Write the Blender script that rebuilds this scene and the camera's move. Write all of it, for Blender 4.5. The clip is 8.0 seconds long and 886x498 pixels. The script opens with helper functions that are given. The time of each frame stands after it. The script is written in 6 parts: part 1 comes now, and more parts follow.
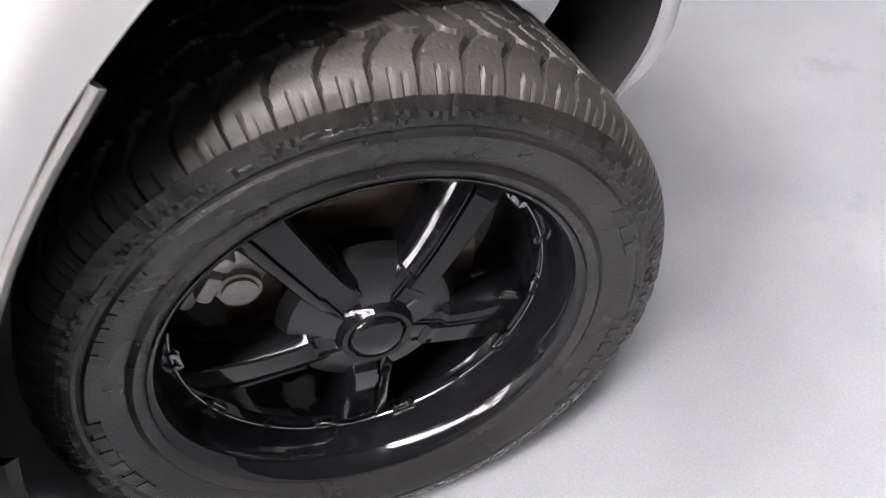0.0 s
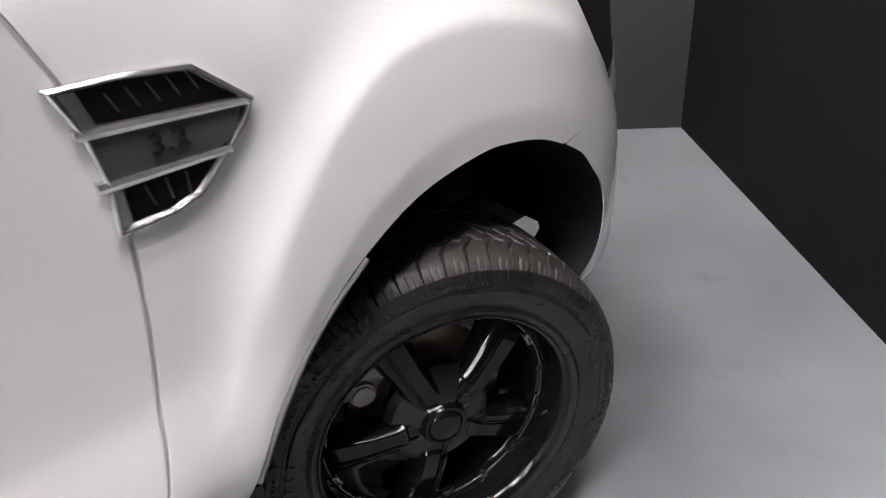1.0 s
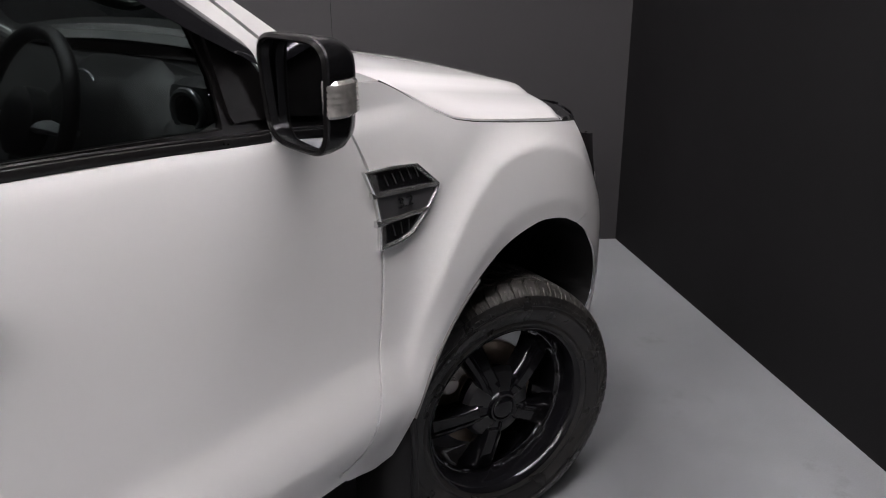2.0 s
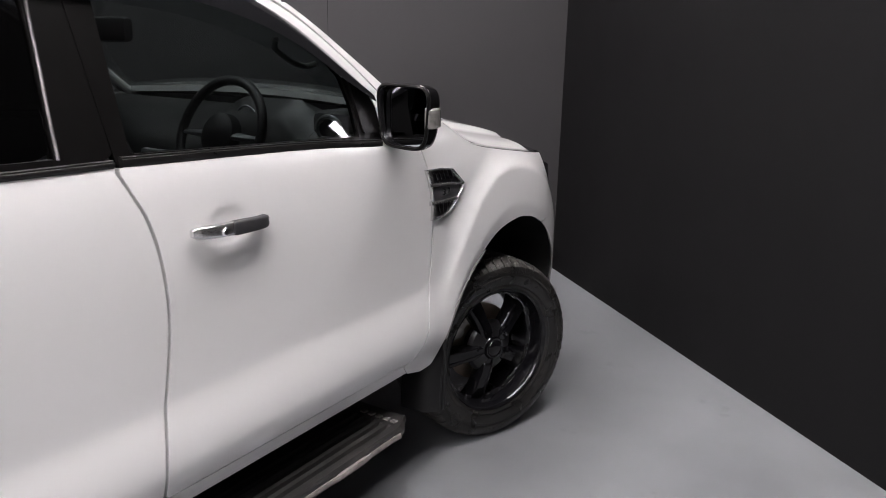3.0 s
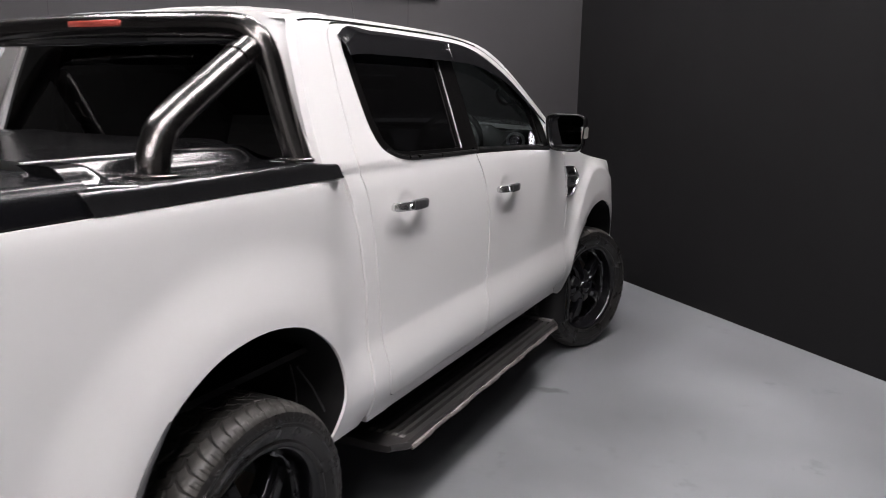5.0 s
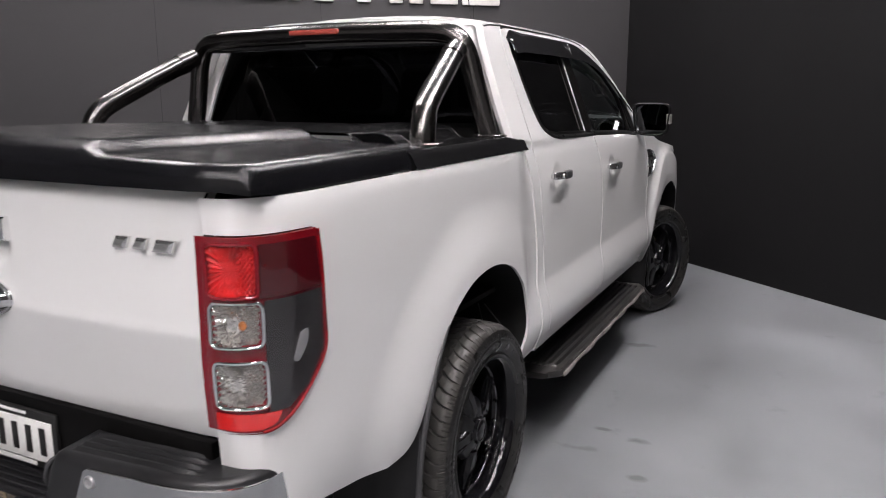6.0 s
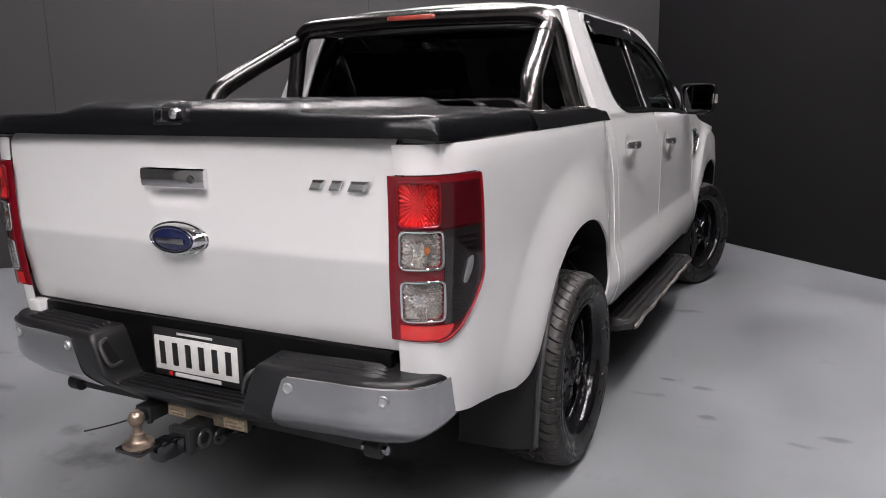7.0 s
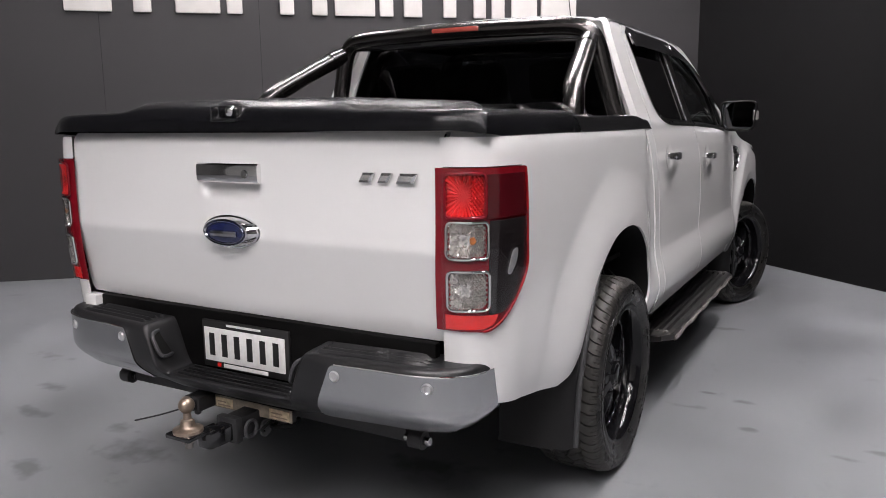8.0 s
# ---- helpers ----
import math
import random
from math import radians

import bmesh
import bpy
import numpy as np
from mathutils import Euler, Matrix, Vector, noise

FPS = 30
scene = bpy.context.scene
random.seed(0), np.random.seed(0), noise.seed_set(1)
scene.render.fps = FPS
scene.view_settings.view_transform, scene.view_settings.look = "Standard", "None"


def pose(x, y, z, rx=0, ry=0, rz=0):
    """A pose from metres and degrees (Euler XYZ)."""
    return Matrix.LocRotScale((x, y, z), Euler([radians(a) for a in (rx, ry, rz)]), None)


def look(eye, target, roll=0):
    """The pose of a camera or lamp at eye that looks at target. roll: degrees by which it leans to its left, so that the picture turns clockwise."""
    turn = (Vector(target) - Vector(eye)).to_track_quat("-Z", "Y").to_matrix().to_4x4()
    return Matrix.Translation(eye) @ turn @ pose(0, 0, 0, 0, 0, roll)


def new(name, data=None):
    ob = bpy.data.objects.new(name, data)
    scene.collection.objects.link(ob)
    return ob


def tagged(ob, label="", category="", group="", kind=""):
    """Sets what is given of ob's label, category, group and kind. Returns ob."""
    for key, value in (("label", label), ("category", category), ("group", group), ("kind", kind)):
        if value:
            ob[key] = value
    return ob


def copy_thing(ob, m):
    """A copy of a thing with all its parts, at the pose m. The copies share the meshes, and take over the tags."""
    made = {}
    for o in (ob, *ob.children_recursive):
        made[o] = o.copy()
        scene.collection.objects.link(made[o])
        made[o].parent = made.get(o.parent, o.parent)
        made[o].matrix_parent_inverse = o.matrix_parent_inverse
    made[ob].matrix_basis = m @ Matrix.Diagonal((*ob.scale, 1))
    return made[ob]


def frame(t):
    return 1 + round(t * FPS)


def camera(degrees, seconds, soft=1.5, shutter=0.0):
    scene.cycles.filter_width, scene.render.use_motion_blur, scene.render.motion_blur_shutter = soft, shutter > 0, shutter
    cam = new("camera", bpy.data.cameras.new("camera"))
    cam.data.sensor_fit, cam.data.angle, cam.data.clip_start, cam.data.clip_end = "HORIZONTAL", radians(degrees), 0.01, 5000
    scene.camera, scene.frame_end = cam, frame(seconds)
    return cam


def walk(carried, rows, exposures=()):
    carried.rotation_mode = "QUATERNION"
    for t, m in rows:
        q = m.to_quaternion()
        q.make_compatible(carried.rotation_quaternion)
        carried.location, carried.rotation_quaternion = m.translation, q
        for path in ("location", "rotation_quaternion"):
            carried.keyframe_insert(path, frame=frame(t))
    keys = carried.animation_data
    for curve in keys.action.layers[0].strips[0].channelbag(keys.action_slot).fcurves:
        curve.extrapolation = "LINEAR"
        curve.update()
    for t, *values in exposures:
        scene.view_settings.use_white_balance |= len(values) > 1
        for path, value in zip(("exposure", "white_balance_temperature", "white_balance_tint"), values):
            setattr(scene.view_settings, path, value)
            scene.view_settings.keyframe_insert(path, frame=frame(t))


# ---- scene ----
# ---- camera and walk ----
cam = camera(60.06, 8.0, soft=0.85, shutter=0.2)
PATH = [
    (0, (1.435, 2.980, 1.146), (0.313, 3.729, -0.330), -9.04),
    (0.5, (1.556, 2.773, 1.301), (0.347, 3.754, 0.045), -6.08),
    (1, (1.731, 2.465, 1.458), (0.482, 3.642, 0.431), -3.65),
    (1.5, (1.854, 2.064, 1.580), (0.646, 3.370, 0.667), -2.17),
    (2, (2.003, 1.603, 1.642), (0.824, 3.049, 0.922), -0.66),
    (3.5, (2.446, 0.009, 1.644), (1.477, 1.691, 1.161), 1.5),
    (4, (2.453, -0.508, 1.624), (1.548, 1.223, 1.192), 1.29),
    (4.5, (2.355, -1.021, 1.603), (1.484, 0.732, 1.192), 1.06),
    (5, (2.229, -1.493, 1.633), (1.354, 0.258, 1.224), 0.97),
    (6.5, (1.824, -2.671, 1.536), (0.948, -0.917, 1.141), -0.68),
    (7, (1.767, -2.853, 1.495), (0.882, -1.106, 1.091), -0.92),
    (7.5, (1.76, -2.899, 1.432), (0.836, -1.169, 1.038), -0.77),
    (8, (1.769, -2.926, 1.405), (0.8, -1.208, 1.075), -0.62),
]
EXPOSURES = [(0, 1.55), (0.5, 0.70), (1.0, 0.3), (1.5, -0.15), (2, -0.32), (3.5, 0.04), (4, -0.02), (4.5, -0.2), (5, -0.25), (6.5, -0.27), (8, -0.27)]
walk(cam, [(t, look(eye, target, roll)) for t, eye, target, roll in PATH], EXPOSURES)

# ---- world and light ----
LAMP_POWER = 97.0
world = bpy.data.worlds.new("world")
scene.world = world
world.use_nodes = True
world.node_tree.nodes["Background"].inputs[0].default_value = (0.6, 0.65, 0.7, 1)
world.node_tree.nodes["Background"].inputs[1].default_value = 0.02


# ---- materials ----
def material(name, colour, rough=0.5, metal=0.0, coat=0.0, coat_rough=0.05, vary=0.0, scale=8.0, bump=0.0, bump_scale=60.0,
             rough_vary=0.0, spec=0.5, transmission=0.0, alpha=1.0, island=0.0, dust=None, dust_amount=0.0, dust_scale=5.0):
    """A procedural surface: base colour with large and fine variation, rough wear, fine relief and, if asked, dust in patches."""
    m = bpy.data.materials.new(name)
    m.use_nodes = True
    n, l = m.node_tree.nodes, m.node_tree.links
    b = n["Principled BSDF"]
    b.inputs["Roughness"].default_value = rough
    b.inputs["Metallic"].default_value = metal
    b.inputs["Coat Weight"].default_value = coat
    b.inputs["Coat Roughness"].default_value = coat_rough
    b.inputs["Specular IOR Level"].default_value = spec
    b.inputs["Transmission Weight"].default_value = transmission
    b.inputs["Alpha"].default_value = alpha
    b.inputs["Base Color"].default_value = (*colour, 1)
    if vary or bump or rough_vary or dust:
        tc = n.new("ShaderNodeTexCoord")
        big = n.new("ShaderNodeTexNoise")
        big.inputs["Scale"].default_value = scale
        big.inputs["Detail"].default_value = 6
        l.new(tc.outputs["Object"], big.inputs["Vector"])
        fine = n.new("ShaderNodeTexNoise")
        fine.inputs["Scale"].default_value = bump_scale
        fine.inputs["Detail"].default_value = 4
        l.new(tc.outputs["Object"], fine.inputs["Vector"])
        if vary:
            mixf = n.new("ShaderNodeMath")
            mixf.operation = "MULTIPLY_ADD"
            mixf.inputs[1].default_value = 0.7
            l.new(big.outputs["Fac"], mixf.inputs[0])
            tail = n.new("ShaderNodeMath")
            tail.operation = "MULTIPLY"
            tail.inputs[1].default_value = 0.3
            l.new(fine.outputs["Fac"], tail.inputs[0])
            l.new(tail.outputs[0], mixf.inputs[2])
            ramp = n.new("ShaderNodeMapRange")
            ramp.inputs["From Min"].default_value, ramp.inputs["From Max"].default_value = 0.3, 0.7
            ramp.inputs["To Min"].default_value, ramp.inputs["To Max"].default_value = 1 - vary, 1 + vary
            l.new(mixf.outputs[0], ramp.inputs["Value"])
            mul = n.new("ShaderNodeMix")
            mul.data_type, mul.blend_type = "RGBA", "MULTIPLY"
            mul.inputs["Factor"].default_value = 1
            mul.inputs["A"].default_value = (*colour, 1)
            l.new(ramp.outputs["Result"], mul.inputs["B"])
            out = mul.outputs["Result"]
            if dust:
                patch = n.new("ShaderNodeTexNoise")
                patch.inputs["Scale"].default_value = dust_scale
                patch.inputs["Detail"].default_value = 8
                patch.inputs["Roughness"].default_value = 0.65
                l.new(tc.outputs["Object"], patch.inputs["Vector"])
                mr = n.new("ShaderNodeMapRange")
                mr.inputs["From Min"].default_value, mr.inputs["From Max"].default_value = 0.45, 0.75
                mr.inputs["To Max"].default_value = dust_amount
                l.new(patch.outputs["Fac"], mr.inputs["Value"])
                dm = n.new("ShaderNodeMix")
                dm.data_type = "RGBA"
                l.new(mr.outputs["Result"], dm.inputs["Factor"])
                l.new(out, dm.inputs["A"])
                dm.inputs["B"].default_value = (*dust, 1)
                out = dm.outputs["Result"]
            l.new(out, b.inputs["Base Color"])
        if rough_vary:
            rr = n.new("ShaderNodeMapRange")
            rr.inputs["From Min"].default_value, rr.inputs["From Max"].default_value = 0.3, 0.7
            rr.inputs["To Min"].default_value, rr.inputs["To Max"].default_value = max(0.02, rough - rough_vary), rough + rough_vary
            l.new(big.outputs["Fac"], rr.inputs["Value"])
            l.new(rr.outputs["Result"], b.inputs["Roughness"])
        if bump:
            bp = n.new("ShaderNodeBump")
            bp.inputs["Strength"].default_value = bump
            bp.inputs["Distance"].default_value = 0.002
            l.new(fine.outputs["Fac"], bp.inputs["Height"])
            l.new(bp.outputs["Normal"], b.inputs["Normal"])
    return m


def glass(name, tint, rough=0.0):
    """Tinted sheet glass: clear by its tint, with a true glossy face."""
    m = bpy.data.materials.new(name)
    m.use_nodes = True
    n, l = m.node_tree.nodes, m.node_tree.links
    n.remove(n["Principled BSDF"])
    tr = n.new("ShaderNodeBsdfTransparent")
    tr.inputs["Color"].default_value = (*tint, 1)
    gl = n.new("ShaderNodeBsdfGlossy")
    gl.inputs["Roughness"].default_value = rough
    fr = n.new("ShaderNodeFresnel")
    fr.inputs["IOR"].default_value = 1.5
    mx = n.new("ShaderNodeMixShader")
    l.new(fr.outputs[0], mx.inputs[0])
    l.new(tr.outputs[0], mx.inputs[1])
    l.new(gl.outputs[0], mx.inputs[2])
    l.new(mx.outputs[0], n["Material Output"].inputs["Surface"])
    return m


def lamp_glow(name, colour, strength):
    m = bpy.data.materials.new(name)
    m.use_nodes = True
    b = m.node_tree.nodes["Principled BSDF"]
    b.inputs["Base Color"].default_value = (*colour, 1)
    b.inputs["Emission Color"].default_value = (*colour, 1)
    b.inputs["Emission Strength"].default_value = strength
    return m


def floor_paint():
    """Grey floor paint with worn patches, fine grit, scuffs and a few damp stains of their own shape."""
    m = material("floor_paint", (0.180, 0.187, 0.198), rough=0.42, vary=0.27, scale=1.6, bump=0.12, bump_scale=220, rough_vary=0.12, spec=0.4)
    n, l = m.node_tree.nodes, m.node_tree.links
    b = n["Principled BSDF"]
    base = b.inputs["Base Color"].links[0].from_socket
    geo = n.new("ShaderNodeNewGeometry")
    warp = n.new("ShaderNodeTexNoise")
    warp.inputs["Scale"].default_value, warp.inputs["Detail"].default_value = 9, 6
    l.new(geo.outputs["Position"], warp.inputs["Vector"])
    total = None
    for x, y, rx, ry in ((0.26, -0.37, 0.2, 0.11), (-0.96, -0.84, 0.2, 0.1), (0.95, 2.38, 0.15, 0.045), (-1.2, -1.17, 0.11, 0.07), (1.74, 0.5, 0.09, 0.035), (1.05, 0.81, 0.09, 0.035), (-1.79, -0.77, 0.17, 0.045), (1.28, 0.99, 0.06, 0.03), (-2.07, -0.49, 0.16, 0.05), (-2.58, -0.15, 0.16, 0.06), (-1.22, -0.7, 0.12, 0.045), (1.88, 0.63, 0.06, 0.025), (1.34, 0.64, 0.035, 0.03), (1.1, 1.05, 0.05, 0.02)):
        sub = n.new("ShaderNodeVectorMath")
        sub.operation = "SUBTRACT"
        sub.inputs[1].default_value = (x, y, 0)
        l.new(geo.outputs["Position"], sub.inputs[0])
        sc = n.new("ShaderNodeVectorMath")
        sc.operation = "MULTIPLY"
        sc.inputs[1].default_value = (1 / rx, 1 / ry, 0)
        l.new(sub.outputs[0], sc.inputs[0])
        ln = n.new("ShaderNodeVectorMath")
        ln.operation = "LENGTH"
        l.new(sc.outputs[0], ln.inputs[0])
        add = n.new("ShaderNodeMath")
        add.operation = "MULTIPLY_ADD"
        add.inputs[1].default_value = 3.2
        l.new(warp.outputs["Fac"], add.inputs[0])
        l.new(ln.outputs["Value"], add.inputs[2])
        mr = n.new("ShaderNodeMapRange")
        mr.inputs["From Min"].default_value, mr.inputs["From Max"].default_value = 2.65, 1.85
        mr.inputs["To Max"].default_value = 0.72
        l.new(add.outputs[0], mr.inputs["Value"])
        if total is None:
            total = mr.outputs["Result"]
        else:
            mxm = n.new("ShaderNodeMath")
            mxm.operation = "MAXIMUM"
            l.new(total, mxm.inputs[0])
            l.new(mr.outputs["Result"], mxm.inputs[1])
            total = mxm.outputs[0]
    # thin scuffs, scattered
    sc2 = n.new("ShaderNodeTexNoise")
    sc2.inputs["Scale"].default_value, sc2.inputs["Detail"].default_value, sc2.inputs["Roughness"].default_value = 3.1, 9, 0.7
    l.new(geo.outputs["Position"], sc2.inputs["Vector"])
    mr2 = n.new("ShaderNodeMapRange")
    mr2.inputs["From Min"].default_value, mr2.inputs["From Max"].default_value = 0.60, 0.70
    mr2.inputs["To Max"].default_value = 0.34
    l.new(sc2.outputs["Fac"], mr2.inputs["Value"])
    mxm = n.new("ShaderNodeMath")
    mxm.operation = "MAXIMUM"
    l.new(total, mxm.inputs[0])
    l.new(mr2.outputs["Result"], mxm.inputs[1])
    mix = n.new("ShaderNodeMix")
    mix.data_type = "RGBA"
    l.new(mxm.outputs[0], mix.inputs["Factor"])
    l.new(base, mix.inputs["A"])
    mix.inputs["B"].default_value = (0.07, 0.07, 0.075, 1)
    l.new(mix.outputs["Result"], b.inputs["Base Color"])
    return m


WHITE = material("white_paint", (0.72, 0.718, 0.712), rough=0.32, coat=1.0, coat_rough=0.06, vary=0.012, scale=3, spec=0.3)
BLACK_GLOSS = material("black_gloss", (0.006, 0.006, 0.007), rough=0.12, coat=1.0, coat_rough=0.03, vary=0.2, scale=6, rough_vary=0.05)
BLACK_SATIN = material("black_satin_lid", (0.005, 0.005, 0.006), rough=0.25, spec=0.22, vary=0.2, scale=5, bump=0.012, bump_scale=500)
BLACK_STEEL = material("dark_polished_steel", (0.105, 0.099, 0.097), rough=0.24, metal=1.0, coat=0.1, coat_rough=0.15, vary=0.1, scale=12)
PLASTIC = material("black_plastic", (0.014, 0.014, 0.015), rough=0.55, vary=0.25, scale=9, bump=0.25, bump_scale=700, rough_vary=0.1)
BUMPER_PLASTIC = material("bumper_plastic", (0.011, 0.011, 0.012), rough=0.38, vary=0.25, scale=9, bump=0.15, bump_scale=700, rough_vary=0.08)
PLASTIC_GREY = material("grey_plastic", (0.045, 0.045, 0.048), rough=0.5, vary=0.2, scale=9, bump=0.25, bump_scale=600, rough_vary=0.1)
TRIM = material("window_trim", (0.004, 0.0038, 0.0038), rough=0.32, spec=0.08, vary=0.2, scale=20, bump=0.1, bump_scale=400)
UNDER = material("underbody_black", (0.006, 0.006, 0.006), rough=0.8, spec=0.2, vary=0.3, scale=7, bump=0.3, bump_scale=90, dust=(0.05, 0.045, 0.04), dust_amount=0.1)
RUBBER = material("tyre_rubber", (0.0095, 0.0093, 0.0092), rough=0.33, spec=0.4, vary=0.3, scale=14, bump=0.5, bump_scale=260, rough_vary=0.12,
                  dust=(0.07, 0.063, 0.055), dust_amount=0.22, dust_scale=9)
TREAD = material("worn_tread", (0.036, 0.0345, 0.032), rough=0.46, spec=0.4, vary=0.25, scale=10, bump=0.25, bump_scale=300, rough_vary=0.1, dust=(0.085, 0.077, 0.068), dust_amount=0.25, dust_scale=7)
RIM_BLACK = material("rim_gloss_black", (0.004, 0.004, 0.005), rough=0.09, spec=0.32, vary=0.3, scale=20, rough_vary=0.06,
                     dust=(0.10, 0.095, 0.085), dust_amount=0.05, dust_scale=60)
WEDGE_BLACK = material("satin_black_alloy", (0.010, 0.010, 0.011), rough=0.34, vary=0.2, scale=20, rough_vary=0.06)
CHROME = material("chrome", (0.80, 0.80, 0.80), rough=0.07, metal=1.0, vary=0.04, scale=20, rough_vary=0.03)
CHROME_DARK = material("black_chrome", (0.20, 0.20, 0.205), rough=0.18, metal=1.0, vary=0.1, scale=30)
CHROME_SOFT = material("bumper_chrome", (0.52, 0.525, 0.53), rough=0.16, metal=1.0, vary=0.05, scale=5, rough_vary=0.05)
CAST = material("cast_metal", (0.37, 0.35, 0.33), rough=0.5, metal=0.5, vary=0.2, scale=30, bump=0.3, bump_scale=200, dust=(0.12, 0.09, 0.06), dust_amount=0.4, dust_scale=14)
DISC = material("brake_disc", (0.26, 0.21, 0.17), rough=0.42, metal=0.85, vary=0.2, scale=30, bump=0.1, bump_scale=300)
BRASS_RUST = material("worn_ball_steel", (0.36, 0.285, 0.225), rough=0.38, metal=0.9, vary=0.3, scale=40, bump=0.2, bump_scale=150)
RED_LENS = material("red_lens", (0.17, 0.005, 0.011), rough=0.10, coat=0.3, coat_rough=0.02, vary=0.12, scale=30)
RED_BOWL = material("red_reflector", (0.64, 0.018, 0.02), rough=0.12, metal=0.15, coat=0.6, vary=0.5, scale=22)
SATIN_CHROME = material("satin_chrome", (0.72, 0.72, 0.71), rough=0.24, metal=0.95, vary=0.06, scale=30)
SENSOR = material("silver_sensor", (0.50, 0.50, 0.51), rough=0.33, metal=0.7, vary=0.1, scale=40)
EDGE_METAL = material("worn_edge_metal", (0.36, 0.35, 0.35), rough=0.4, metal=0.8, dust=(0.10, 0.075, 0.07), dust_amount=0.3, dust_scale=18, vary=0.4, scale=14, rough_vary=0.1)
RED_EDGE = material("red_lamp_edge", (0.34, 0.010, 0.014), rough=0.12, coat=0.6, vary=0.1, scale=30)
RED_BRIGHT = material("bright_red_lens", (0.72, 0.022, 0.022), rough=0.10, coat=1.0, coat_rough=0.02, vary=0.1, scale=30)
RED_DARK = material("dark_red_lens", (0.065, 0.004, 0.007), rough=0.08, coat=1.0, coat_rough=0.02, vary=0.2, scale=25)
SMOKE_LENS = material("smoked_lens", (0.016, 0.013, 0.014), rough=0.08, coat=1.0, coat_rough=0.02, vary=0.3, scale=25)
CLEAR_LENS = material("clear_lens", (0.74, 0.71, 0.68), rough=0.09, metal=0.92, coat=0.5, coat_rough=0.02, vary=0.35, scale=70)
INDICATOR = material("indicator_lens", (0.34, 0.33, 0.31), rough=0.16, metal=0.4, coat=0.6, vary=0.2, scale=60)
AMBER = material("amber_bulb", (0.42, 0.15, 0.05), rough=0.2, coat=1.0, vary=0.1, scale=30)
BELT_BLACK = material("belt_rubber", (0.010, 0.0095, 0.0095), rough=0.34, spec=0.4, vary=0.2, scale=20, rough_vary=0.08)
# dark rubber painted paler: the light it catches is in the colour
FLAP_LIP_LIT = material("flap_rubber_lip_lit", (0.20, 0.195, 0.19), rough=0.42, vary=0.2, scale=16, bump=0.1, bump_scale=300)
FLAP_BLACK = material("flap_plastic", (0.007, 0.007, 0.0075), rough=0.5, spec=0.3, vary=0.2, scale=9, bump=0.12, bump_scale=500)
RAIL_GLOSS = material("rail_gloss_black", (0.006, 0.006, 0.0065), rough=0.17, spec=0.5, vary=0.2, scale=6, bump=0.008, bump_scale=400)
MIRROR_BLACK = material("mirror_housing_black", (0.005, 0.005, 0.0055), rough=0.24, spec=0.35, vary=0.2, scale=8)
BLUE = material("blue_enamel", (0.008, 0.013, 0.062), rough=0.15, coat=1.0, vary=0.1, scale=30)
PLATE_WHITE = material("plate_white", (0.72, 0.72, 0.70), rough=0.4, vary=0.06, scale=30, dust=(0.25, 0.22, 0.2), dust_amount=0.2, dust_scale=25)
INK = material("plate_ink", (0.012, 0.012, 0.012), rough=0.45, vary=0.1, scale=30)
STICKER = material("beige_sticker", (0.55, 0.45, 0.30), rough=0.5, vary=0.25, scale=60)
FABRIC = material("dark_seat_fabric", (0.022, 0.022, 0.024), rough=0.9, vary=0.2, scale=12, bump=0.4, bump_scale=500)
DASH = material("dashboard_plastic", (0.0095, 0.0098, 0.0105), rough=0.42, vary=0.2, scale=10, bump=0.3, bump_scale=500)
GREY_TRIM = material("silver_interior_trim", (0.35, 0.36, 0.37), rough=0.35, metal=0.6, vary=0.08, scale=20)
HEADLINING = material("pale_grey_lining", (0.30, 0.30, 0.29), rough=0.85, vary=0.08, scale=20, bump=0.2, bump_scale=500)
MIRROR = material("mirror_glass", (0.42, 0.43, 0.45), rough=0.02, metal=1.0)
GLASS_CLEAR = glass("door_glass", (0.15, 0.17, 0.17))
GLASS_SCREEN = glass("windscreen_glass", (0.74, 0.78, 0.77))
GLASS_COVER = glass("clear_lamp_cover", (0.97, 0.97, 0.97))
GLASS_DARK = glass("privacy_glass", (0.014, 0.014, 0.016))
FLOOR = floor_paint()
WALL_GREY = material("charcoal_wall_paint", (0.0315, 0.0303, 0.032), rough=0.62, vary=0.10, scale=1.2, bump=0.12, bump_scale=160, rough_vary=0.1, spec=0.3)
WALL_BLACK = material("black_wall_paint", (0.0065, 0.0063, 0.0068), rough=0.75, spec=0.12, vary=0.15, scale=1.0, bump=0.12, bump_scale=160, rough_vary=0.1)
WALL_BACK = material("workshop_wall_paint", (0.07, 0.07, 0.0695), rough=0.7, vary=0.1, scale=1.0, bump=0.1, bump_scale=120)
# pale tone for the unseen back wall, which serves as a reflector
WALL_BOUNCE = material("pale_bounce_paint", (0.42, 0.42, 0.41), rough=0.7, vary=0.08, scale=1.0, bump=0.1, bump_scale=120)
CEILING = material("dark_ceiling_paint", (0.035, 0.035, 0.036), rough=0.8, vary=0.1, scale=1.0, bump=0.1, bump_scale=120)
LETTER = material("white_sign_board", (0.56, 0.545, 0.525), rough=0.5, vary=0.04, scale=12, bump=0.05, bump_scale=300)
DIFFUSER = lamp_glow("led_diffuser", (1.0, 0.94, 0.955), LAMP_POWER)
LAMP_BODY = material("white_metal_housing", (0.75, 0.75, 0.75), rough=0.4, vary=0.03, scale=10)


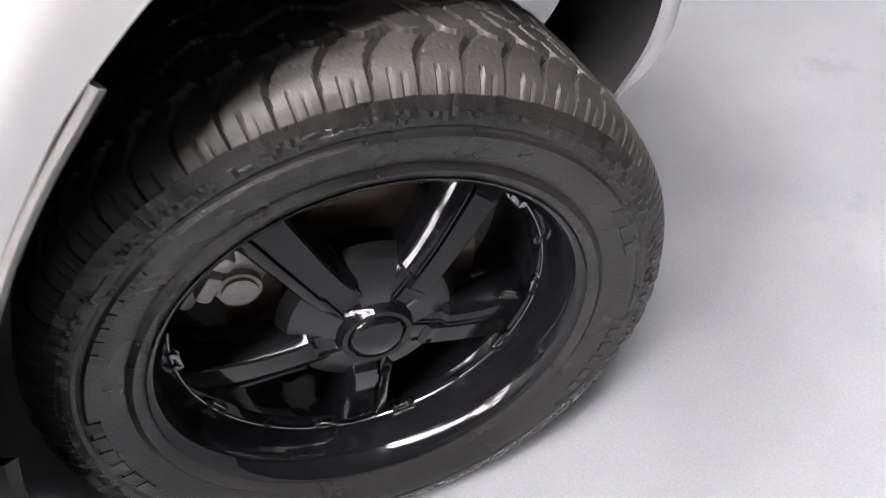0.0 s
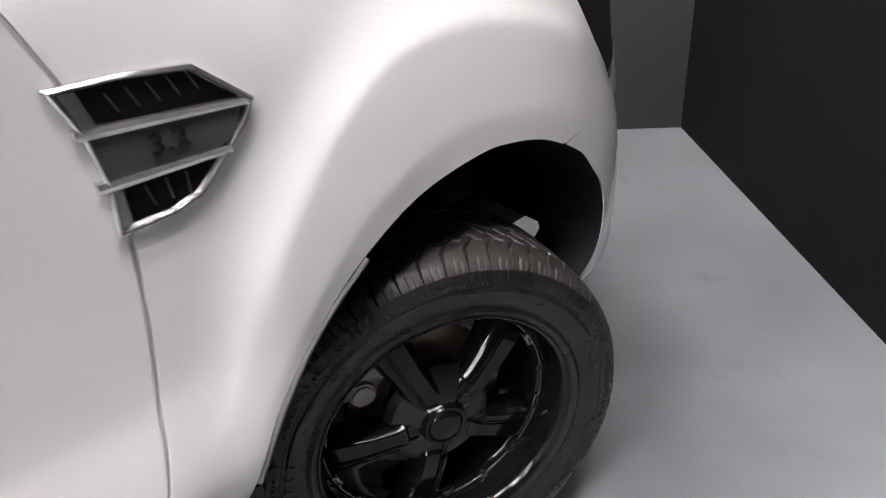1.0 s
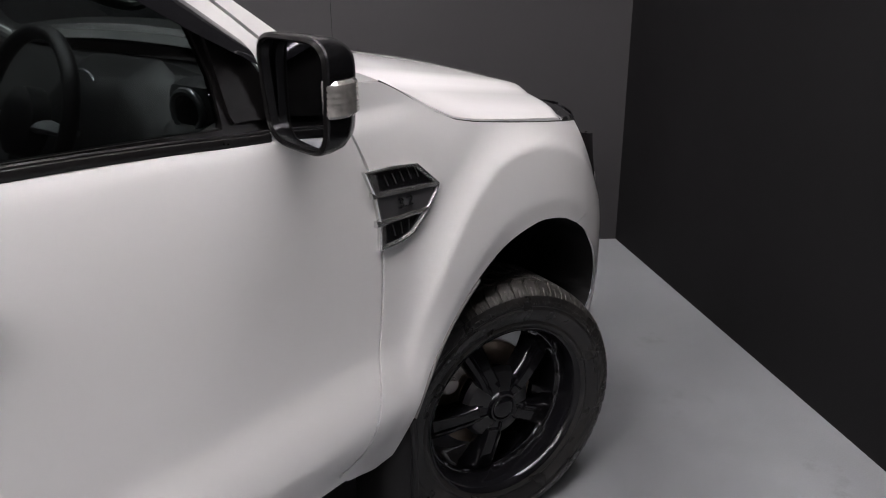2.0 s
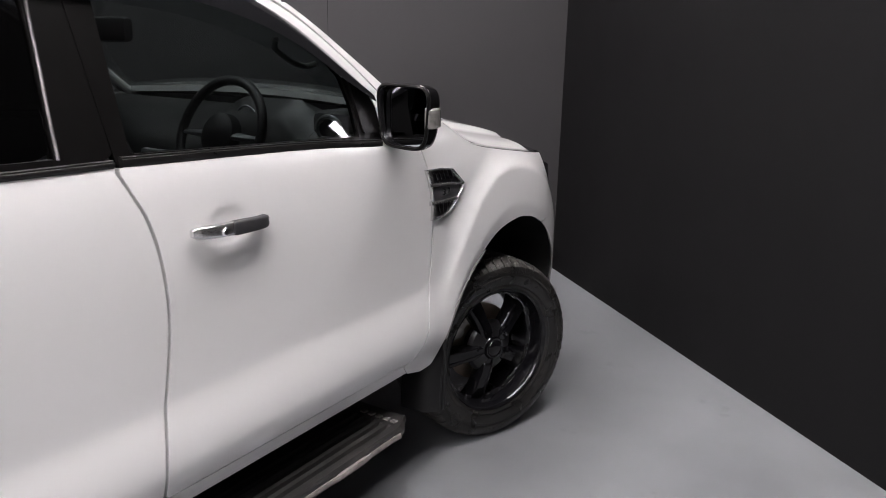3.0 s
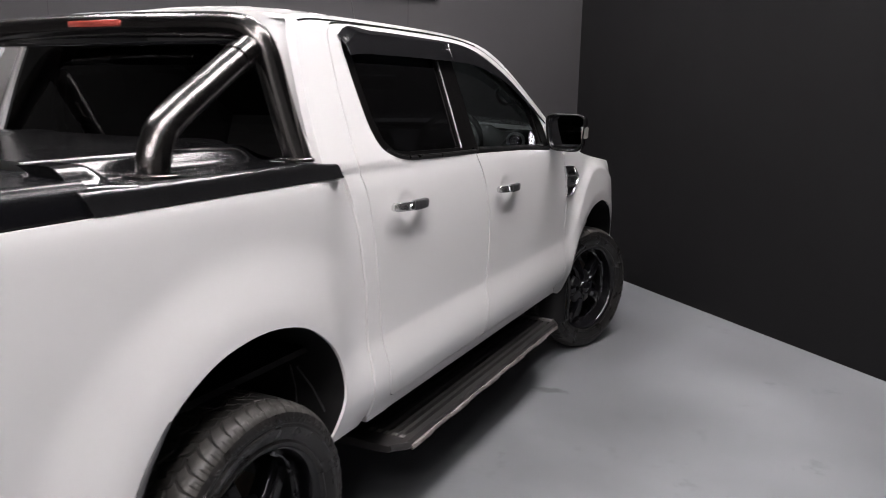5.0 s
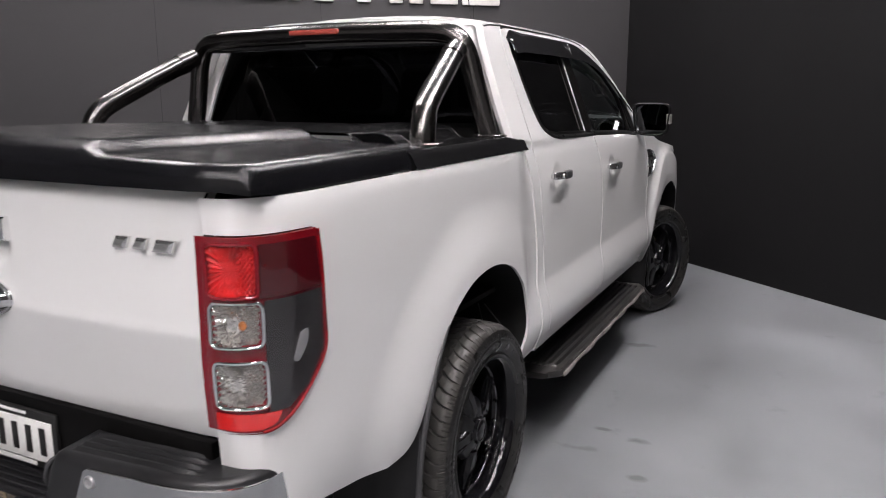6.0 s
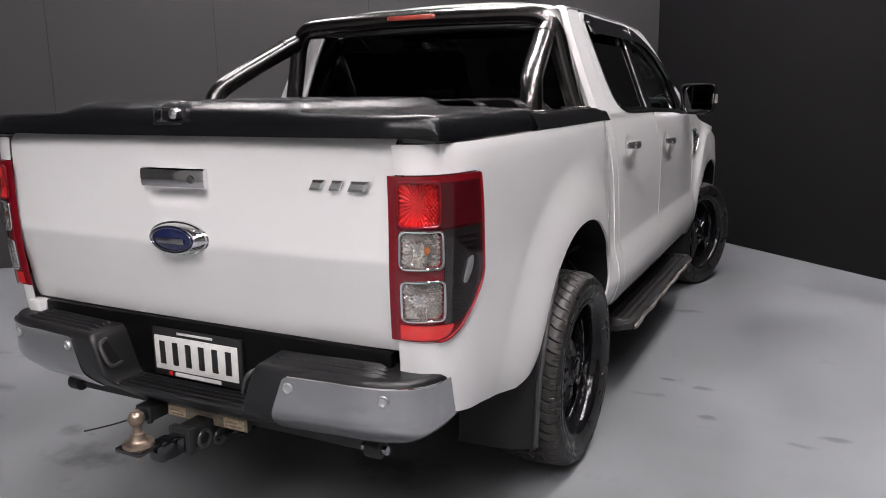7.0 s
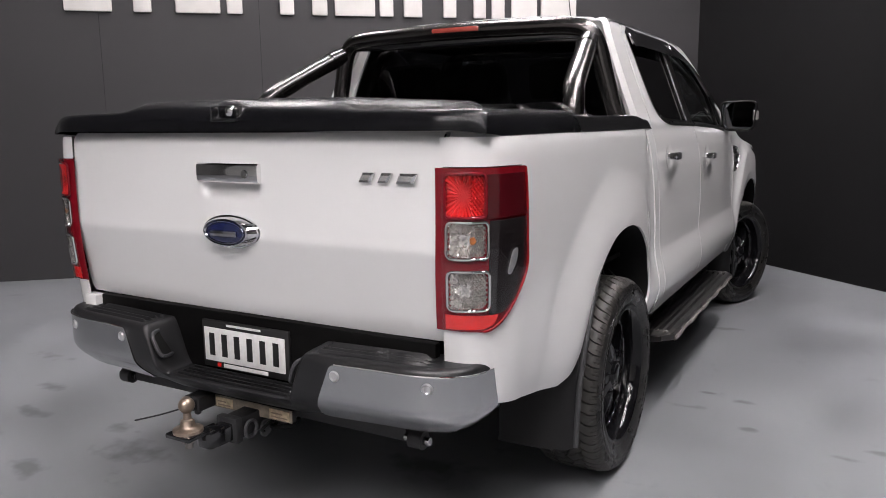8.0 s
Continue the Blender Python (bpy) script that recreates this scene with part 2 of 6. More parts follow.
# ---- mesh helpers ----
def solid(name, verts, faces, mat, parent=None, label="", sharp=35, smooth=True):
    """One mesh object from vertices and faces."""
    me = bpy.data.meshes.new(name)
    me.from_pydata([tuple(map(float, v)) for v in verts], [], [tuple(map(int, q)) for q in faces])
    me.validate()
    me.update()
    me.materials.append(mat)
    if smooth:
        me.polygons.foreach_set("use_smooth", [True] * len(me.polygons))
        me.set_sharp_from_angle(angle=radians(sharp))
    ob = new(name, me)
    if parent is not None:
        ob.parent = parent
    if label:
        tagged(ob, label)
    return ob


def part(name, bm, mat, parent=None, label="", sharp=35):
    """A bmesh as one mesh object under a thing or a part."""
    bmesh.ops.recalc_face_normals(bm, faces=bm.faces)
    me = bpy.data.meshes.new(name)
    bm.to_mesh(me)
    bm.free()
    me.materials.append(mat)
    me.polygons.foreach_set("use_smooth", [True] * len(me.polygons))
    me.set_sharp_from_angle(angle=radians(sharp))
    ob = new(name, me)
    if parent is not None:
        ob.parent = parent
    if label:
        tagged(ob, label)
    return ob


def box(bm, lo, hi, bevel=0.0, m=None):
    """A bevelled box in bm between two corners, turned by m."""
    c = [(a + b) / 2 for a, b in zip(lo, hi)]
    s = [abs(b - a) for a, b in zip(lo, hi)]
    t = Matrix.Translation(c) @ Matrix.Diagonal((*s, 1))
    made = bmesh.ops.create_cube(bm, size=1, matrix=t)["verts"]
    if bevel:
        edges = list({e for v in made for e in v.link_edges})
        out = bmesh.ops.bevel(bm, geom=edges, offset=min(bevel, 0.45 * min(s)), segments=2, profile=0.5, affect="EDGES")
        made = list({v for v in made if v.is_valid} | set(out["verts"]))
    if m is not None:
        bmesh.ops.transform(bm, matrix=m, verts=made)
    return made


def tube(path, radius, n=16, closed=False, flat=1.0):
    """Vertices and faces of a round tube along points; radius may be a list; flat squeezes it."""
    pts = [Vector(p) for p in path]
    rs = radius if isinstance(radius, (list, tuple)) else [radius] * len(pts)
    verts, faces = [], []
    prev = None
    for i, p in enumerate(pts):
        if closed:
            d = (pts[(i + 1) % len(pts)] - pts[i - 1]).normalized()
        else:
            d = (pts[min(i + 1, len(pts) - 1)] - pts[max(i - 1, 0)]).normalized()
        if prev is None:
            a = Vector((0, 0, 1)) if abs(d.z) < 0.9 else Vector((1, 0, 0))
            prev = (a - d * a.dot(d)).normalized()
        else:
            prev = (prev - d * prev.dot(d)).normalized()
        q = d.cross(prev)
        for k in range(n):
            t = 2 * math.pi * k / n
            verts.append(p + rs[i] * (math.cos(t) * prev * flat + math.sin(t) * q))
    rings = len(pts)
    for i in range(rings if closed else rings - 1):
        for k in range(n):
            a, b = i * n + k, i * n + (k + 1) % n
            c, d2 = ((i + 1) % rings) * n + (k + 1) % n, ((i + 1) % rings) * n + k
            faces.append((a, b, c, d2))
    if not closed:
        faces.append(tuple(range(n - 1, -1, -1)))
        faces.append(tuple(range((rings - 1) * n, rings * n)))
    return verts, faces


def bend(points, steps=8):
    """A smooth line through points (Catmull-Rom)."""
    p = [np.array(q, float) for q in points]
    p = [2 * p[0] - p[1]] + p + [2 * p[-1] - p[-2]]
    out = []
    for i in range(1, len(p) - 2):
        for k in range(steps):
            t = k / steps
            out.append(0.5 * (2 * p[i] + (p[i + 1] - p[i - 1]) * t + (2 * p[i - 1] - 5 * p[i] + 4 * p[i + 1] - p[i + 2]) * t * t
                              + (3 * p[i] - p[i - 1] - 3 * p[i + 1] + p[i + 2]) * t ** 3))
    out.append(p[-2])
    return [tuple(q) for q in out]


def lathe(profile, n=96, axis="x"):
    """Vertices and faces turned about the x axis from (x, r) pairs."""
    verts, faces = [], []
    m = len(profile)
    for i in range(n):
        t = 2 * math.pi * i / n
        for x, r in profile:
            verts.append((x, r * math.cos(t), r * math.sin(t)))
    for i in range(n):
        j = (i + 1) % n
        for k in range(m - 1):
            faces.append((i * m + k, i * m + k + 1, j * m + k + 1, j * m + k))
    return verts, faces


def joined(*meshes):
    verts, faces = [], []
    for v, f in meshes:
        base = len(verts)
        verts += list(v)
        faces += [tuple(i + base for i in q) for q in f]
    return verts, faces


def hermite(xs, ys):
    """A smooth function through the given places."""
    xs, ys = np.array(xs, float), np.array(ys, float)
    slope = np.gradient(ys, xs)

    def at(x):
        x = np.clip(np.asarray(x, float), xs[0], xs[-1])
        i = np.clip(np.searchsorted(xs, x) - 1, 0, len(xs) - 2)
        h = xs[i + 1] - xs[i]
        t = (x - xs[i]) / h
        return ((2 * t ** 3 - 3 * t ** 2 + 1) * ys[i] + (t ** 3 - 2 * t ** 2 + t) * h * slope[i]
                + (-2 * t ** 3 + 3 * t ** 2) * ys[i + 1] + (t ** 3 - t ** 2) * h * slope[i + 1])
    return at


def soft(a, b, x):
    t = np.clip((np.asarray(x, float) - a) / (b - a), 0, 1)
    return t * t * (3 - 2 * t)


def dense(outline, step):
    pts = [np.array(p, float) for p in outline]
    out = []
    for i, p in enumerate(pts):
        q = pts[(i + 1) % len(pts)]
        k = max(1, int(np.ceil(np.linalg.norm(q - p) / step)))
        out += [p + (q - p) * j / k for j in range(k)]
    return np.array(out)


def inside(poly, x, y):
    r = np.zeros(x.shape, bool)
    a, b = poly, np.roll(poly, -1, 0)
    for (x0, y0), (x1, y1) in zip(a, b):
        if y0 != y1:
            c = ((y0 > y) != (y1 > y)) & (x < (x1 - x0) * (y - y0) / (y1 - y0) + x0)
            r ^= c
    return r


def sheet(outline, place, cell=0.014, lip=0.02, holes=(), inward=None, flip=False):
    """A sheet-metal panel: a fine grid cut to an outline in (u, v), laid into space by place(u, v), with its edges folded inwards."""
    loops = [dense(outline, cell * 0.25)] + [dense(h, cell * 0.25) for h in holes]
    lo, hi = loops[0].min(0), loops[0].max(0)
    nu, nv = (np.ceil((hi - lo) / cell).astype(int) + 2)
    us, vs = lo[0] - cell * 0.5 + cell * np.arange(nu + 1), lo[1] - cell * 0.5 + cell * np.arange(nv + 1)
    U, V = np.meshgrid(us, vs, indexing="ij")
    cu, cv = U[:-1, :-1] + cell / 2, V[:-1, :-1] + cell / 2
    keep = inside(np.array(outline, float), cu, cv)
    for h in holes:
        keep &= ~inside(np.array(h, float), cu, cv)
    ids = -np.ones(U.shape, int)
    quads = np.argwhere(keep)
    uv = []
    count = {}
    faces = []
    for i, j in quads:
        q = []
        for a, b in ((i, j), (i + 1, j), (i + 1, j + 1), (i, j + 1)):
            if ids[a, b] < 0:
                ids[a, b] = len(uv)
                uv.append((U[a, b], V[a, b]))
            q.append(ids[a, b])
        faces.append(q)
        for k in range(4):
            e = (q[k], q[(k + 1) % 4])
            key = (min(e), max(e))
            count[key] = None if key in count else e
    rim = [e for e in count.values() if e is not None]
    uv = np.array(uv)
    edge = np.unique(np.array(rim).ravel())
    border = np.concatenate(loops)
    for k in edge:
        d = ((border - uv[k]) ** 2).sum(1)
        uv[k] = border[d.argmin()]
    x, y, z = place(uv[:, 0], uv[:, 1])
    verts = np.stack(np.broadcast_arrays(x, y, z), 1).astype(float)
    if lip:
        dirn = np.array(inward if inward is not None else (-1, 0, 0), float)
        base = len(verts)
        index = {k: base + i for i, k in enumerate(edge)}
        verts = np.concatenate([verts, verts[edge] + dirn * lip])
        for a, b in rim:
            faces.append([b, a, index[a], index[b]])
    if flip:
        faces = [q[::-1] for q in faces]
    return verts, faces


def mirrored(v, f):
    v = np.array([tuple(p) for p in v], float)
    v[:, 0] *= -1
    return v, [tuple(q)[::-1] for q in f]


def both(name, vf, mat, parents, label="", sharp=35):
    """A part on the right side and its mirror image on the left."""
    a = solid(name, *vf, mat, parents[0], label, sharp)
    b = solid(name, *mirrored(*vf), mat, parents[1], label, sharp)
    return a, b


def slab(outline, place, depth, direction):
    """A closed plate: an outline in (u, v) laid by place, with thickness along a direction."""
    pts = np.array([np.array(place(u, v), float).ravel() for u, v in outline])
    d = np.array(direction, float) * depth
    n = len(pts)
    verts = np.concatenate([pts, pts + d])
    faces = [tuple(range(n)), tuple(range(2 * n - 1, n - 1, -1))]
    faces += [(i, (i + 1) % n, n + (i + 1) % n, n + i)[::-1] for i in range(n)]
    return verts, faces


def boxes(items, bevel=0.003):
    bm = bmesh.new()
    for it in items:
        box(bm, it[0], it[1], bevel, it[2] if len(it) > 2 else None)
    return bm


# ---- the booth ----
CORNER, FRONT_END, RIGHT_END = (0.042, 5.68), (-6.28, -0.001), (6.071, 0.575)
BACK_RIGHT, BACK_LEFT = (6.6, -8.0), (-6.8, -8.0)
HEIGHT = 4.9
FWX, FWY = (-0.7438, -0.6684)


def wall(name, a, b, z0, z1, mat, label, thick=0.14):
    """A wall between two plan points, its thickness outwards."""
    ax, bx = Vector((*a, 0)), Vector((*b, 0))
    d = (bx - ax).normalized()
    out = Vector((-d.y, d.x, 0))
    if out.dot((ax + bx) / 2) < 0:
        out = -out
    n = 24
    verts, faces = [], []
    for k, off in enumerate((0, thick)):
        for i in range(n + 1):
            p = ax + (bx - ax) * i / n + out * off
            verts += [(p.x, p.y, z0), (p.x, p.y, z1)]
    m = 2 * (n + 1)
    for i in range(n):
        a0 = 2 * i
        faces += [(a0, a0 + 2, a0 + 3, a0 + 1), (m + a0, m + a0 + 1, m + a0 + 3, m + a0 + 2),
                  (a0 + 1, a0 + 3, m + a0 + 3, m + a0 + 1), (a0, m + a0, m + a0 + 2, a0 + 2)]
    ob = solid(name, verts, faces, mat, smooth=False)
    return tagged(ob, label, "wall", kind="structure")


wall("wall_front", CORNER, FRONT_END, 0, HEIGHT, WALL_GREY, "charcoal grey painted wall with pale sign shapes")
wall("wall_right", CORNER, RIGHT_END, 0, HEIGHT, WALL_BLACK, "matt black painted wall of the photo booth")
wall("wall_east", RIGHT_END, BACK_RIGHT, 0, HEIGHT, WALL_BACK, "plain dark grey painted workshop wall")
# unseen wall, kept pale to brighten rear chrome and tailgate
wall("wall_back", BACK_RIGHT, BACK_LEFT, 0, HEIGHT, WALL_BOUNCE, "plain pale grey unseen back wall, added to bounce light")
wall("wall_west", BACK_LEFT, FRONT_END, 0, HEIGHT, WALL_BACK, "plain dark grey painted workshop side wall")

bm = bmesh.new()
box(bm, (-7.0, -8.2, -0.2), (6.8, 5.7, 0.0))
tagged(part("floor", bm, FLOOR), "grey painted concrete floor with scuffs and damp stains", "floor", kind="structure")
bm = bmesh.new()
box(bm, (-7.0, -8.2, HEIGHT), (6.8, 5.7, HEIGHT + 0.15))
tagged(part("ceiling", bm, CEILING), "dark painted ceiling above the booth", "ceiling", kind="structure")

# joints between the sheets of the front wall
for d in (3.093, 4.511, 5.904, 1.649):
    x, y = CORNER[0] + FWX * d, CORNER[1] + FWY * d
    bm = bmesh.new()
    box(bm, (-0.0015, -0.0015, 0.0), (0.0015, 0.0015, HEIGHT - 0.01))
    joint = part("trim", bm, WALL_BLACK)
    joint.matrix_basis = pose(x, y, 0, 0, 0, 41.94)
    tagged(joint, "thin dark joint between two wall sheets", "trim", kind="structure")

# pale sign shapes on the front wall, one plain bar a stroke
SIGN = [(6.179, 5.783), (5.603, 5.449), (5.246, 4.854), (4.797, 4.657), (4.321, 4.191), (4.024, 3.883), (3.814, 3.432), (3.388, 3.256), (3.157, 2.975), (2.767, 2.636), (2.464, 2.338), (2.28, 2.146), (2.075, 1.809), (1.768, 1.393)]
sign = new("wall_sign")
sign.matrix_basis = pose(*CORNER, 0, 0, 0, 41.94)
tagged(sign, "row of pale raised bars mounted on the charcoal wall", "sign")
for a, b in SIGN:
    bm = bmesh.new()
    box(bm, (-a, -0.035, 2.392), (-b, -0.004, 2.857), 0.012)
    part("bar", bm, LETTER, sign)


def ceiling_light():
    root = new("ceiling_light")
    bm = bmesh.new()
    box(bm, (-0.06, -0.78, -0.045), (0.06, 0.78, 0.0), 0.008)
    part("housing", bm, LAMP_BODY, root)
    bm = bmesh.new()
    box(bm, (-0.05, -0.76, -0.075), (0.05, 0.76, -0.0455), 0.012)
    part("diffuser", bm, DIFFUSER, root, "glowing white diffuser tube")
    return tagged(root, "white batten lamp with glowing diffuser fixed to ceiling", "ceiling light", "ceiling lights")


first_light = ceiling_light()
LIGHTS = [(0.45, -4.2), (1.9, -4.4), (3.4, -4.8), (0.45, -6.2), (1.9, -6.2), (1.85, -1.6), (1.85, 0.3), (1.85, 2.0), (2.7, -2.4), (-0.5, 3.5), (-0.9, 0.6), (-0.9, 2.6), (-2.9, 0.6), (1.9, 3.3)]
BATTENS = [(x + d, y) for x, y in LIGHTS for d in (-0.27, 0.27)]
first_light.matrix_basis = pose(*BATTENS[0], HEIGHT)
for x, y in BATTENS[1:]:
    copy_thing(first_light, pose(x, y, HEIGHT))


# ---- the pickup truck: y forwards, rear axle at y = 0 ----
truck = new("pickup_truck")
tagged(truck, "white double-cab pickup truck with black wheels and lid, parked", "pickup truck")

NOSE = hermite([3.3, 3.5, 3.6, 3.68, 3.75, 3.82, 3.90, 3.98, 4.05, 4.10, 4.12], [1.0, 1.0, 1.0, 0.994, 0.974, 0.94, 0.885, 0.81, 0.70, 0.50, 0.0])
DOOR = hermite([0.44, 0.47, 0.50, 0.54, 0.57, 0.60, 0.625, 0.65, 0.68, 0.72, 0.757, 0.772, 0.788, 0.81, 0.88, 1.0, 1.1, 1.2, 1.27, 1.32, 1.36],
               [0.876, 0.887, 0.898, 0.9125, 0.9235, 0.9310, 0.9345, 0.9340, 0.9305, 0.9225, 0.9135, 0.9103, 0.9074, 0.9060, 0.9042, 0.9015, 0.898, 0.891, 0.883, 0.874, 0.862])
BED = hermite([0.44, 0.52, 0.60, 0.70, 0.85, 1.0, 1.15, 1.26, 1.31, 1.345, 1.362],
              [0.845, 0.872, 0.889, 0.899, 0.904, 0.909, 0.912, 0.912, 0.911, 0.908, 0.904])
FENDER = hermite([0.40, 0.50, 0.60, 0.80, 1.0, 1.12, 1.2, 1.26, 1.32, 1.40], [0.870, 0.890, 0.902, 0.907, 0.908, 0.905, 0.898, 0.886, 0.872, 0.858])


def belt(y):
    return 1.333 + 0.033 * (2.2 - np.asarray(y, float))


def dish(y, z, cy, cz, ry, rz, depth):
    r = np.sqrt(((y - cy) / ry) ** 2 + ((z - cz) / rz) ** 2)
    return depth * (1 - soft(0.55, 1.0, r))


def side_x(y, z):
    """Half width of the cab's outer skin."""
    y, z = np.asarray(y, float), np.asarray(z, float)
    b = belt(y)
    low = DOOR(np.minimum(z, 1.36))
    up = 0.866 - 0.41 * (z - b)
    x = np.where(z > b, np.minimum(up, low + 1), low)
    k = soft(b - 0.03, b + 0.02, z)
    x = low * (1 - k) + up * k
    x = np.where(z > b + 0.02, up, x)
    x = x - 17.0 * np.clip(z - 1.822, 0, 0.1) ** 2
    x = x - dish(y, z, 0.893, 1.212, 0.072, 0.066, 0.0062) - dish(y, z, 1.832, 1.178, 0.072, 0.066, 0.0062)
    return x


FLARE_MID = (3.27, 0.55)
FLARE_LIP = [(2.74, 0.47), (2.805, 0.567), (2.86, 0.675), (2.925, 0.755), (2.985, 0.815), (3.047, 0.866), (3.16, 0.924), (3.30, 0.949), (3.38, 0.943), (3.454, 0.924), (3.59, 0.848), (3.69, 0.716), (3.705, 0.62), (3.64, 0.545)]
FLARE_RIDGE = [(2.735, 0.50), (2.785, 0.62), (2.845, 0.80), (2.895, 0.90), (2.955, 0.985), (3.03, 1.07), (3.14, 1.142), (3.26, 1.163), (3.39, 1.146), (3.50, 1.108), (3.63, 1.02), (3.74, 0.90), (3.80, 0.75), (3.82, 0.55)]


def polar(line):
    a = np.array(line) - np.array(FLARE_MID)
    t, r = np.arctan2(a[:, 1], a[:, 0]), np.hypot(a[:, 0], a[:, 1])
    t = np.where(t < -2.0, t + 2 * math.pi, t)
    k = t.argsort()
    return t[k], r[k]


def fender_x(y, z):
    """The front fender: a raised flare with a crisp ridge round the arch and a lip that turns in."""
    y, z = np.asarray(y, float), np.asarray(z, float)
    x = FENDER(z)
    # blend to the door's section at the seam
    k = soft(2.68, 3.0, y)
    x = side_x(np.minimum(y, 2.7), np.minimum(z, 1.33)) * (1 - k) + x * k
    r = np.hypot(y - FLARE_MID[0], z - FLARE_MID[1])
    t = np.arctan2(z - FLARE_MID[1], y - FLARE_MID[0])
    t = np.where(t < -2.0, t + 2 * math.pi, t)
    ra, rr = np.interp(t, *polar(FLARE_LIP)), np.interp(t, *polar(FLARE_RIDGE))
    q = np.clip((r - ra) / np.maximum(rr - ra, 0.02), -0.5, 1)
    out = np.clip((r - rr) / 0.105, 0, 1)
    low = 0.5 + 0.5 * soft(0.62, 0.98, z)
    flare = 0.031 * (1 - out) ** 2.2 + 0.009 * (1 - np.clip((q - 0.28) / 0.72, 0, 1)) * (r < rr) - 0.004 * np.clip((0.28 - q) / 0.28, 0, 1)
    x = x + flare * np.where(y < FLARE_MID[0], low, 1.0) * soft(2.72, 2.92, y) * (1 - 0.45 * soft(3.45, 3.75, y))
    x = x - 0.03 * soft(0.8, 1.1, z) * soft(3.55, 3.8, y) + 0.010 * soft(3.15, 3.5, y)
    return x * NOSE(y)


def bed_place(u, z):
    """The bed's side, bending round its rear corner as u falls below -0.93."""
    u, z = np.asarray(u, float), np.asarray(z, float)
    w = BED(z)
    k = soft(0.34, 0.56, u)
    w = w * (1 - k) + (side_x(0.62, np.minimum(z, 1.34)) - 0.002) * k
    r = np.sqrt((u - 0.02) ** 2 + (z - 0.44) ** 2)
    w = w + 0.034 * (1 - soft(0.54, 0.80, r)) * (1 - k)
    a = np.clip((-0.90 - u) / 0.34, 0, 1) * math.pi / 2
    x = w - 0.145 * (1 - np.cos(a) ** 0.74)
    y = np.where(u > -0.90, u, -0.90 - 0.243 * np.sin(a) ** 0.82)
    tuck = soft(1.05, 0.62, z) * 0.03
    y = y + tuck * np.sin(a)
    return x, y, z


def on_side(fx, off=0.0):
    return lambda y, z: (fx(y, z) + off, y, z)


# --- outlines in (y, z) ---
SEAM_F = [(2.665, 1.39), (2.671, 1.336), (2.700, 1.262), (2.726, 1.191), (2.739, 1.11), (2.740, 1.035), (2.730, 0.92), (2.714, 0.813), (2.69, 0.70), (2.667, 0.63), (2.64, 0.58), (2.59, 0.547)]
SEAM_M = [(1.541, 1.358), (1.568, 1.30), (1.593, 1.245), (1.612, 1.17), (1.622, 1.08), (1.622, 0.99), (1.607, 0.88), (1.582, 0.76), (1.562, 0.66), (1.553, 0.555)]
SEAM_R = [(0.616, 1.392), (0.644, 1.30), (0.658, 1.22), (0.670, 1.08), (0.682, 0.932), (0.695, 0.80), (0.705, 0.68), (0.715, 0.59), (0.735, 0.560), (0.76, 0.553)]
TOP_OUT = [(0.622, 1.45), (0.648, 1.62), (0.684, 1.77), (0.715, 1.825), (0.78, 1.846), (0.95, 1.853), (1.25, 1.858), (1.552, 1.858)]
TOP_OUT_F = [(1.562, 1.858), (1.75, 1.853), (1.93, 1.83), (2.10, 1.783), (2.27, 1.708), (2.44, 1.585), (2.56, 1.475), (2.63, 1.405)]
DLO_R = [(1.552, 1.363), (1.30, 1.367), (1.08, 1.373), (0.95, 1.379), (0.86, 1.396), (0.79, 1.430), (0.758, 1.495), (0.750, 1.58), (0.752, 1.70), (0.764, 1.79), (0.82, 1.822), (1.0, 1.832), (1.3, 1.838), (1.552, 1.838)]
DLO_F = [(1.562, 1.838), (1.75, 1.832), (1.92, 1.808), (2.08, 1.764), (2.24, 1.690), (2.40, 1.578), (2.49, 1.496), (2.52, 1.44), (2.515, 1.36), (2.49, 1.331), (2.2, 1.340), (1.9, 1.350), (1.562, 1.362)]
ARCH_F = [(2.76, 0.475), (2.805, 0.567), (2.86, 0.675), (2.925, 0.755), (2.985, 0.815), (3.047, 0.866), (3.16, 0.924), (3.30, 0.949), (3.38, 0.943), (3.454, 0.924), (3.52, 0.892)]
ARCH_R = [(0.372, 0.515), (0.41, 0.585), (0.437, 0.667), (0.428, 0.745), (0.388, 0.818), (0.302, 0.902), (0.196, 0.962), (0.049, 0.990), (-0.104, 0.975),
          (-0.214, 0.930), (-0.299, 0.869), (-0.385, 0.770), (-0.435, 0.680), (-0.475, 0.600), (-0.53, 0.550), (-0.62, 0.530)]

SEAM_F, SEAM_M, SEAM_R, TOP_OUT, TOP_OUT_F, DLO_R, DLO_F, ARCH_F, ARCH_R = (bend(line, 4) for line in (SEAM_F, SEAM_M, SEAM_R, TOP_OUT, TOP_OUT_F, DLO_R, DLO_F, ARCH_F, ARCH_R))
REAR_DOOR = TOP_OUT + DLO_R[::-1] + SEAM_M + SEAM_R[::-1]
FRONT_DOOR = TOP_OUT_F + [(2.655, 1.385)] + SEAM_F[1:] + [(2.50, 0.553), (1.565, 0.555)] + [(y + 0.010, z) for y, z in SEAM_M[::-1][1:]] + DLO_F[::-1]

# doors
rear_doors = both("rear_door", sheet(REAR_DOOR, on_side(side_x), 0.013, 0.022), WHITE, (truck, truck))
front_doors = both("front_door", sheet(FRONT_DOOR, on_side(side_x), 0.013, 0.022), WHITE, (truck, truck))

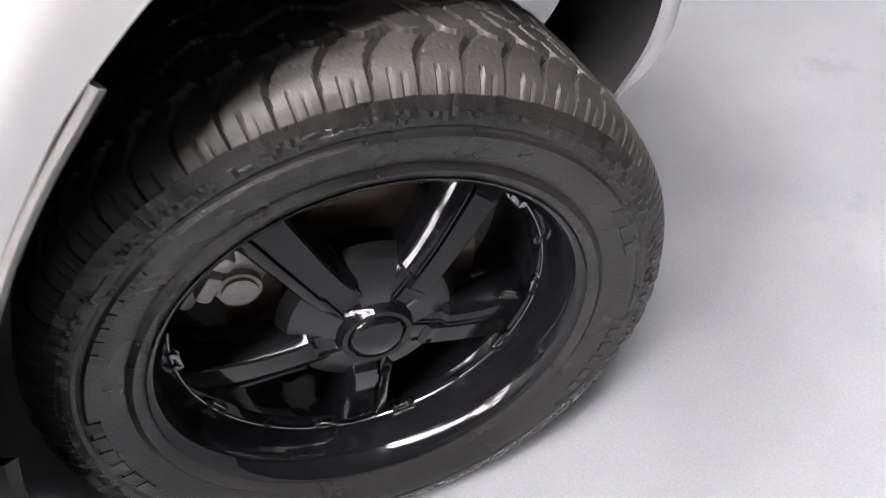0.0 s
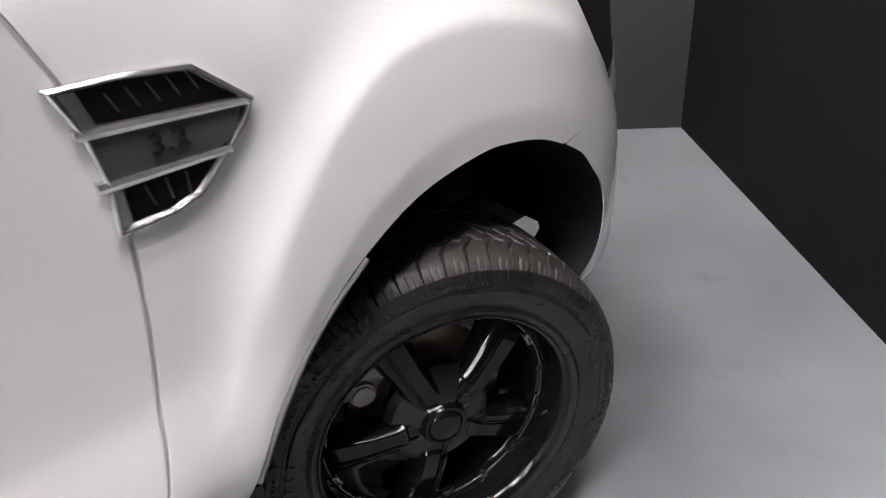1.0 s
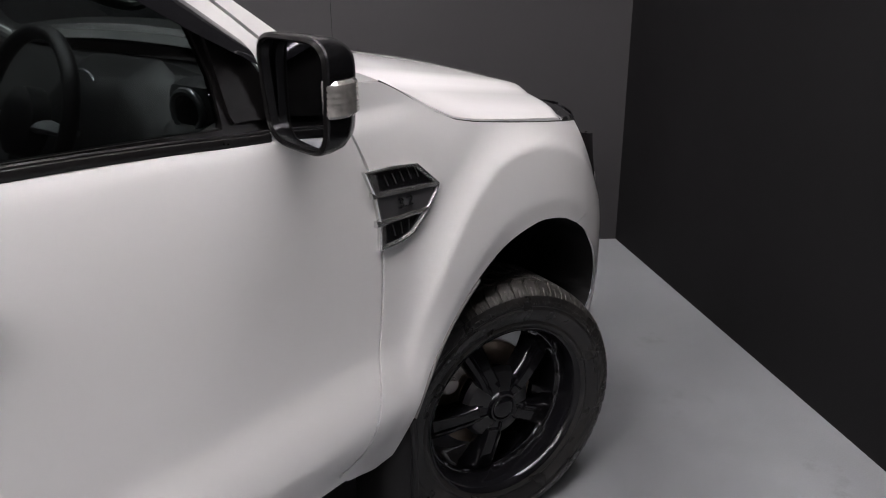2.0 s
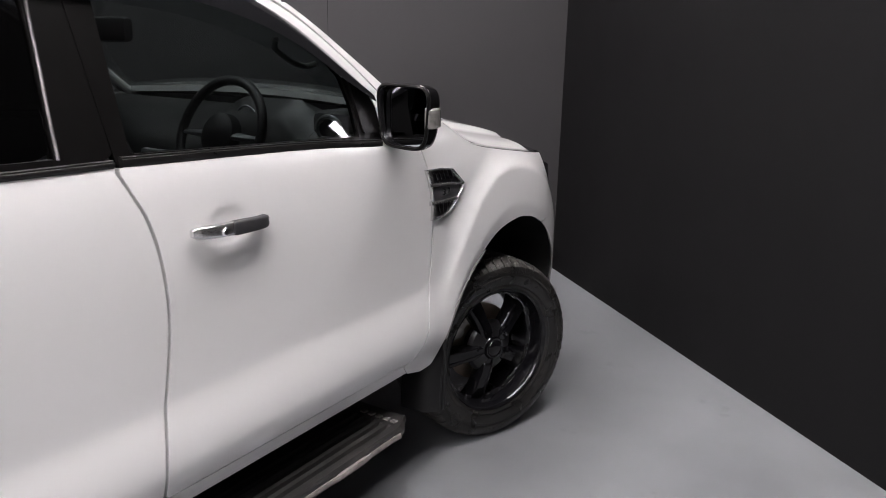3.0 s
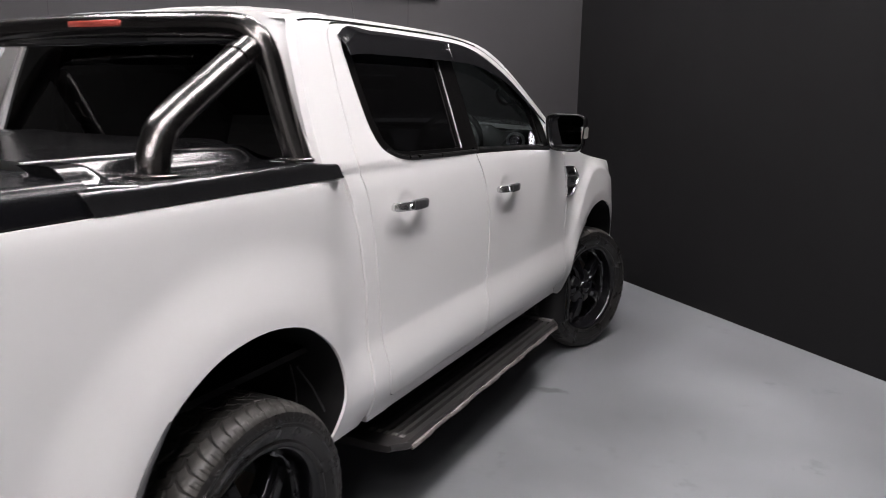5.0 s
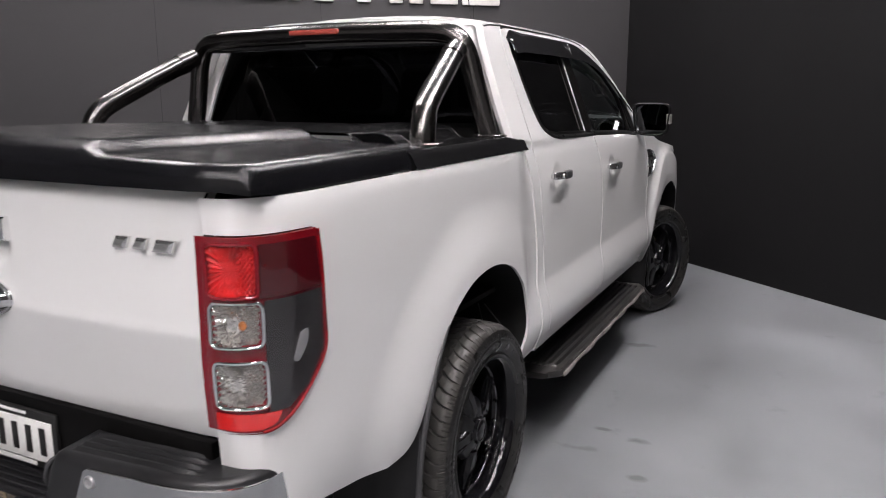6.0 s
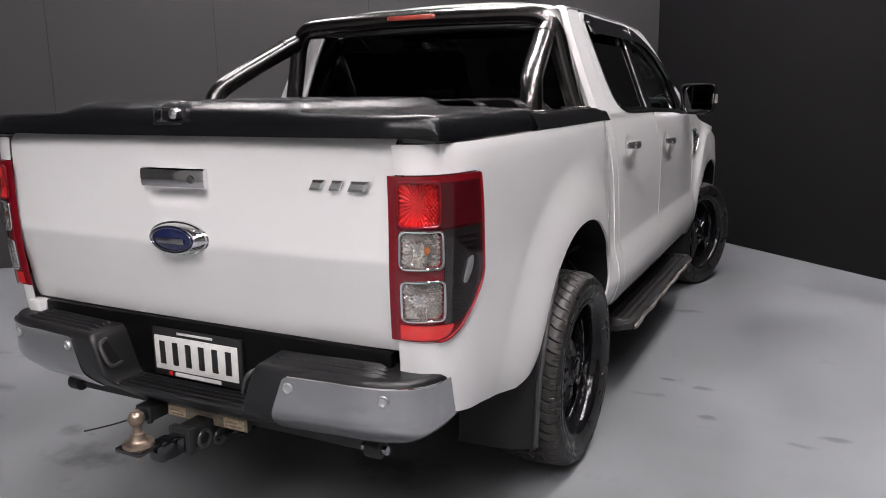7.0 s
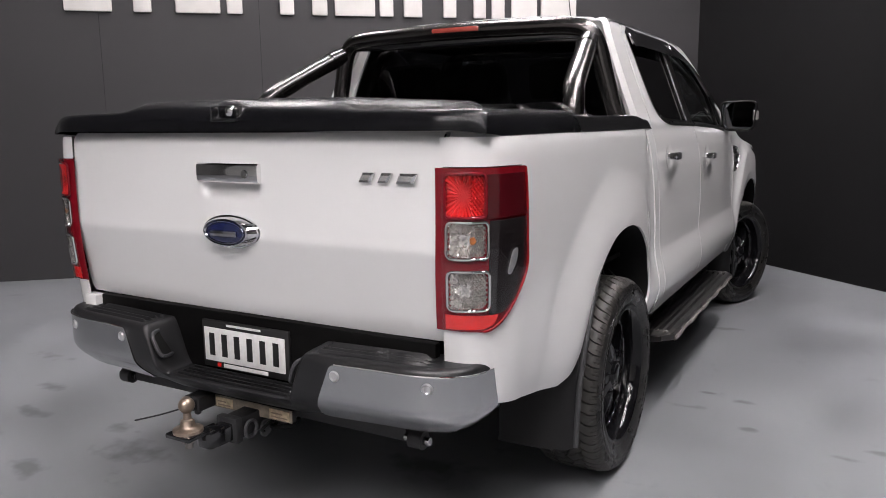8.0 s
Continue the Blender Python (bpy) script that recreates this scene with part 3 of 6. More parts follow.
# cab side: rear pillar, roof rail, front pillar and the strip behind the rear door
g = 0.007
CAB = (bend([(0.415, 1.372), (0.425, 1.46), (0.45, 1.60), (0.485, 1.74), (0.515, 1.815), (0.56, 1.856), (0.70, 1.872), (1.12, 1.884), (1.60, 1.884), (1.80, 1.876), (1.95, 1.853),
        (2.15, 1.795), (2.32, 1.705), (2.50, 1.575), (2.66, 1.450), (2.74, 1.395)], 4)
       + [(2.64 + g, 1.402)] + [(y + 0.4 * g, z + g) for y, z in TOP_OUT_F[::-1]] + [(y - 0.3 * g, z + g) for y, z in TOP_OUT[::-1][:14]] + [(y - g, z + 0.3 * g) for y, z in TOP_OUT[::-1][14:]]
       + [(y - g, z) for y, z in SEAM_R] + [(0.74, 0.545), (0.74, 0.50), (0.60, 0.50), (0.604, 0.60), (0.604, 0.954), (0.575, 1.17), (0.53, 1.372)])
both("cab_side", sheet(CAB, on_side(side_x), 0.013, 0.03), WHITE, (truck, truck))
# sill
both("sill", sheet([(0.60, 0.498), (2.62, 0.50), (2.60, 0.540), (2.50, 0.547), (0.76, 0.547), (0.60, 0.54)], on_side(side_x, -0.004), 0.013, 0.05), WHITE, (truck, truck))

# front fenders
FEND = ([(y + g, z) for y, z in SEAM_F] + [(2.56, 0.538), (2.60, 0.497), (2.70, 0.468)] + ARCH_F + [(3.59, 0.907), (3.66, 0.924), (3.735, 0.948), (3.71, 0.985), (3.655, 1.045), (3.59, 1.135), (3.548, 1.188), (3.50, 1.193),
        (3.235, 1.232), (3.10, 1.255), (3.029, 1.272), (2.957, 1.303), (2.90, 1.335), (2.856, 1.361), (2.80, 1.388), (2.72, 1.397)])
both("door_jamb", tube([(float(side_x(y, z)) - 0.016, y + 0.004, z) for y, z in bend(SEAM_F[1:], 4)], 0.008, 8), WHITE, (truck, truck))
both("fender", sheet(FEND, on_side(fender_x), 0.012, 0.010), WHITE, (truck, truck))

# bonnet
HOOD_EDGE = hermite([2.70, 2.79, 2.856, 2.957, 3.029, 3.1, 3.235, 3.50, 3.60, 3.75, 4.0], [1.43, 1.400, 1.368, 1.309, 1.279, 1.262, 1.239, 1.200, 1.186, 1.165, 1.11])


def hood():
    ns, nt = 48, 48
    verts, faces = [], []
    for i in range(ns + 1):
        s = -1 + 2 * i / ns
        s = math.copysign(abs(s) ** 0.8, s)
        yf = 3.590 + 0.48 * max(0.0, 1 - s * s) ** 0.9
        yr = 2.74 + 0.02 * (1 - s * s)
        for j in range(nt + 1):
            t = j / nt
            y = yr + (yf - yr) * t
            xe = 0.874 - 0.055 * float(soft(2.95, 2.75, y)) + 0.002 * float(soft(3.15, 3.5, y))
            ze = float(HOOD_EDGE(y))
            mid = 1.455 - 0.235 * ((y - 2.74) / 1.25) - 0.05 * max(0.0, (y - 3.6) / 0.4) ** 2
            k = 1 - abs(s) ** 2.0
            ridge = 0.018 * float(soft(0.72, 0.62, abs(s))) * float(soft(2.75, 3.0, y))
            z = ze + max(0.0, mid - ze) * (0.85 * k + 0.15 * k ** 3) + ridge + 0.005 * float(soft(0.99, 0.86, abs(s))) * float(soft(2.95, 3.3, y))
            z -= 0.045 * float(soft(0.90, 1.0, t))
            verts.append((s * xe, y, z))
    m = nt + 1
    for i in range(ns):
        for j in range(nt):
            a = i * m + j
            faces.append((a, a + m, a + m + 1, a + 1))
    top = len(verts)
    rim = [j for j in range(m)] + [i * m + nt for i in range(1, ns + 1)] + [ns * m + j for j in range(nt - 1, -1, -1)] + [i * m for i in range(ns - 1, 0, -1)]
    for k in rim:
        x, y, z = verts[k]
        verts.append((x, y, z - 0.025))
    n = len(rim)
    for k in range(n):
        a, b = rim[k], rim[(k + 1) % n]
        faces.append((a, top + k, top + (k + 1) % n, b))
    return verts, faces


bonnet = solid("bonnet", *hood(), WHITE, truck)
lip = []
for s in np.linspace(-0.985, 0.985, 60):
    y = 3.590 + 0.48 * (1 - s * s) ** 0.9
    lip.append((s * 0.872, y - 0.004, float(HOOD_EDGE(min(y, 3.9))) - 0.018 + 0.05 * (1 - abs(s) ** 2)))
solid("bonnet_trim", *tube(lip, 0.020, 10), BLACK_GLOSS, bonnet, "gloss black strip along bonnet edge")
# dark tube along the shut line, added for the shade in the gap
both("bonnet_gap_shade", tube([(float(fender_x(y, float(HOOD_EDGE(y)) - 0.008)) - 0.005, y, float(HOOD_EDGE(y)) - 0.007) for y in np.linspace(2.80, 3.54, 40)], 0.0030, 8), TRIM, (truck, truck))


# nose: bumper, grille band, headlamps
def nose_band(z0, z1, y_start, inset, rows=8, cols=40):
    """A band wrapping round the nose; y_start(z) is where its sides begin."""
    verts, faces = [], []
    for j in range(rows + 1):
        z = z0 + (z1 - z0) * j / rows
        ys = y_start(z)
        line = []
        for i in range(cols + 1):
            t = i / cols
            y = ys + (4.12 - ys) * (1 - (1 - t) ** 2.2)
            line.append((float(fender_x(y, z)) - inset, y - inset * 0.6))
        pts = [(x if t < cols else 0.0, y, z) for t, (x, y) in enumerate(line)]
        pts += [(-x, y, z) for x, y, z in pts[-2::-1]]
        verts += pts
    m = 2 * cols + 1
    for j in range(rows):
        for i in range(m - 1):
            a = j * m + i
            faces.append((a, a + 1, a + m + 1, a + m))
    return verts, faces


BUMP_Y = hermite([0.42, 0.50, 0.535, 0.56, 0.60, 0.65, 0.70, 0.75, 0.80, 0.85, 0.890], [3.60, 3.60, 3.62, 3.665, 3.698, 3.706, 3.697, 3.672, 3.632, 3.585, 3.525])
front_bumper = solid("front_bumper", *nose_band(0.53, 0.890, lambda z: float(BUMP_Y(z)), 0.0, 44), WHITE, truck)
solid("bumper_shoulder", *nose_band(0.890, 0.944, lambda z: 3.527 + (z - 0.890) * 3.7, 0.0, 10), WHITE, front_bumper)
grille = solid("grille", *nose_band(0.946, 1.13, lambda z: 3.75 - (z - 0.946) * 0.8, 0.055, 12), BLACK_GLOSS, truck, "black grille band across the nose")


def headlamp_place(u, z):
    y = 3.685 + u * 0.36 - (z - 0.93) * 0.62
    return fender_x(y, z) - 0.004 - 0.004 * (1 - np.clip(np.asarray(u) * 6 + 0.3, 0, 1)), y, z


head = both("headlamp", sheet([(0.02, 0.925), (0.5, 0.93), (0.95, 0.96), (0.9, 1.07), (0.4, 1.115), (0.05, 1.150), (-0.02, 1.05)], headlamp_place, 0.02, 0.02), SMOKE_LENS, (truck, truck), "smoked clear headlamp")

# bed sides
LAMP_EDGE = bend([(-0.925, 1.278), (-0.918, 1.20), (-0.913, 1.08), (-0.912, 0.985), (-0.955, 0.915), (-1.01, 0.862), (-1.06, 0.838), (-1.10, 0.832)], 4)
BEDSIDE = ([(0.505, 1.362), (0.53, 1.28), (0.565, 1.15), (0.590, 0.954), (0.593, 0.62), (0.585, 0.545), (0.54, 0.512)] + ARCH_R + [(-0.80, 0.562), (-0.95, 0.592), (-1.238, 0.650), (-1.238, 0.832)]
           + LAMP_EDGE[::-1] + [(-0.935, 1.284), (-1.238, 1.284), (-1.238, 1.362)])
bed_sides = both("bed_side", sheet(BEDSIDE, bed_place, 0.0105, 0.010), WHITE, (truck, truck))


bed_sides[1].location.x = -0.015


# tailgate
GATE_Y = hermite([0.785, 0.80, 0.90, 1.0, 1.03, 1.045, 1.07, 1.2, 1.31, 1.358, 1.375], [-1.098, -1.104, -1.125, -1.1455, -1.152, -1.1555, -1.154, -1.150, -1.147, -1.142, -1.128])


def gate_place(x, z, off=0.0):
    x, z = np.asarray(x, float), np.asarray(z, float)
    y = GATE_Y(z) + 0.012 * np.abs(x / 0.75) ** 4 - off
    k = (1 - soft(0.092, 0.130, np.abs(x))) * soft(1.160, 1.212, z) * (1 - soft(1.262, 1.275, z))
    return x, y + 0.024 * k, z


GATE = [(-0.776, 1.375), (0.7625, 1.375), (0.7615, 0.80), (0.748, 0.785), (-0.792, 0.785), (-0.797, 0.79), (-0.786, 1.10)]
tailgate = solid("tailgate", *sheet(GATE, gate_place, 0.0125, 0.03, inward=(0, 1, 0), flip=True), WHITE, truck)

# roof
ROOF_EDGE = hermite([0.5, 0.56, 0.70, 1.12, 1.60, 1.80, 1.95, 2.02], [1.836, 1.856, 1.872, 1.884, 1.884, 1.876, 1.853, 1.832])


def roof():
    ns, nt = 36, 40
    verts, faces = [], []
    for i in range(ns + 1):
        s = -1 + 2 * i / ns
        for j in range(nt + 1):
            y = 0.535 + (1.99 + 0.05 * (1 - s * s) - 0.535) * j / nt
            ze = float(ROOF_EDGE(y))
            xe = float(side_x(y, ze)) + 0.004
            z = ze - 0.004 + 0.045 * (1 - abs(s) ** 2.6) * float(soft(0.5, 0.8, y)) * float(soft(2.15, 1.7, y)) + 0.004 * (1 - abs(s))
            verts.append((s * xe, y, z))
    m = nt + 1
    for i in range(ns):
        for j in range(nt):
            a = i * m + j
            faces.append((a, a + m, a + m + 1, a + 1))
    return verts, faces


solid("roof", *roof(), WHITE, truck)
DITCH = hermite([0.55, 0.60, 0.75, 1.22, 1.60, 1.80, 1.95], [1.838, 1.846, 1.855, 1.862, 1.862, 1.853, 1.832])
both("roof_ditch", tube([(float(side_x(y, float(DITCH(y)))) - 0.0005, y, float(DITCH(y))) for y in np.linspace(0.555, 1.94, 50)], 0.0038, 8), TRIM, (truck, truck), "thin black roof ditch strip")


# cab back with the rear window
def back_place(x, z):
    x, z = np.asarray(x, float), np.asarray(z, float)
    return x, 0.420 + 0.02 * (np.abs(x) / 0.8) ** 2 + (z - 1.37) * 0.22 + 0.05 * soft(0.76, 0.90, np.abs(x) + 0.41 * (z - 1.37)), z


bx = lambda z: float(side_x(0.5, z)) - 0.004
BACK = [(-bx(1.25), 1.25), (bx(1.25), 1.25), (bx(1.40), 1.40), (bx(1.6), 1.6), (bx(1.80), 1.80), (0.60, 1.862), (0.3, 1.885), (-0.3, 1.885), (-0.60, 1.862), (-bx(1.80), 1.80), (-bx(1.6), 1.6), (-bx(1.40), 1.40)]
BACK_WIN = [(-0.72, 1.40), (0.72, 1.40), (0.665, 1.62), (0.615, 1.77), (0.56, 1.825), (-0.56, 1.825), (-0.615, 1.77), (-0.665, 1.62)]
cab_back = solid("cab_back", *sheet(BACK, back_place, 0.016, 0.03, holes=[BACK_WIN], inward=(0, 1, 0), flip=True), WHITE, truck)
rear_window = solid("rear_window", *sheet([(x * 0.995, z * 0.999 + 0.0015) for x, z in BACK_WIN], lambda x, z: tuple(a + b for a, b in zip(back_place(x, z), (0, 0.012, 0))), 0.03, 0.0), GLASS_DARK, truck, "dark tinted rear window")


# windscreen between the front pillars
def screen_place(s, t):
    s, t = np.asarray(s, float), np.asarray(t, float)
    y = 2.80 - 0.80 * t + 0.10 * (1 - s * s) * (1 - 0.5 * t)
    z = 1.385 + 0.475 * t - 0.03 * (t - t * t) + 0.02 * (1 - s * s) * t
    return s * (0.80 - 0.20 * t), y, z


solid("windscreen", *sheet([(-0.97, 0.02), (0.97, 0.02), (0.97, 0.985), (-0.97, 0.985)], screen_place, 0.05, 0.0), GLASS_SCREEN, truck, "clear windscreen")
both("front_pillar", tube(bend([(0.79, 2.80, 1.365), (0.715, 2.55, 1.525), (0.635, 2.25, 1.700), (0.55, 1.98, 1.815)]), 0.020, 10), WHITE, (truck, truck))
bm = bmesh.new()
box(bm, (-0.80, 2.66, 1.30), (0.80, 2.84, 1.375), 0.02)
part("cowl", bm, PLASTIC, truck)

# --- side windows: black surrounds, glass and weather shields ---
RW = [(0.815, 1.800), (0.806, 1.66), (0.808, 1.54), (0.830, 1.455), (0.880, 1.416), (1.00, 1.404), (1.425, 1.393), (1.455, 1.62), (1.475, 1.812), (1.2, 1.812)]
FW = [(1.60, 1.386), (2.20, 1.362), (2.405, 1.353), (2.415, 1.44), (2.405, 1.53), (2.36, 1.585), (2.22, 1.68), (2.06, 1.748), (1.88, 1.795), (1.70, 1.812), (1.635, 1.812)]
R_FRAME = [(1.556, 1.390)] + [(y - (0.006 if y < 0.95 else 0), z - 0.006) for y, z in DLO_R[1:6]] + [(y - 0.006, z) for y, z in DLO_R[6:10]] + [(y, z + 0.006) for y, z in DLO_R[10:]] + [(1.556, 1.838)]
F_FRAME = [(1.558, 1.842)] + [(y + 0.002, z + 0.006) for y, z in DLO_F[1:7]] + [(y + 0.006, z) for y, z in DLO_F[7:9]] + [(y, z - 0.006) for y, z in DLO_F[9:]] + [(1.558, 1.380)]
both("window_frame", sheet(R_FRAME, on_side(side_x, -0.008), 0.010, 0.02, holes=[RW]), TRIM, rear_doors, "matt black window surround")
both("window_frame", sheet(F_FRAME, on_side(side_x, -0.008), 0.010, 0.02, holes=[FW]), TRIM, front_doors, "matt black window surround")
both("window_glass", sheet([(y, z) for y, z in RW], on_side(side_x, -0.016), 0.03, 0.0), GLASS_DARK, rear_doors, "very dark privacy glass")
both("window_glass", sheet([(y, z) for y, z in FW], on_side(side_x, -0.016), 0.03, 0.0), GLASS_CLEAR, front_doors, "lightly tinted clear glass")

def shield(line, off):
    """A weather shield: a bowed strip that hangs from the top of the window."""
    verts, faces = [], []
    n = 7
    for y, z, h in line:
        for k in range(n):
            t = k / (n - 1)
            zz = z - h * t
            verts.append((float(side_x(y, zz)) + off * math.sin(min(1.0, t * 1.25) * math.pi / 2) + 0.002, y, zz))
    m = len(line)
    for i in range(m - 1):
        for k in range(n - 1):
            a = i * n + k
            faces.append((a, a + n, a + n + 1, a + 1))
    base = len(verts)
    verts += [(x - 0.003, y, z) for x, y, z in verts]
    faces += [tuple(base + q for q in f[::-1]) for f in faces]
    ring = [i * n for i in range(m)] + [(m - 1) * n + k for k in range(1, n)] + [i * n + n - 1 for i in range(m - 2, -1, -1)] + [k for k in range(n - 2, 0, -1)]
    for k in range(len(ring)):
        a, b = ring[k], ring[(k + 1) % len(ring)]
        faces.append((a, b, base + b, base + a))
    return verts, faces


line_r = [(y, z, h) for y, z, h in zip(np.linspace(0.752, 1.575, 18), hermite([0.75, 0.80, 1.0, 1.575], [1.806, 1.832, 1.838, 1.838])(np.linspace(0.752, 1.575, 18)), hermite([0.75, 0.80, 1.0, 1.575], [0.066, 0.086, 0.088, 0.088])(np.linspace(0.752, 1.575, 18)))]
yf = np.linspace(1.585, 2.50, 26)
line_f = list(zip(yf, hermite([1.58, 1.75, 1.92, 2.08, 2.24, 2.40, 2.51], [1.838, 1.832, 1.808, 1.764, 1.690, 1.578, 1.488])(yf), hermite([1.58, 1.9, 2.2, 2.4, 2.52], [0.090, 0.084, 0.074, 0.064, 0.036])(yf)))
both("weather_shield", shield(line_r, 0.026), BLACK_GLOSS, rear_doors, "dark smoked weather shield")
both("weather_shield", shield(line_f, 0.026), BLACK_GLOSS, front_doors, "dark smoked weather shield")
both("channel_strip", tube([(float(side_x(y, z)) - 0.004, y, z) for y, z in ((1.430, 1.392), (1.441, 1.48), (1.456, 1.58), (1.468, 1.67), (1.479, 1.745))], 0.003, 8), EDGE_METAL, rear_doors, "thin bright window channel")


def belt_strip(line, half=0.012):
    """A moulding along the foot of a window: rounded face with a thin upper lip."""
    sec = [(-0.006, -half), (0.003, -half), (0.0065, -half + 0.004), (0.0075, 0.0), (0.0065, half - 0.006), (0.0035, half - 0.004), (0.0045, half - 0.001), (0.003, half), (-0.006, half)]
    verts, faces = [], []
    for y, z in line:
        verts += [(float(side_x(y, z)) + d, y, z + h) for d, h in sec]
    n = len(sec)
    for i in range(len(line) - 1):
        faces += [(i * n + k, i * n + (k + 1) % n, i * n + n + (k + 1) % n, i * n + n + k) for k in range(n)]
    faces += [tuple(range(n - 1, -1, -1)), tuple(range(len(verts) - n, len(verts)))]
    return verts, faces


REAR_FOOT = hermite([0.80, 0.86, 0.95, 1.08, 1.30, 1.552], [1.424, 1.396, 1.379, 1.373, 1.367, 1.363])
FRONT_FOOT = hermite([1.56, 1.9, 2.1, 2.3, 2.44, 2.50], [1.362, 1.350, 1.342, 1.330, 1.319, 1.316])
both("belt_moulding", belt_strip([(y, float(REAR_FOOT(y)) + 0.008) for y in np.linspace(0.83, 1.545, 36)], 0.009), BELT_BLACK, rear_doors, "satin black belt moulding")
both("belt_moulding", belt_strip([(y, float(FRONT_FOOT(y)) + 0.011) for y in np.linspace(1.565, 2.49, 40)]), BELT_BLACK, front_doors, "satin black belt moulding")
clip_bm = boxes([((0, -0.006, -0.028), (0.006, 0.012, 0.028)), ((0.004, 0.0, -0.022), (0.010, 0.008, -0.004)), ((0.004, 0.0, 0.004), (0.010, 0.008, 0.022))], 0.002)
clip = part("shield_clip", clip_bm, CHROME, rear_doors[0])
clip.matrix_basis = pose(0.712, 0.776, 1.778, 0, -22, 0)
clip2 = part("shield_clip", boxes([((0, -0.008, -0.045), (0.005, 0.008, 0.04))], 0.002), CHROME, front_doors[0])
clip2.matrix_basis = pose(0.708, 1.588, 1.792, 0, -22, 0)


# --- door handles ---
def door_handle(cy, cz, parent):
    """A strap handle: rounded-box section, chrome at the key end, dark grey cover ahead of it."""
    half, n = 0.122, 24

    def strap(t0, t1, grow, steps):
        verts, faces = [], []
        ts = np.linspace(t0, t1, steps)
        for i, t in enumerate(ts):
            y, z = cy + t * half, cz - 0.004 * t
            end = min(1.0, 0.6 + 9.0 * min(t - t0, t1 - t) / (t1 - t0)) if grow == 0 else (0.9 if i in (0, steps - 1) else 1.0)
            hx, hz = (0.011 + grow) * end, (0.0175 + 0.6 * grow - 0.002 * abs(t)) * end
            x = float(side_x(y, 1.10)) + 0.008 + 0.018 * (1 - abs(t) ** 3.5)
            for k in range(n):
                a = 2 * math.pi * k / n
                c, sn = math.cos(a), math.sin(a)
                verts.append((x + hx * math.copysign(abs(c) ** 0.5, c), y, z + hz * math.copysign(abs(sn) ** 0.5, sn)))
        for i in range(steps - 1):
            for k in range(n):
                p, q = i * n + k, i * n + (k + 1) % n
                faces.append((p, p + n, q + n, q))
        faces += [tuple(range(n)), tuple(range(steps * n - 1, (steps - 1) * n - 1, -1))]
        return verts, faces

    grip = both("handle", strap(-1, 1, 0.0, 41), SATIN_CHROME, parent, "chrome door handle")
    both("handle_insert", strap(-0.12, 0.94, 0.0022, 14), PLASTIC_GREY, grip, "dark grey handle cover")
    v3, f3 = lathe([(0.004, 0.0001), (0.004, 0.008), (0.001, 0.010), (-0.006, 0.012)], 20)
    yk = cy - 0.36 * half
    a = np.array(v3) + np.array([float(side_x(yk, 1.10)) + 0.008 + 0.018 * (1 - 0.36 ** 3.5) + 0.012, yk, cz])
    both("key_barrel", (a, f3), CHROME, grip)


door_handle(0.887, 1.225, rear_doors)
door_handle(1.825, 1.186, front_doors)


# --- door mirrors ---
def mirror_shell(y_of, squeeze, n=40, turn=0.2, nod=0.0):
    """Loft of rounded outlines; squeeze scales each ring about the middle."""
    cx, cz = 0.959, 1.416
    verts, faces = [], []
    for y, s in zip(y_of, squeeze):
        for k in range(n):
            t = 2 * math.pi * k / n
            c, sn = math.cos(t), math.sin(t)
            x = math.copysign(abs(c) ** 0.42, c)
            z = math.copysign(abs(sn) ** 0.42, sn)
            hx, hz = 0.114, 0.101
            zz = cz + z * hz * s
            xx = cx + x * hx * s + (0.014 * (-z) if x < 0 else -0.010 * (-z)) * s
            verts.append((xx, y - turn * (xx - cx) + nod * (zz - cz), zz))
    for i in range(len(y_of) - 1):
        for k in range(n):
            a, b = i * n + k, i * n + (k + 1) % n
            faces.append((a, b, b + n, a + n))
    return verts, faces, n


v, f, n = mirror_shell([2.494, 2.478, 2.474, 2.480, 2.502, 2.528, 2.552, 2.572, 2.580], [0.86, 0.89, 0.96, 1.0, 1.0, 0.965, 0.85, 0.62, 0.22])
f.append(tuple(range(8 * n, 9 * n)))
mirrors = both("door_mirror", (v, f), MIRROR_BLACK, (truck, truck), "gloss black door mirror with clear indicator")
v, f, n = mirror_shell([2.492 - 0.0003 * (1 - (k / 8) ** 2) for k in range(8, -1, -1)], [0.89 * k / 8 + 0.001 for k in range(8, -1, -1)], turn=0.26, nod=0.045)
both("mirror_glass", (v, f), MIRROR, mirrors)
v, f, n = mirror_shell([2.535, 2.474, 2.4705, 2.476], [0.88, 0.895, 0.93, 0.985])
both("mirror_rim", (v, f), TRIM, mirrors)
def indicator_loft(grow, z0, z1):
    """A lens that wraps round the housing's outer side."""
    line = [(1.056, 2.456), (1.073, 2.453), (1.082, 2.466), (1.084, 2.486), (1.079, 2.508), (1.065, 2.530), (1.037, 2.542)]
    mid = (1.030, 2.495)
    verts, faces = [], []
    for z, k in ((z0, 0.90), (z0 + 0.006, 1.0), (z1 - 0.006, 1.0), (z1, 0.90)):
        verts += [(mid[0] + (x - mid[0]) * (k + grow), mid[1] + (y - mid[1]) * (k + grow), z) for x, y in line]
    n = len(line)
    for j in range(3):
        for i in range(n - 1):
            a = j * n + i
            faces.append((a, a + 1, a + n + 1, a + n))
    faces += [tuple(range(n - 1, -1, -1)), tuple(range(3 * n, 4 * n))]
    return verts, faces


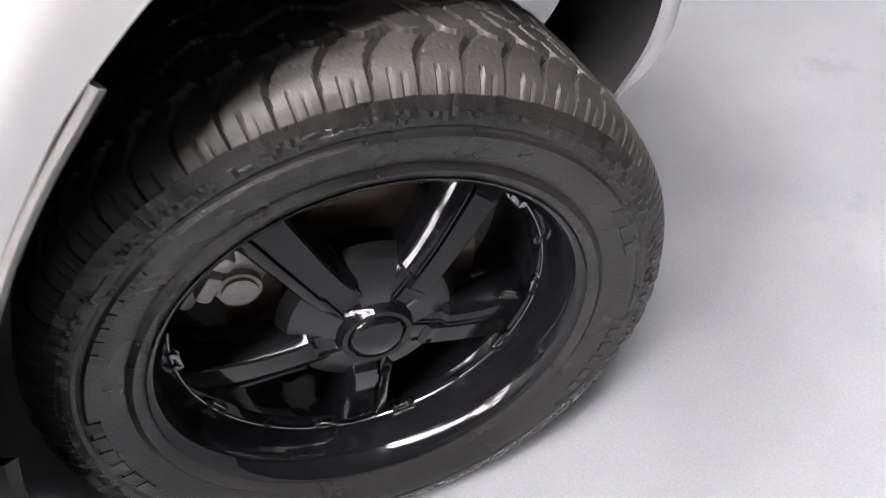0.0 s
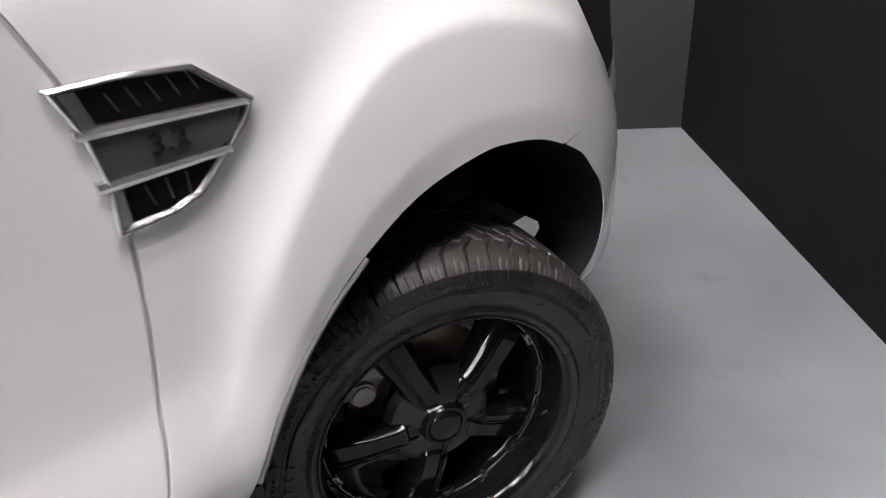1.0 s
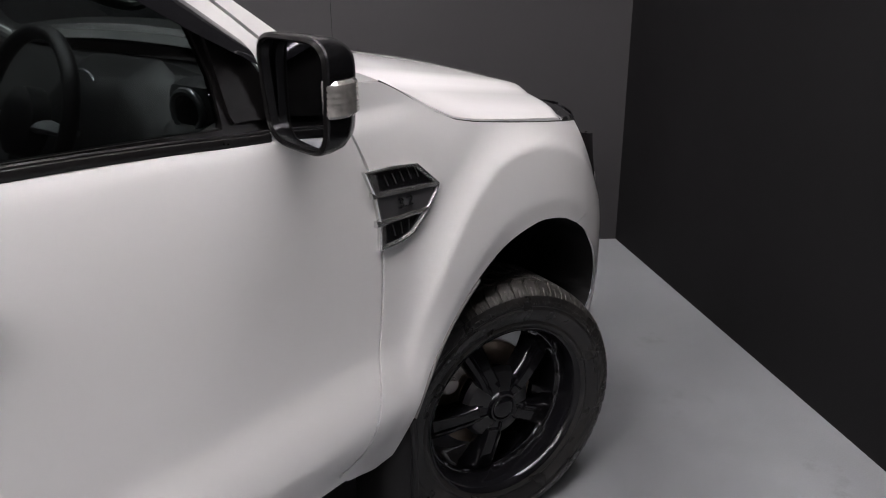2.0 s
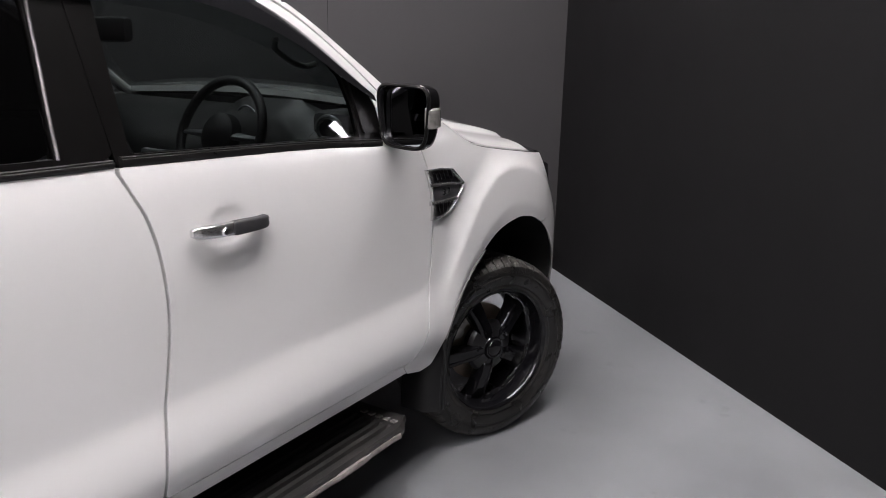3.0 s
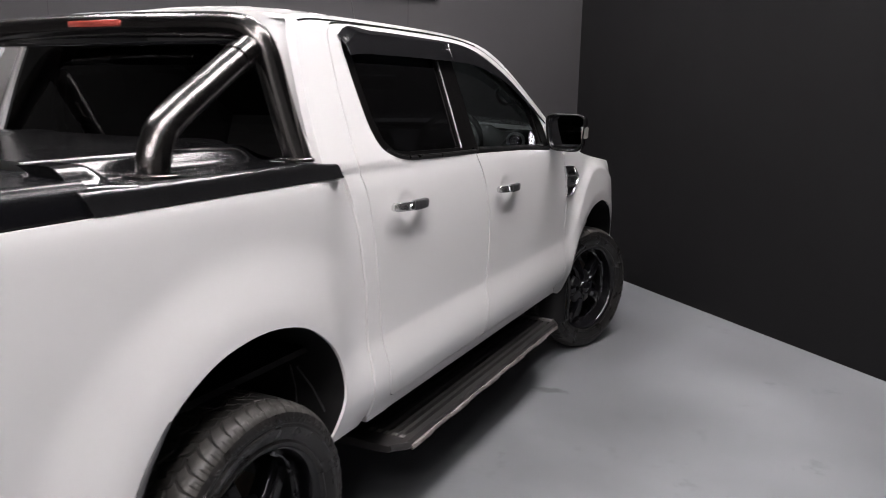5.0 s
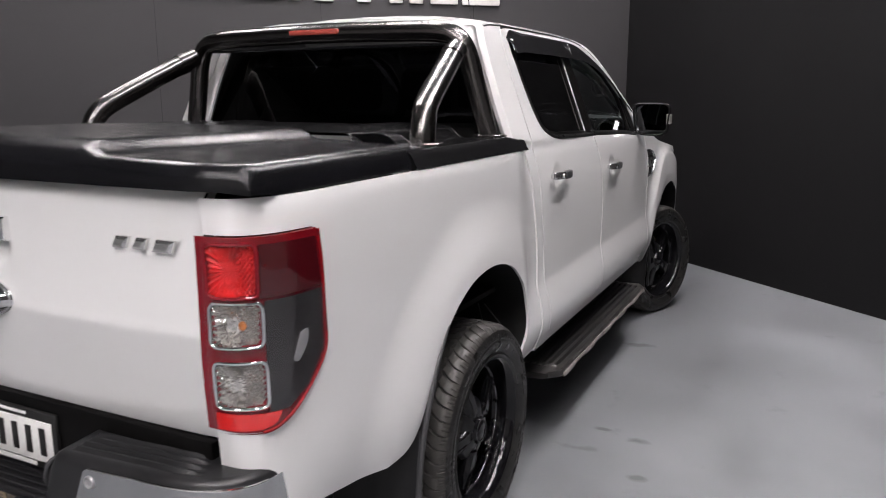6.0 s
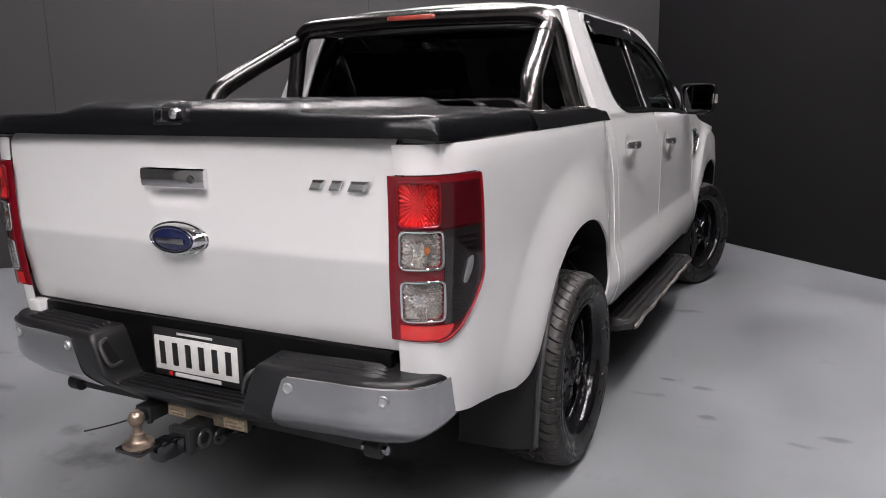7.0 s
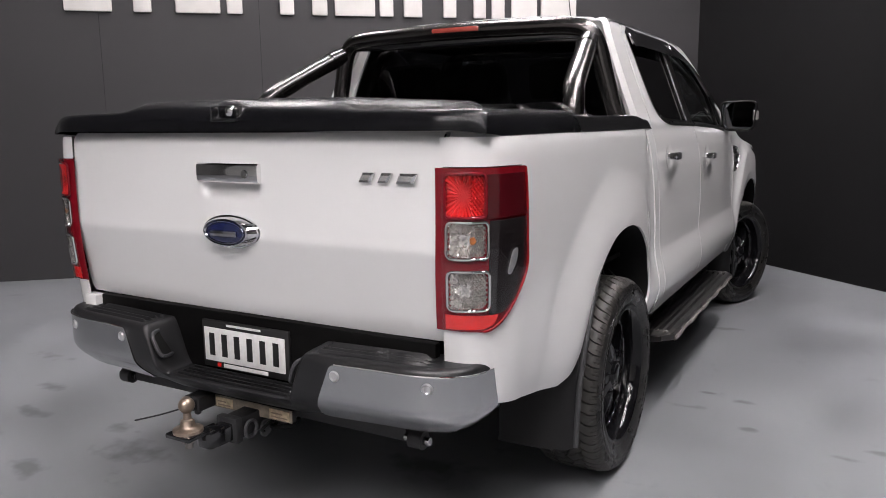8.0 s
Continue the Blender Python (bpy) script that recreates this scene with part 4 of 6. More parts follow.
both("indicator", indicator_loft(0.0, 1.388, 1.450), INDICATOR, mirrors, "clear ribbed indicator lens")
for k in range(5):
    both("indicator_rib", indicator_loft(0.022, 1.3945 + 0.0105 * k, 1.3995 + 0.0105 * k), INDICATOR, mirrors)
both("mirror_arm", tube(bend([(0.835, 2.525, 1.352), (0.875, 2.53, 1.356), (0.92, 2.535, 1.365)]), [0.019] * 17, 12, flat=0.8), PLASTIC, mirrors)
both("mirror_sail", sheet([(2.42, 1.362), (2.51, 1.358), (2.515, 1.44), (2.49, 1.49), (2.425, 1.545)], on_side(side_x, 0.002), 0.012, 0.02), TRIM, mirrors)

# --- fender vents with badge ---
VENT = [(2.700, 1.216), (2.785, 1.213), (2.866, 1.203), (2.934, 1.145), (2.922, 1.122), (2.882, 1.082), (2.840, 1.046), (2.800, 1.035), (2.728, 1.034), (2.733, 1.095), (2.724, 1.155)]


def in_vent(off):
    return lambda y, z: (fender_x(y, z) + off, y, z)


def offset_loop(pts, d):
    """A closed outline moved inwards by d, mitred."""
    p = [np.array(q, float) for q in pts]
    out = []
    for i in range(len(p)):
        a, b, c = p[i - 1], p[i], p[(i + 1) % len(p)]
        n1, n2 = (b - a) / np.linalg.norm(b - a), (c - b) / np.linalg.norm(c - b)
        n1, n2 = np.array([n1[1], -n1[0]]), np.array([n2[1], -n2[0]])
        m = n1 + n2
        m = m / max(0.35, float(m @ m) / 2)
        out.append(b + m * d)
    return out


def loop_frame(outer, width, base, proud, bevel=0.003):
    """A flat bevelled frame that follows the fender, between an outline and its inner offset."""
    rings = [(offset_loop(outer, 0), base), (offset_loop(outer, 0), proud - bevel), (offset_loop(outer, bevel), proud),
             (offset_loop(outer, width - bevel * 1.6), proud - 0.0005), (offset_loop(outer, width), base)]
    n = len(outer)
    verts, faces = [], []
    for pts, off in rings:
        verts += [(float(fender_x(y, z)) + off, y, z) for y, z in pts]
    for j in range(len(rings) - 1):
        for i in range(n):
            a, b = j * n + i, j * n + (i + 1) % n
            faces.append((a, b, b + n, a + n))
    return verts, faces


def bar_strip(a, b, w0, w1, base, proud, steps=10):
    """A straight faceted bar on the fender from a to b, with a ridge along its middle."""
    verts, faces = [], []
    for i in range(steps + 1):
        t = i / steps
        y, z, w = a[0] + (b[0] - a[0]) * t, a[1] + (b[1] - a[1]) * t, w0 + (w1 - w0) * t
        for dz, off in ((0.5, base), (0.46, proud - 0.003), (0.05, proud), (-0.30, proud - 0.001), (-0.46, proud - 0.004), (-0.5, base)):
            verts.append((float(fender_x(y, z + dz * w)) + off, y, z + dz * w))
    for i in range(steps):
        for k in range(5):
            p = i * 6 + k
            faces.append((p, p + 6, p + 7, p + 1))
    faces += [tuple(range(6)), tuple(range((steps + 1) * 6 - 1, steps * 6 - 1, -1))]
    return verts, faces


vent = both("fender_vent", sheet(offset_loop(VENT, 0.002), in_vent(0.002), 0.008, 0.010), BLACK_GLOSS, (truck, truck), "black fender vent in chrome frame")
both("vent_frame", loop_frame(VENT, 0.0105, -0.004, 0.011), SATIN_CHROME, vent, "chrome frame", 25)
both("vent_rail", bar_strip((2.716, 1.160), (2.924, 1.143), 0.015, 0.010, 0.0, 0.012), SATIN_CHROME, vent, "", 20)
both("vent_rail", bar_strip((2.722, 1.096), (2.889, 1.092), 0.015, 0.011, 0.0, 0.012), SATIN_CHROME, vent, "", 20)
both("vent_cheek", slab([(2.712, 1.209), (2.731, 1.206), (2.742, 1.166), (2.727, 1.164)], in_vent(0.002), 0.008, (1, 0, 0)), SATIN_CHROME, vent)
both("vent_cheek", slab([(2.732, 1.090), (2.748, 1.088), (2.748, 1.046), (2.733, 1.042)], in_vent(0.002), 0.008, (1, 0, 0)), SATIN_CHROME, vent)
both("vent_band", sheet([(2.727, 1.154), (2.918, 1.139), (2.886, 1.098), (2.733, 1.103)], in_vent(0.006), 0.012, 0.004), PLASTIC_GREY, vent)
for k in range(5):
    both("vent_slat", tube([(float(fender_x(y, z)) + 0.004, y, z) for y, z in ((2.762 + 0.024 * k, 1.196), (2.772 + 0.024 * k, 1.172))], 0.0014, 6), PLASTIC, vent)
for k in range(3):
    both("vent_slat", tube([(float(fender_x(y, z)) + 0.004, y, z) for y, z in ((2.775 + 0.026 * k, 1.082), (2.782 + 0.022 * k, 1.055))], 0.0014, 6), PLASTIC, vent)
text = bpy.data.curves.new("badge_text", "FONT")
text.body, text.size, text.extrude, text.align_x, text.align_y = "3.2", 0.036, 0.0025, "CENTER", "CENTER"
holder = new("badge_text", text)
lettering = bpy.data.meshes.new_from_object(holder.evaluated_get(bpy.context.evaluated_depsgraph_get()))
bpy.data.objects.remove(holder)
lettering.materials.clear()
lettering.materials.append(CHROME_SOFT)
for side, owner in ((1, vent[0]), (-1, vent[1])):
    ob = new("badge_number", lettering)
    ob.parent = owner
    ob.matrix_basis = pose(side * (float(fender_x(2.815, 1.125)) + 0.0085), 2.815, 1.126, 90, 0, 90 * side) @ Matrix.Diagonal((1.15, 0.95, 1, 1))

# --- tail lamps: a red shell with lens fields ---
LAMP = [(-1.236, 1.2815), (-0.931, 1.2815)] + [(u - 0.004, z) for u, z in LAMP_EDGE[1:]] + [(-1.236, 0.834)]


def lamp_place(off):
    def at(u, z):
        x, y, zz = bed_place(u, z)
        a = np.clip((-0.90 - np.asarray(u, float)) / 0.34, 0, 1) * math.pi / 2
        return x + (off + 0.005) * np.cos(a), y - (off + 0.005) * np.sin(a), zz
    return at


def rounded(u0, u1, z0, z1, r=0.012):
    pts = []
    for cu, cz, a0 in ((u1 - r, z1 - r, 0), (u0 + r, z1 - r, 90), (u0 + r, z0 + r, 180), (u1 - r, z0 + r, 270)):
        for k in range(5):
            t = radians(a0 + 22.5 * k)
            pts.append((cu + r * math.cos(t), cz + r * math.sin(t)))
    return pts


BOWLS = ((-1.2305, -1.100, 1.154, 1.262), (-1.2265, -1.090, 1.043, 1.133), (-1.2235, -1.084, 0.899, 0.998))
lamps = both("tail_lamp", sheet(LAMP, lamp_place(0.002), 0.007, 0.03, holes=[rounded(*b, 0.014) for b in BOWLS]), RED_LENS, (truck, truck), "red tail lamp with clear and smoked fields")


lamps[1].location.x = -0.018


def field(name, outline, mat, off=0.0065, label=""):
    return both(name, sheet(outline, lamp_place(off), 0.008, 0.004), mat, lamps, label)


field("lens_side", [(-1.088, 1.264), (-0.936, 1.264), (-0.924, 1.146), (-1.088, 1.146)], RED_DARK, label="dark red side lens")
field("lens_smoke", [(-1.076, 1.140), (-0.924, 1.140), (-0.922, 0.992), (-0.962, 0.922), (-1.02, 0.880), (-1.076, 0.880)], SMOKE_LENS, label="smoked grey side lens")
def reflector(name, u0, u1, z0, z1, split, mat=None, rim=None, words="clear faceted lens"):
    """A lens field: a fluted bowl on one side and fine prisms on the other, in a rounded rim."""
    def at(u, z):
        u, z = np.asarray(u, float), np.asarray(z, float)
        prism = 0.0038 * np.sin((u - u0) * 2 * math.pi / 0.0135) * np.sin((z - z0) * 2 * math.pi / 0.0135) - 0.0045
        du, dz = u - (u0 * 0.62 + u1 * 0.38), z - (z0 + z1) / 2
        r = np.sqrt((du / (0.55 * abs(u1 - u0))) ** 2 + (dz / (0.5 * abs(z1 - z0))) ** 2)
        bowl = -0.0095 * (1 - np.clip(r, 0, 1) ** 2) + 0.0040 * np.sin(np.arctan2(dz, du) * 26) * np.clip(r, 0, 1)
        return lamp_place(0.0050 + np.where(u > split, prism, bowl))(u, z)
    loop = [tuple(float(c) for c in lamp_place(0.008)(u, z)) for u, z in dense(rounded(u0 - 0.005, u1 + 0.005, z0 - 0.005, z1 + 0.005, 0.016), 0.008)]
    both(name + "_rim", tube(loop, 0.0045, 8, closed=True), rim or CHROME, lamps, "bright lens rim")
    both(name, sheet(rounded(u0 - 0.003, u1 + 0.003, z0 - 0.003, z1 + 0.003, 0.015), at, 0.003, 0.003), mat or CLEAR_LENS, lamps, words)


reflector("lens_top", *BOWLS[0], -1.150, RED_BOWL, RED_LENS, "bright red upper lens")
reflector("turn_lens", *BOWLS[1], -1.150)
reflector("reverse_lens", *BOWLS[2], -1.146)
field("lens_foot", [(-1.232, 0.882), (-1.04, 0.878), (-1.06, 0.850), (-1.10, 0.840), (-1.232, 0.840)], RED_BRIGHT, label="bright red lower lens")
field("amber_bulb", rounded(-1.150, -1.132, 1.078, 1.098, 0.008), AMBER, 0.0035)
both("lamp_cover", sheet(LAMP, lamp_place(0.0105), 0.010, 0.008), GLASS_COVER, lamps, "clear glossy lamp cover")
for ob in bpy.data.objects:
    if ob.name.startswith("lamp_cover"):
        ob.visible_shadow = False
both("smoke_insert", sheet(bend([(-0.985, 1.05), (-0.965, 1.055), (-0.968, 1.02), (-0.992, 0.985), (-1.005, 0.99)], 3), lamp_place(0.0085), 0.005, 0.002), SENSOR, lamps)
both("lamp_border", tube([tuple(float(c) for c in lamp_place(0.0035)(u - 0.002, z)) for u, z in LAMP_EDGE], 0.0040, 8), RED_EDGE, lamps, "red edge of the lamp")
for k in range(4):
    both("lens_rib", tube([tuple(float(c) for c in lamp_place(0.0075)(u, 1.118 - 0.018 * k)) for u in np.linspace(-1.03, -0.945, 6)], 0.0016, 6), SMOKE_LENS, lamps)

bm = bmesh.new()
box(bm, (-0.785, -1.130, 0.655), (-0.722, -1.085, 0.779), 0.008)
part("corner_post", bm, WHITE, bed_sides[1])

# --- dark seam beside the tailgate ---
for edge_x in (0.7645,):
    solid("gate_seam", *tube([(edge_x, float(GATE_Y(z)) + 0.010, z) for z in np.linspace(0.80, 1.37, 50)], 0.0024, 8), TRIM, tailgate)

# --- tailgate fittings ---
def gate_grip():
    """Chrome pull: a faceted bar with rounded ends over the recess."""
    sec = [(-1.140, 1.282), (-1.169, 1.281), (-1.1765, 1.277), (-1.1795, 1.270), (-1.1805, 1.250), (-1.1795, 1.232), (-1.176, 1.2245), (-1.168, 1.2205), (-1.140, 1.218)]
    xs = [-0.129, -0.1285, -0.126, -0.120, -0.06, 0.0, 0.06, 0.120, 0.126, 0.1285, 0.129]
    ks = [0.80, 0.92, 0.98, 1, 1, 1, 1, 1, 0.98, 0.92, 0.80]
    verts, faces = [], []
    for x, k in zip(xs, ks):
        for y, z in sec:
            verts.append((x, -1.140 + 0.72 * (y + 1.140) * k - 0.004 * (1 - (x / 0.129) ** 2), 1.248 + (z - 1.248) * (0.7 + 0.3 * k)))
    n = len(sec)
    for i in range(len(xs) - 1):
        for j in range(n):
            p, q = i * n + j, i * n + (j + 1) % n
            faces.append((p, q, q + n, p + n))
    faces += [tuple(range(n - 1, -1, -1)), tuple(range((len(xs) - 1) * n, len(xs) * n))]
    return verts, faces


gate_handle = solid("gate_handle", *gate_grip(), CHROME, tailgate, "chrome tailgate handle", 25)
v, f = lathe([(0, 0.0001), (0, 0.009), (0.008, 0.011)], 20)
solid("key_barrel", [(p[1] * 1.3 + 0.082, -1.1745 + p[0], p[2] * 1.3 + 1.250) for p in v], f, CHROME_SOFT, gate_handle)


def oval(cx, cz, rx, rz, y0, y1, n=48, dome=0.006):
    verts, faces = [], []
    rings = [(1.0, y0), (1.0, (y0 + y1) / 2), (0.93, y1), (0.6, y1 - dome * 0.7), (0.0, y1 - dome)]
    for s, y in rings:
        for k in range(n):
            t = 2 * math.pi * k / n
            verts.append((cx + rx * s * math.cos(t), y, cz + rz * s * math.sin(t)))
    for i in range(len(rings) - 1):
        for k in range(n):
            a, b = i * n + k, i * n + (k + 1) % n
            faces.append((a, b, b + n, a + n))
    return verts, faces


def dome(cx, cz, rx, rz, rings, n=56):
    verts, faces = [], []
    for sx, sz, y in rings:
        for k in range(n):
            t = 2 * math.pi * k / n
            verts.append((cx + rx * sx * math.cos(t), y, cz + rz * sz * math.sin(t)))
    for i in range(len(rings) - 1):
        for k in range(n):
            p, q = i * n + k, i * n + (k + 1) % n
            faces.append((p, q, q + n, p + n))
    return verts, faces


badge = solid("oval_badge", *dome(0.0, 1.066, 0.121, 0.054, [(1, 1, -1.148), (1, 1, -1.156), (0.98, 0.97, -1.160), (0.93, 0.90, -1.162), (0.84, 0.84, -1.178), (0.77, 0.80, -1.186), (0.73, 0.76, -1.187), (0.71, 0.73, -1.184)]), CHROME, tailgate, "chrome oval badge with blue field", 25)
solid("badge_field", *oval(0.0, 1.066, 0.087, 0.0400, -1.180, -1.185), BLUE, badge, "dark blue enamel field")
solid("badge_ring", *tube([(0.080 * math.cos(t), -1.1868, 1.066 + 0.0345 * math.sin(t)) for t in np.linspace(0, 2 * math.pi, 49)[:-1]], 0.0018, 6, closed=True), CHROME_SOFT, badge)
bm = bmesh.new()
box(bm, (-0.056, -1.1935, 1.054), (0.054, -1.1895, 1.072), 0.003)
part("badge_bar", bm, CHROME_SOFT, badge)
for a, b in ((0.498, 0.548), (0.562, 0.606), (0.622, 0.688)):
    pts = [(a, 1.236), (b - 0.010, 1.236), (b + 0.004, 1.264), (a + 0.014, 1.264)]
    mx, mz = (a + b) / 2, 1.250
    low = [(x, -1.146, z) for x, z in pts] + [(x, -1.154, z) for x, z in pts] + [(mx + (x - mx) * 0.72, -1.160, mz + (z - mz) * 0.5) for x, z in pts]
    solid("trim_badge", low, [(k + 4 * j, (k + 1) % 4 + 4 * j, (k + 1) % 4 + 4 * j + 4, k + 4 * j + 4) for j in range(2) for k in range(4)] + [(8, 9, 10, 11)], SATIN_CHROME, tailgate, "chrome trim badge bar", sharp=20)


# --- hard lid over the bed ---
def lid_z(x, y):
    ax = np.abs(x)
    top = 1.434 + 0.016 * (1 - (ax / 0.9) ** 2)
    top = top + 0.030 * (1 - soft(0.41 + 0.06 * soft(-1.1, -0.5, y), 0.50 + 0.06 * soft(-1.1, -0.5, y), ax)) * soft(-1.175, -1.08, y)
    e1 = np.clip((0.888 - ax) / 0.042, 0, 1)
    e2 = np.clip((y + 1.178) / 0.046, 0, 1)
    rim1 = np.sqrt(np.clip(1 - (1 - e1) ** 2.2, 0, 1))
    rim2 = np.sqrt(np.clip(1 - (1 - e2) ** 2.2, 0, 1))
    low = 1.3755 + 0.016 * soft(-1.05, -1.17, y) * (1 - 0.6 * soft(0.80, 0.90, ax))
    z = low + (top - low) * np.minimum(rim1, 1) * rim2
    notch = (1 - soft(0.045, 0.060, np.abs(x - 0.016))) * soft(-1.06, -1.10, y)
    return z - 0.030 * notch * soft(-1.178, -1.150, y)


def lid():
    xs = np.concatenate([-0.888 + 0.085 * np.linspace(0, 1, 12) ** 1.6, np.linspace(-0.80, 0.80, 110), 0.888 - 0.085 * np.linspace(1, 0, 12) ** 1.6])
    ys = np.concatenate([-1.178 + 0.075 * np.linspace(0, 1, 12) ** 1.6, np.linspace(-1.09, -0.42, 40)])
    verts, faces = [], []
    for x in xs:
        for y in ys:
            corner = 0.05 * float(soft(0.70, 0.90, abs(x))) ** 2 * float(soft(-0.95, -1.18, y))
            yy = y + corner
            verts.append((x, yy, float(lid_z(np.array(x), np.array(y)))))
    m = len(ys)
    for i in range(len(xs) - 1):
        for j in range(m - 1):
            a = i * m + j
            faces.append((a, a + m, a + m + 1, a + 1))
    base = len(verts)
    ring = [j for j in range(m)] + [i * m + m - 1 for i in range(1, len(xs))] + [(len(xs) - 1) * m + j for j in range(m - 2, -1, -1)] + [i * m for i in range(len(xs) - 2, 0, -1)]
    for k in ring:
        x, y, z = verts[k]
        verts.append((x, y, z - 0.012))
    for k in range(len(ring)):
        a, b = ring[k], ring[(k + 1) % len(ring)]
        faces.append((b, a, base + k, base + (k + 1) % len(ring)))
    return verts, faces


lid_top = solid("bed_lid", *lid(), BLACK_SATIN, truck, "black moulded hard lid over the bed")


def deck():
    """The fixed front section of the bed cover."""
    verts, faces = [], []
    xs, ys = np.linspace(-0.70, 0.70, 120), np.linspace(-0.412, 0.40, 30)
    for x in xs:
        for y in ys:
            z = 1.406 + 0.056 * (1 - soft(0.645, 0.70, abs(x))) * (1 - float(soft(0.27, 0.40, y)) * float(soft(0.45, 0.62, abs(x)))) - 0.006 * (1 - soft(0.30, 0.34, abs(x))) * float(soft(-0.36, -0.33, y))
            verts.append((x, y, float(z)))
    m = len(ys)
    for i in range(len(xs) - 1):
        for j in range(m - 1):
            a = i * m + j
            faces.append((a, a + m, a + m + 1, a + 1))
    return verts, faces


solid("front_deck", *deck(), RAIL_GLOSS, truck, "black fixed front section of bed cover")


def cap():
    """The rail cap on which the sports bar stands."""
    ys = np.concatenate([np.linspace(-0.430, -0.26, 24), np.linspace(-0.24, 0.470, 24)])
    prof = [(0.690, 1.410), (0.72, 1.412), (0.75, 1.413), (0.78, 1.413), (0.80, 1.413), (0.82, 1.413), (0.84, 1.4125), (0.860, 1.4135), (0.866, 1.417), (0.876, 1.417), (0.887, 1.409), (0.893, 1.396), (0.900, 1.375), (0.906, 1.364), (0.890, 1.354)]
    verts, faces = [], []
    for y in ys:
        drop = 0.012 * float(soft(0.30, 0.47, y))
        rise = 0.050 * float(soft(-0.285, -0.365, y))
        for x, z in prof:
            up = rise * float(soft(0.885, 0.80, x))
            verts.append((x, y - 0.35 * (z - 1.36) * float(soft(-0.2, -0.43, y)), z + up - drop * (z - 1.354) / 0.05))
    n = len(prof)
    for i in range(len(ys) - 1):
        for k in range(n - 1):
            a = i * n + k
            faces.append((a, a + 1, a + n + 1, a + n))
    faces += [tuple(range(n)), tuple(range((len(ys) - 1) * n + n - 1, (len(ys) - 1) * n - 1, -1))]
    return verts, faces


both("rail_cap", cap(), RAIL_GLOSS, (truck, truck))
bm = boxes([((-0.036, -1.180, 1.408), (0.066, -1.155, 1.416)), ((-0.040, -1.180, 1.408), (-0.033, -1.150, 1.455)), ((-0.032, -1.150, 1.416), (0.066, -1.146, 1.458))], 0.003)
lock_box = part("lid_lock", bm, BLACK_GLOSS, lid_top)
v, f = lathe([(-0.014, 0.0001), (-0.014, 0.010), (-0.010, 0.016), (0.0, 0.018), (0.012, 0.019)], 24)
solid("lock_barrel", [(p[1] + 0.030, p[0] - 1.160, p[2] + 1.440) for p in v], f, CHROME, lock_box)

# --- sports bar ---
HOOP = [(0.765, 0.430, 1.405), (0.735, 0.420, 1.50), (0.705, 0.410, 1.61), (0.674, 0.400, 1.725), (0.632, 0.394, 1.786), (0.55, 0.390, 1.811), (0.3, 0.388, 1.819)]
sports_bar = solid("sports_bar", *tube(bend(HOOP + [(0.0, 0.386, 1.823)] + [(-x, y, z) for x, y, z in HOOP[::-1]], 7), 0.041, 24), BLACK_STEEL, truck, "dark polished steel sports bar")
both("rear_leg", tube(bend([(0.768, -0.150, 1.405), (0.767, -0.145, 1.45), (0.760, -0.122, 1.495), (0.742, -0.07, 1.540), (0.700, 0.126, 1.637), (0.655, 0.34, 1.738)], 7), 0.042, 24), BLACK_STEEL, (sports_bar, sports_bar))
for cx, cy, cz in ((0.765, 0.430, 1.418), (0.768, -0.150, 1.419)):
    v, f = lathe([(0.0, 0.0001), (0.006, 0.044), (0.005, 0.066), (0.002, 0.069), (-0.006, 0.069)], 28)
    both("foot_flange", ([(p[1] + cx, p[2] + cy, p[0] + cz - 0.002) for p in v], f), BLACK_STEEL, (sports_bar, sports_bar))
v, f = tube([(0.664, 0.310, 1.786), (0.668, 0.325, 1.794), (0.690, 0.345, 1.806)], 0.0415, 20)
both("leg_collar", tube([(0.671, 0.264, 1.703), (0.665, 0.292, 1.716)], 0.0455, 24), BLACK_STEEL, (sports_bar, sports_bar))
bm = bmesh.new()
box(bm, (-0.60, 0.380, 1.755), (0.60, 0.405, 1.805), 0.012)
part("light_panel", bm, BLACK_GLOSS, sports_bar)
bm = bmesh.new()
box(bm, (-0.125, 0.337, 1.813), (0.125, 0.374, 1.838), 0.010)
part("brake_light", bm, material("dim_red_lens", (0.34, 0.06, 0.045), rough=0.2, coat=1.0, vary=0.2, scale=40), sports_bar, "red high-level brake light")

# --- rear bumper ---
def bump_plan(s):
    """Plan line of the bumper's rear edge from its middle to its end, and the way inwards."""
    def at(q):
        a = min(max((q - 0.60) / 0.46, 0.0), 1.0) * math.pi / 2
        if q < 0.60:
            return Vector((q, -1.256 + 0.03 * (q / 0.60) ** 2, 0))
        return Vector((0.60 + 0.270 * math.sin(a) ** 0.88, -1.226 + 0.235 * (1 - max(0.0, math.cos(a)) ** 0.56), 0))
    p, d = at(s), at(min(s + 0.004, 1.06)) - at(min(s, 1.056) - 0.004)
    d.normalize()
    return p, Vector((-d.y, d.x, 0))


def tuck(z, s):
    return 0.075 * float(soft(0.625, 0.51, z)) ** 1.5


def bump_place(off=0.0):
    def at(s, z):
        out = []
        for q, h in zip(np.ravel(s), np.ravel(z)):
            p, n = bump_plan(float(q))
            out.append(p + n * (off + tuck(float(h), q)))
        out = np.array([tuple(p) for p in out])
        return out[:, 0], out[:, 1], np.ravel(z)
    return at


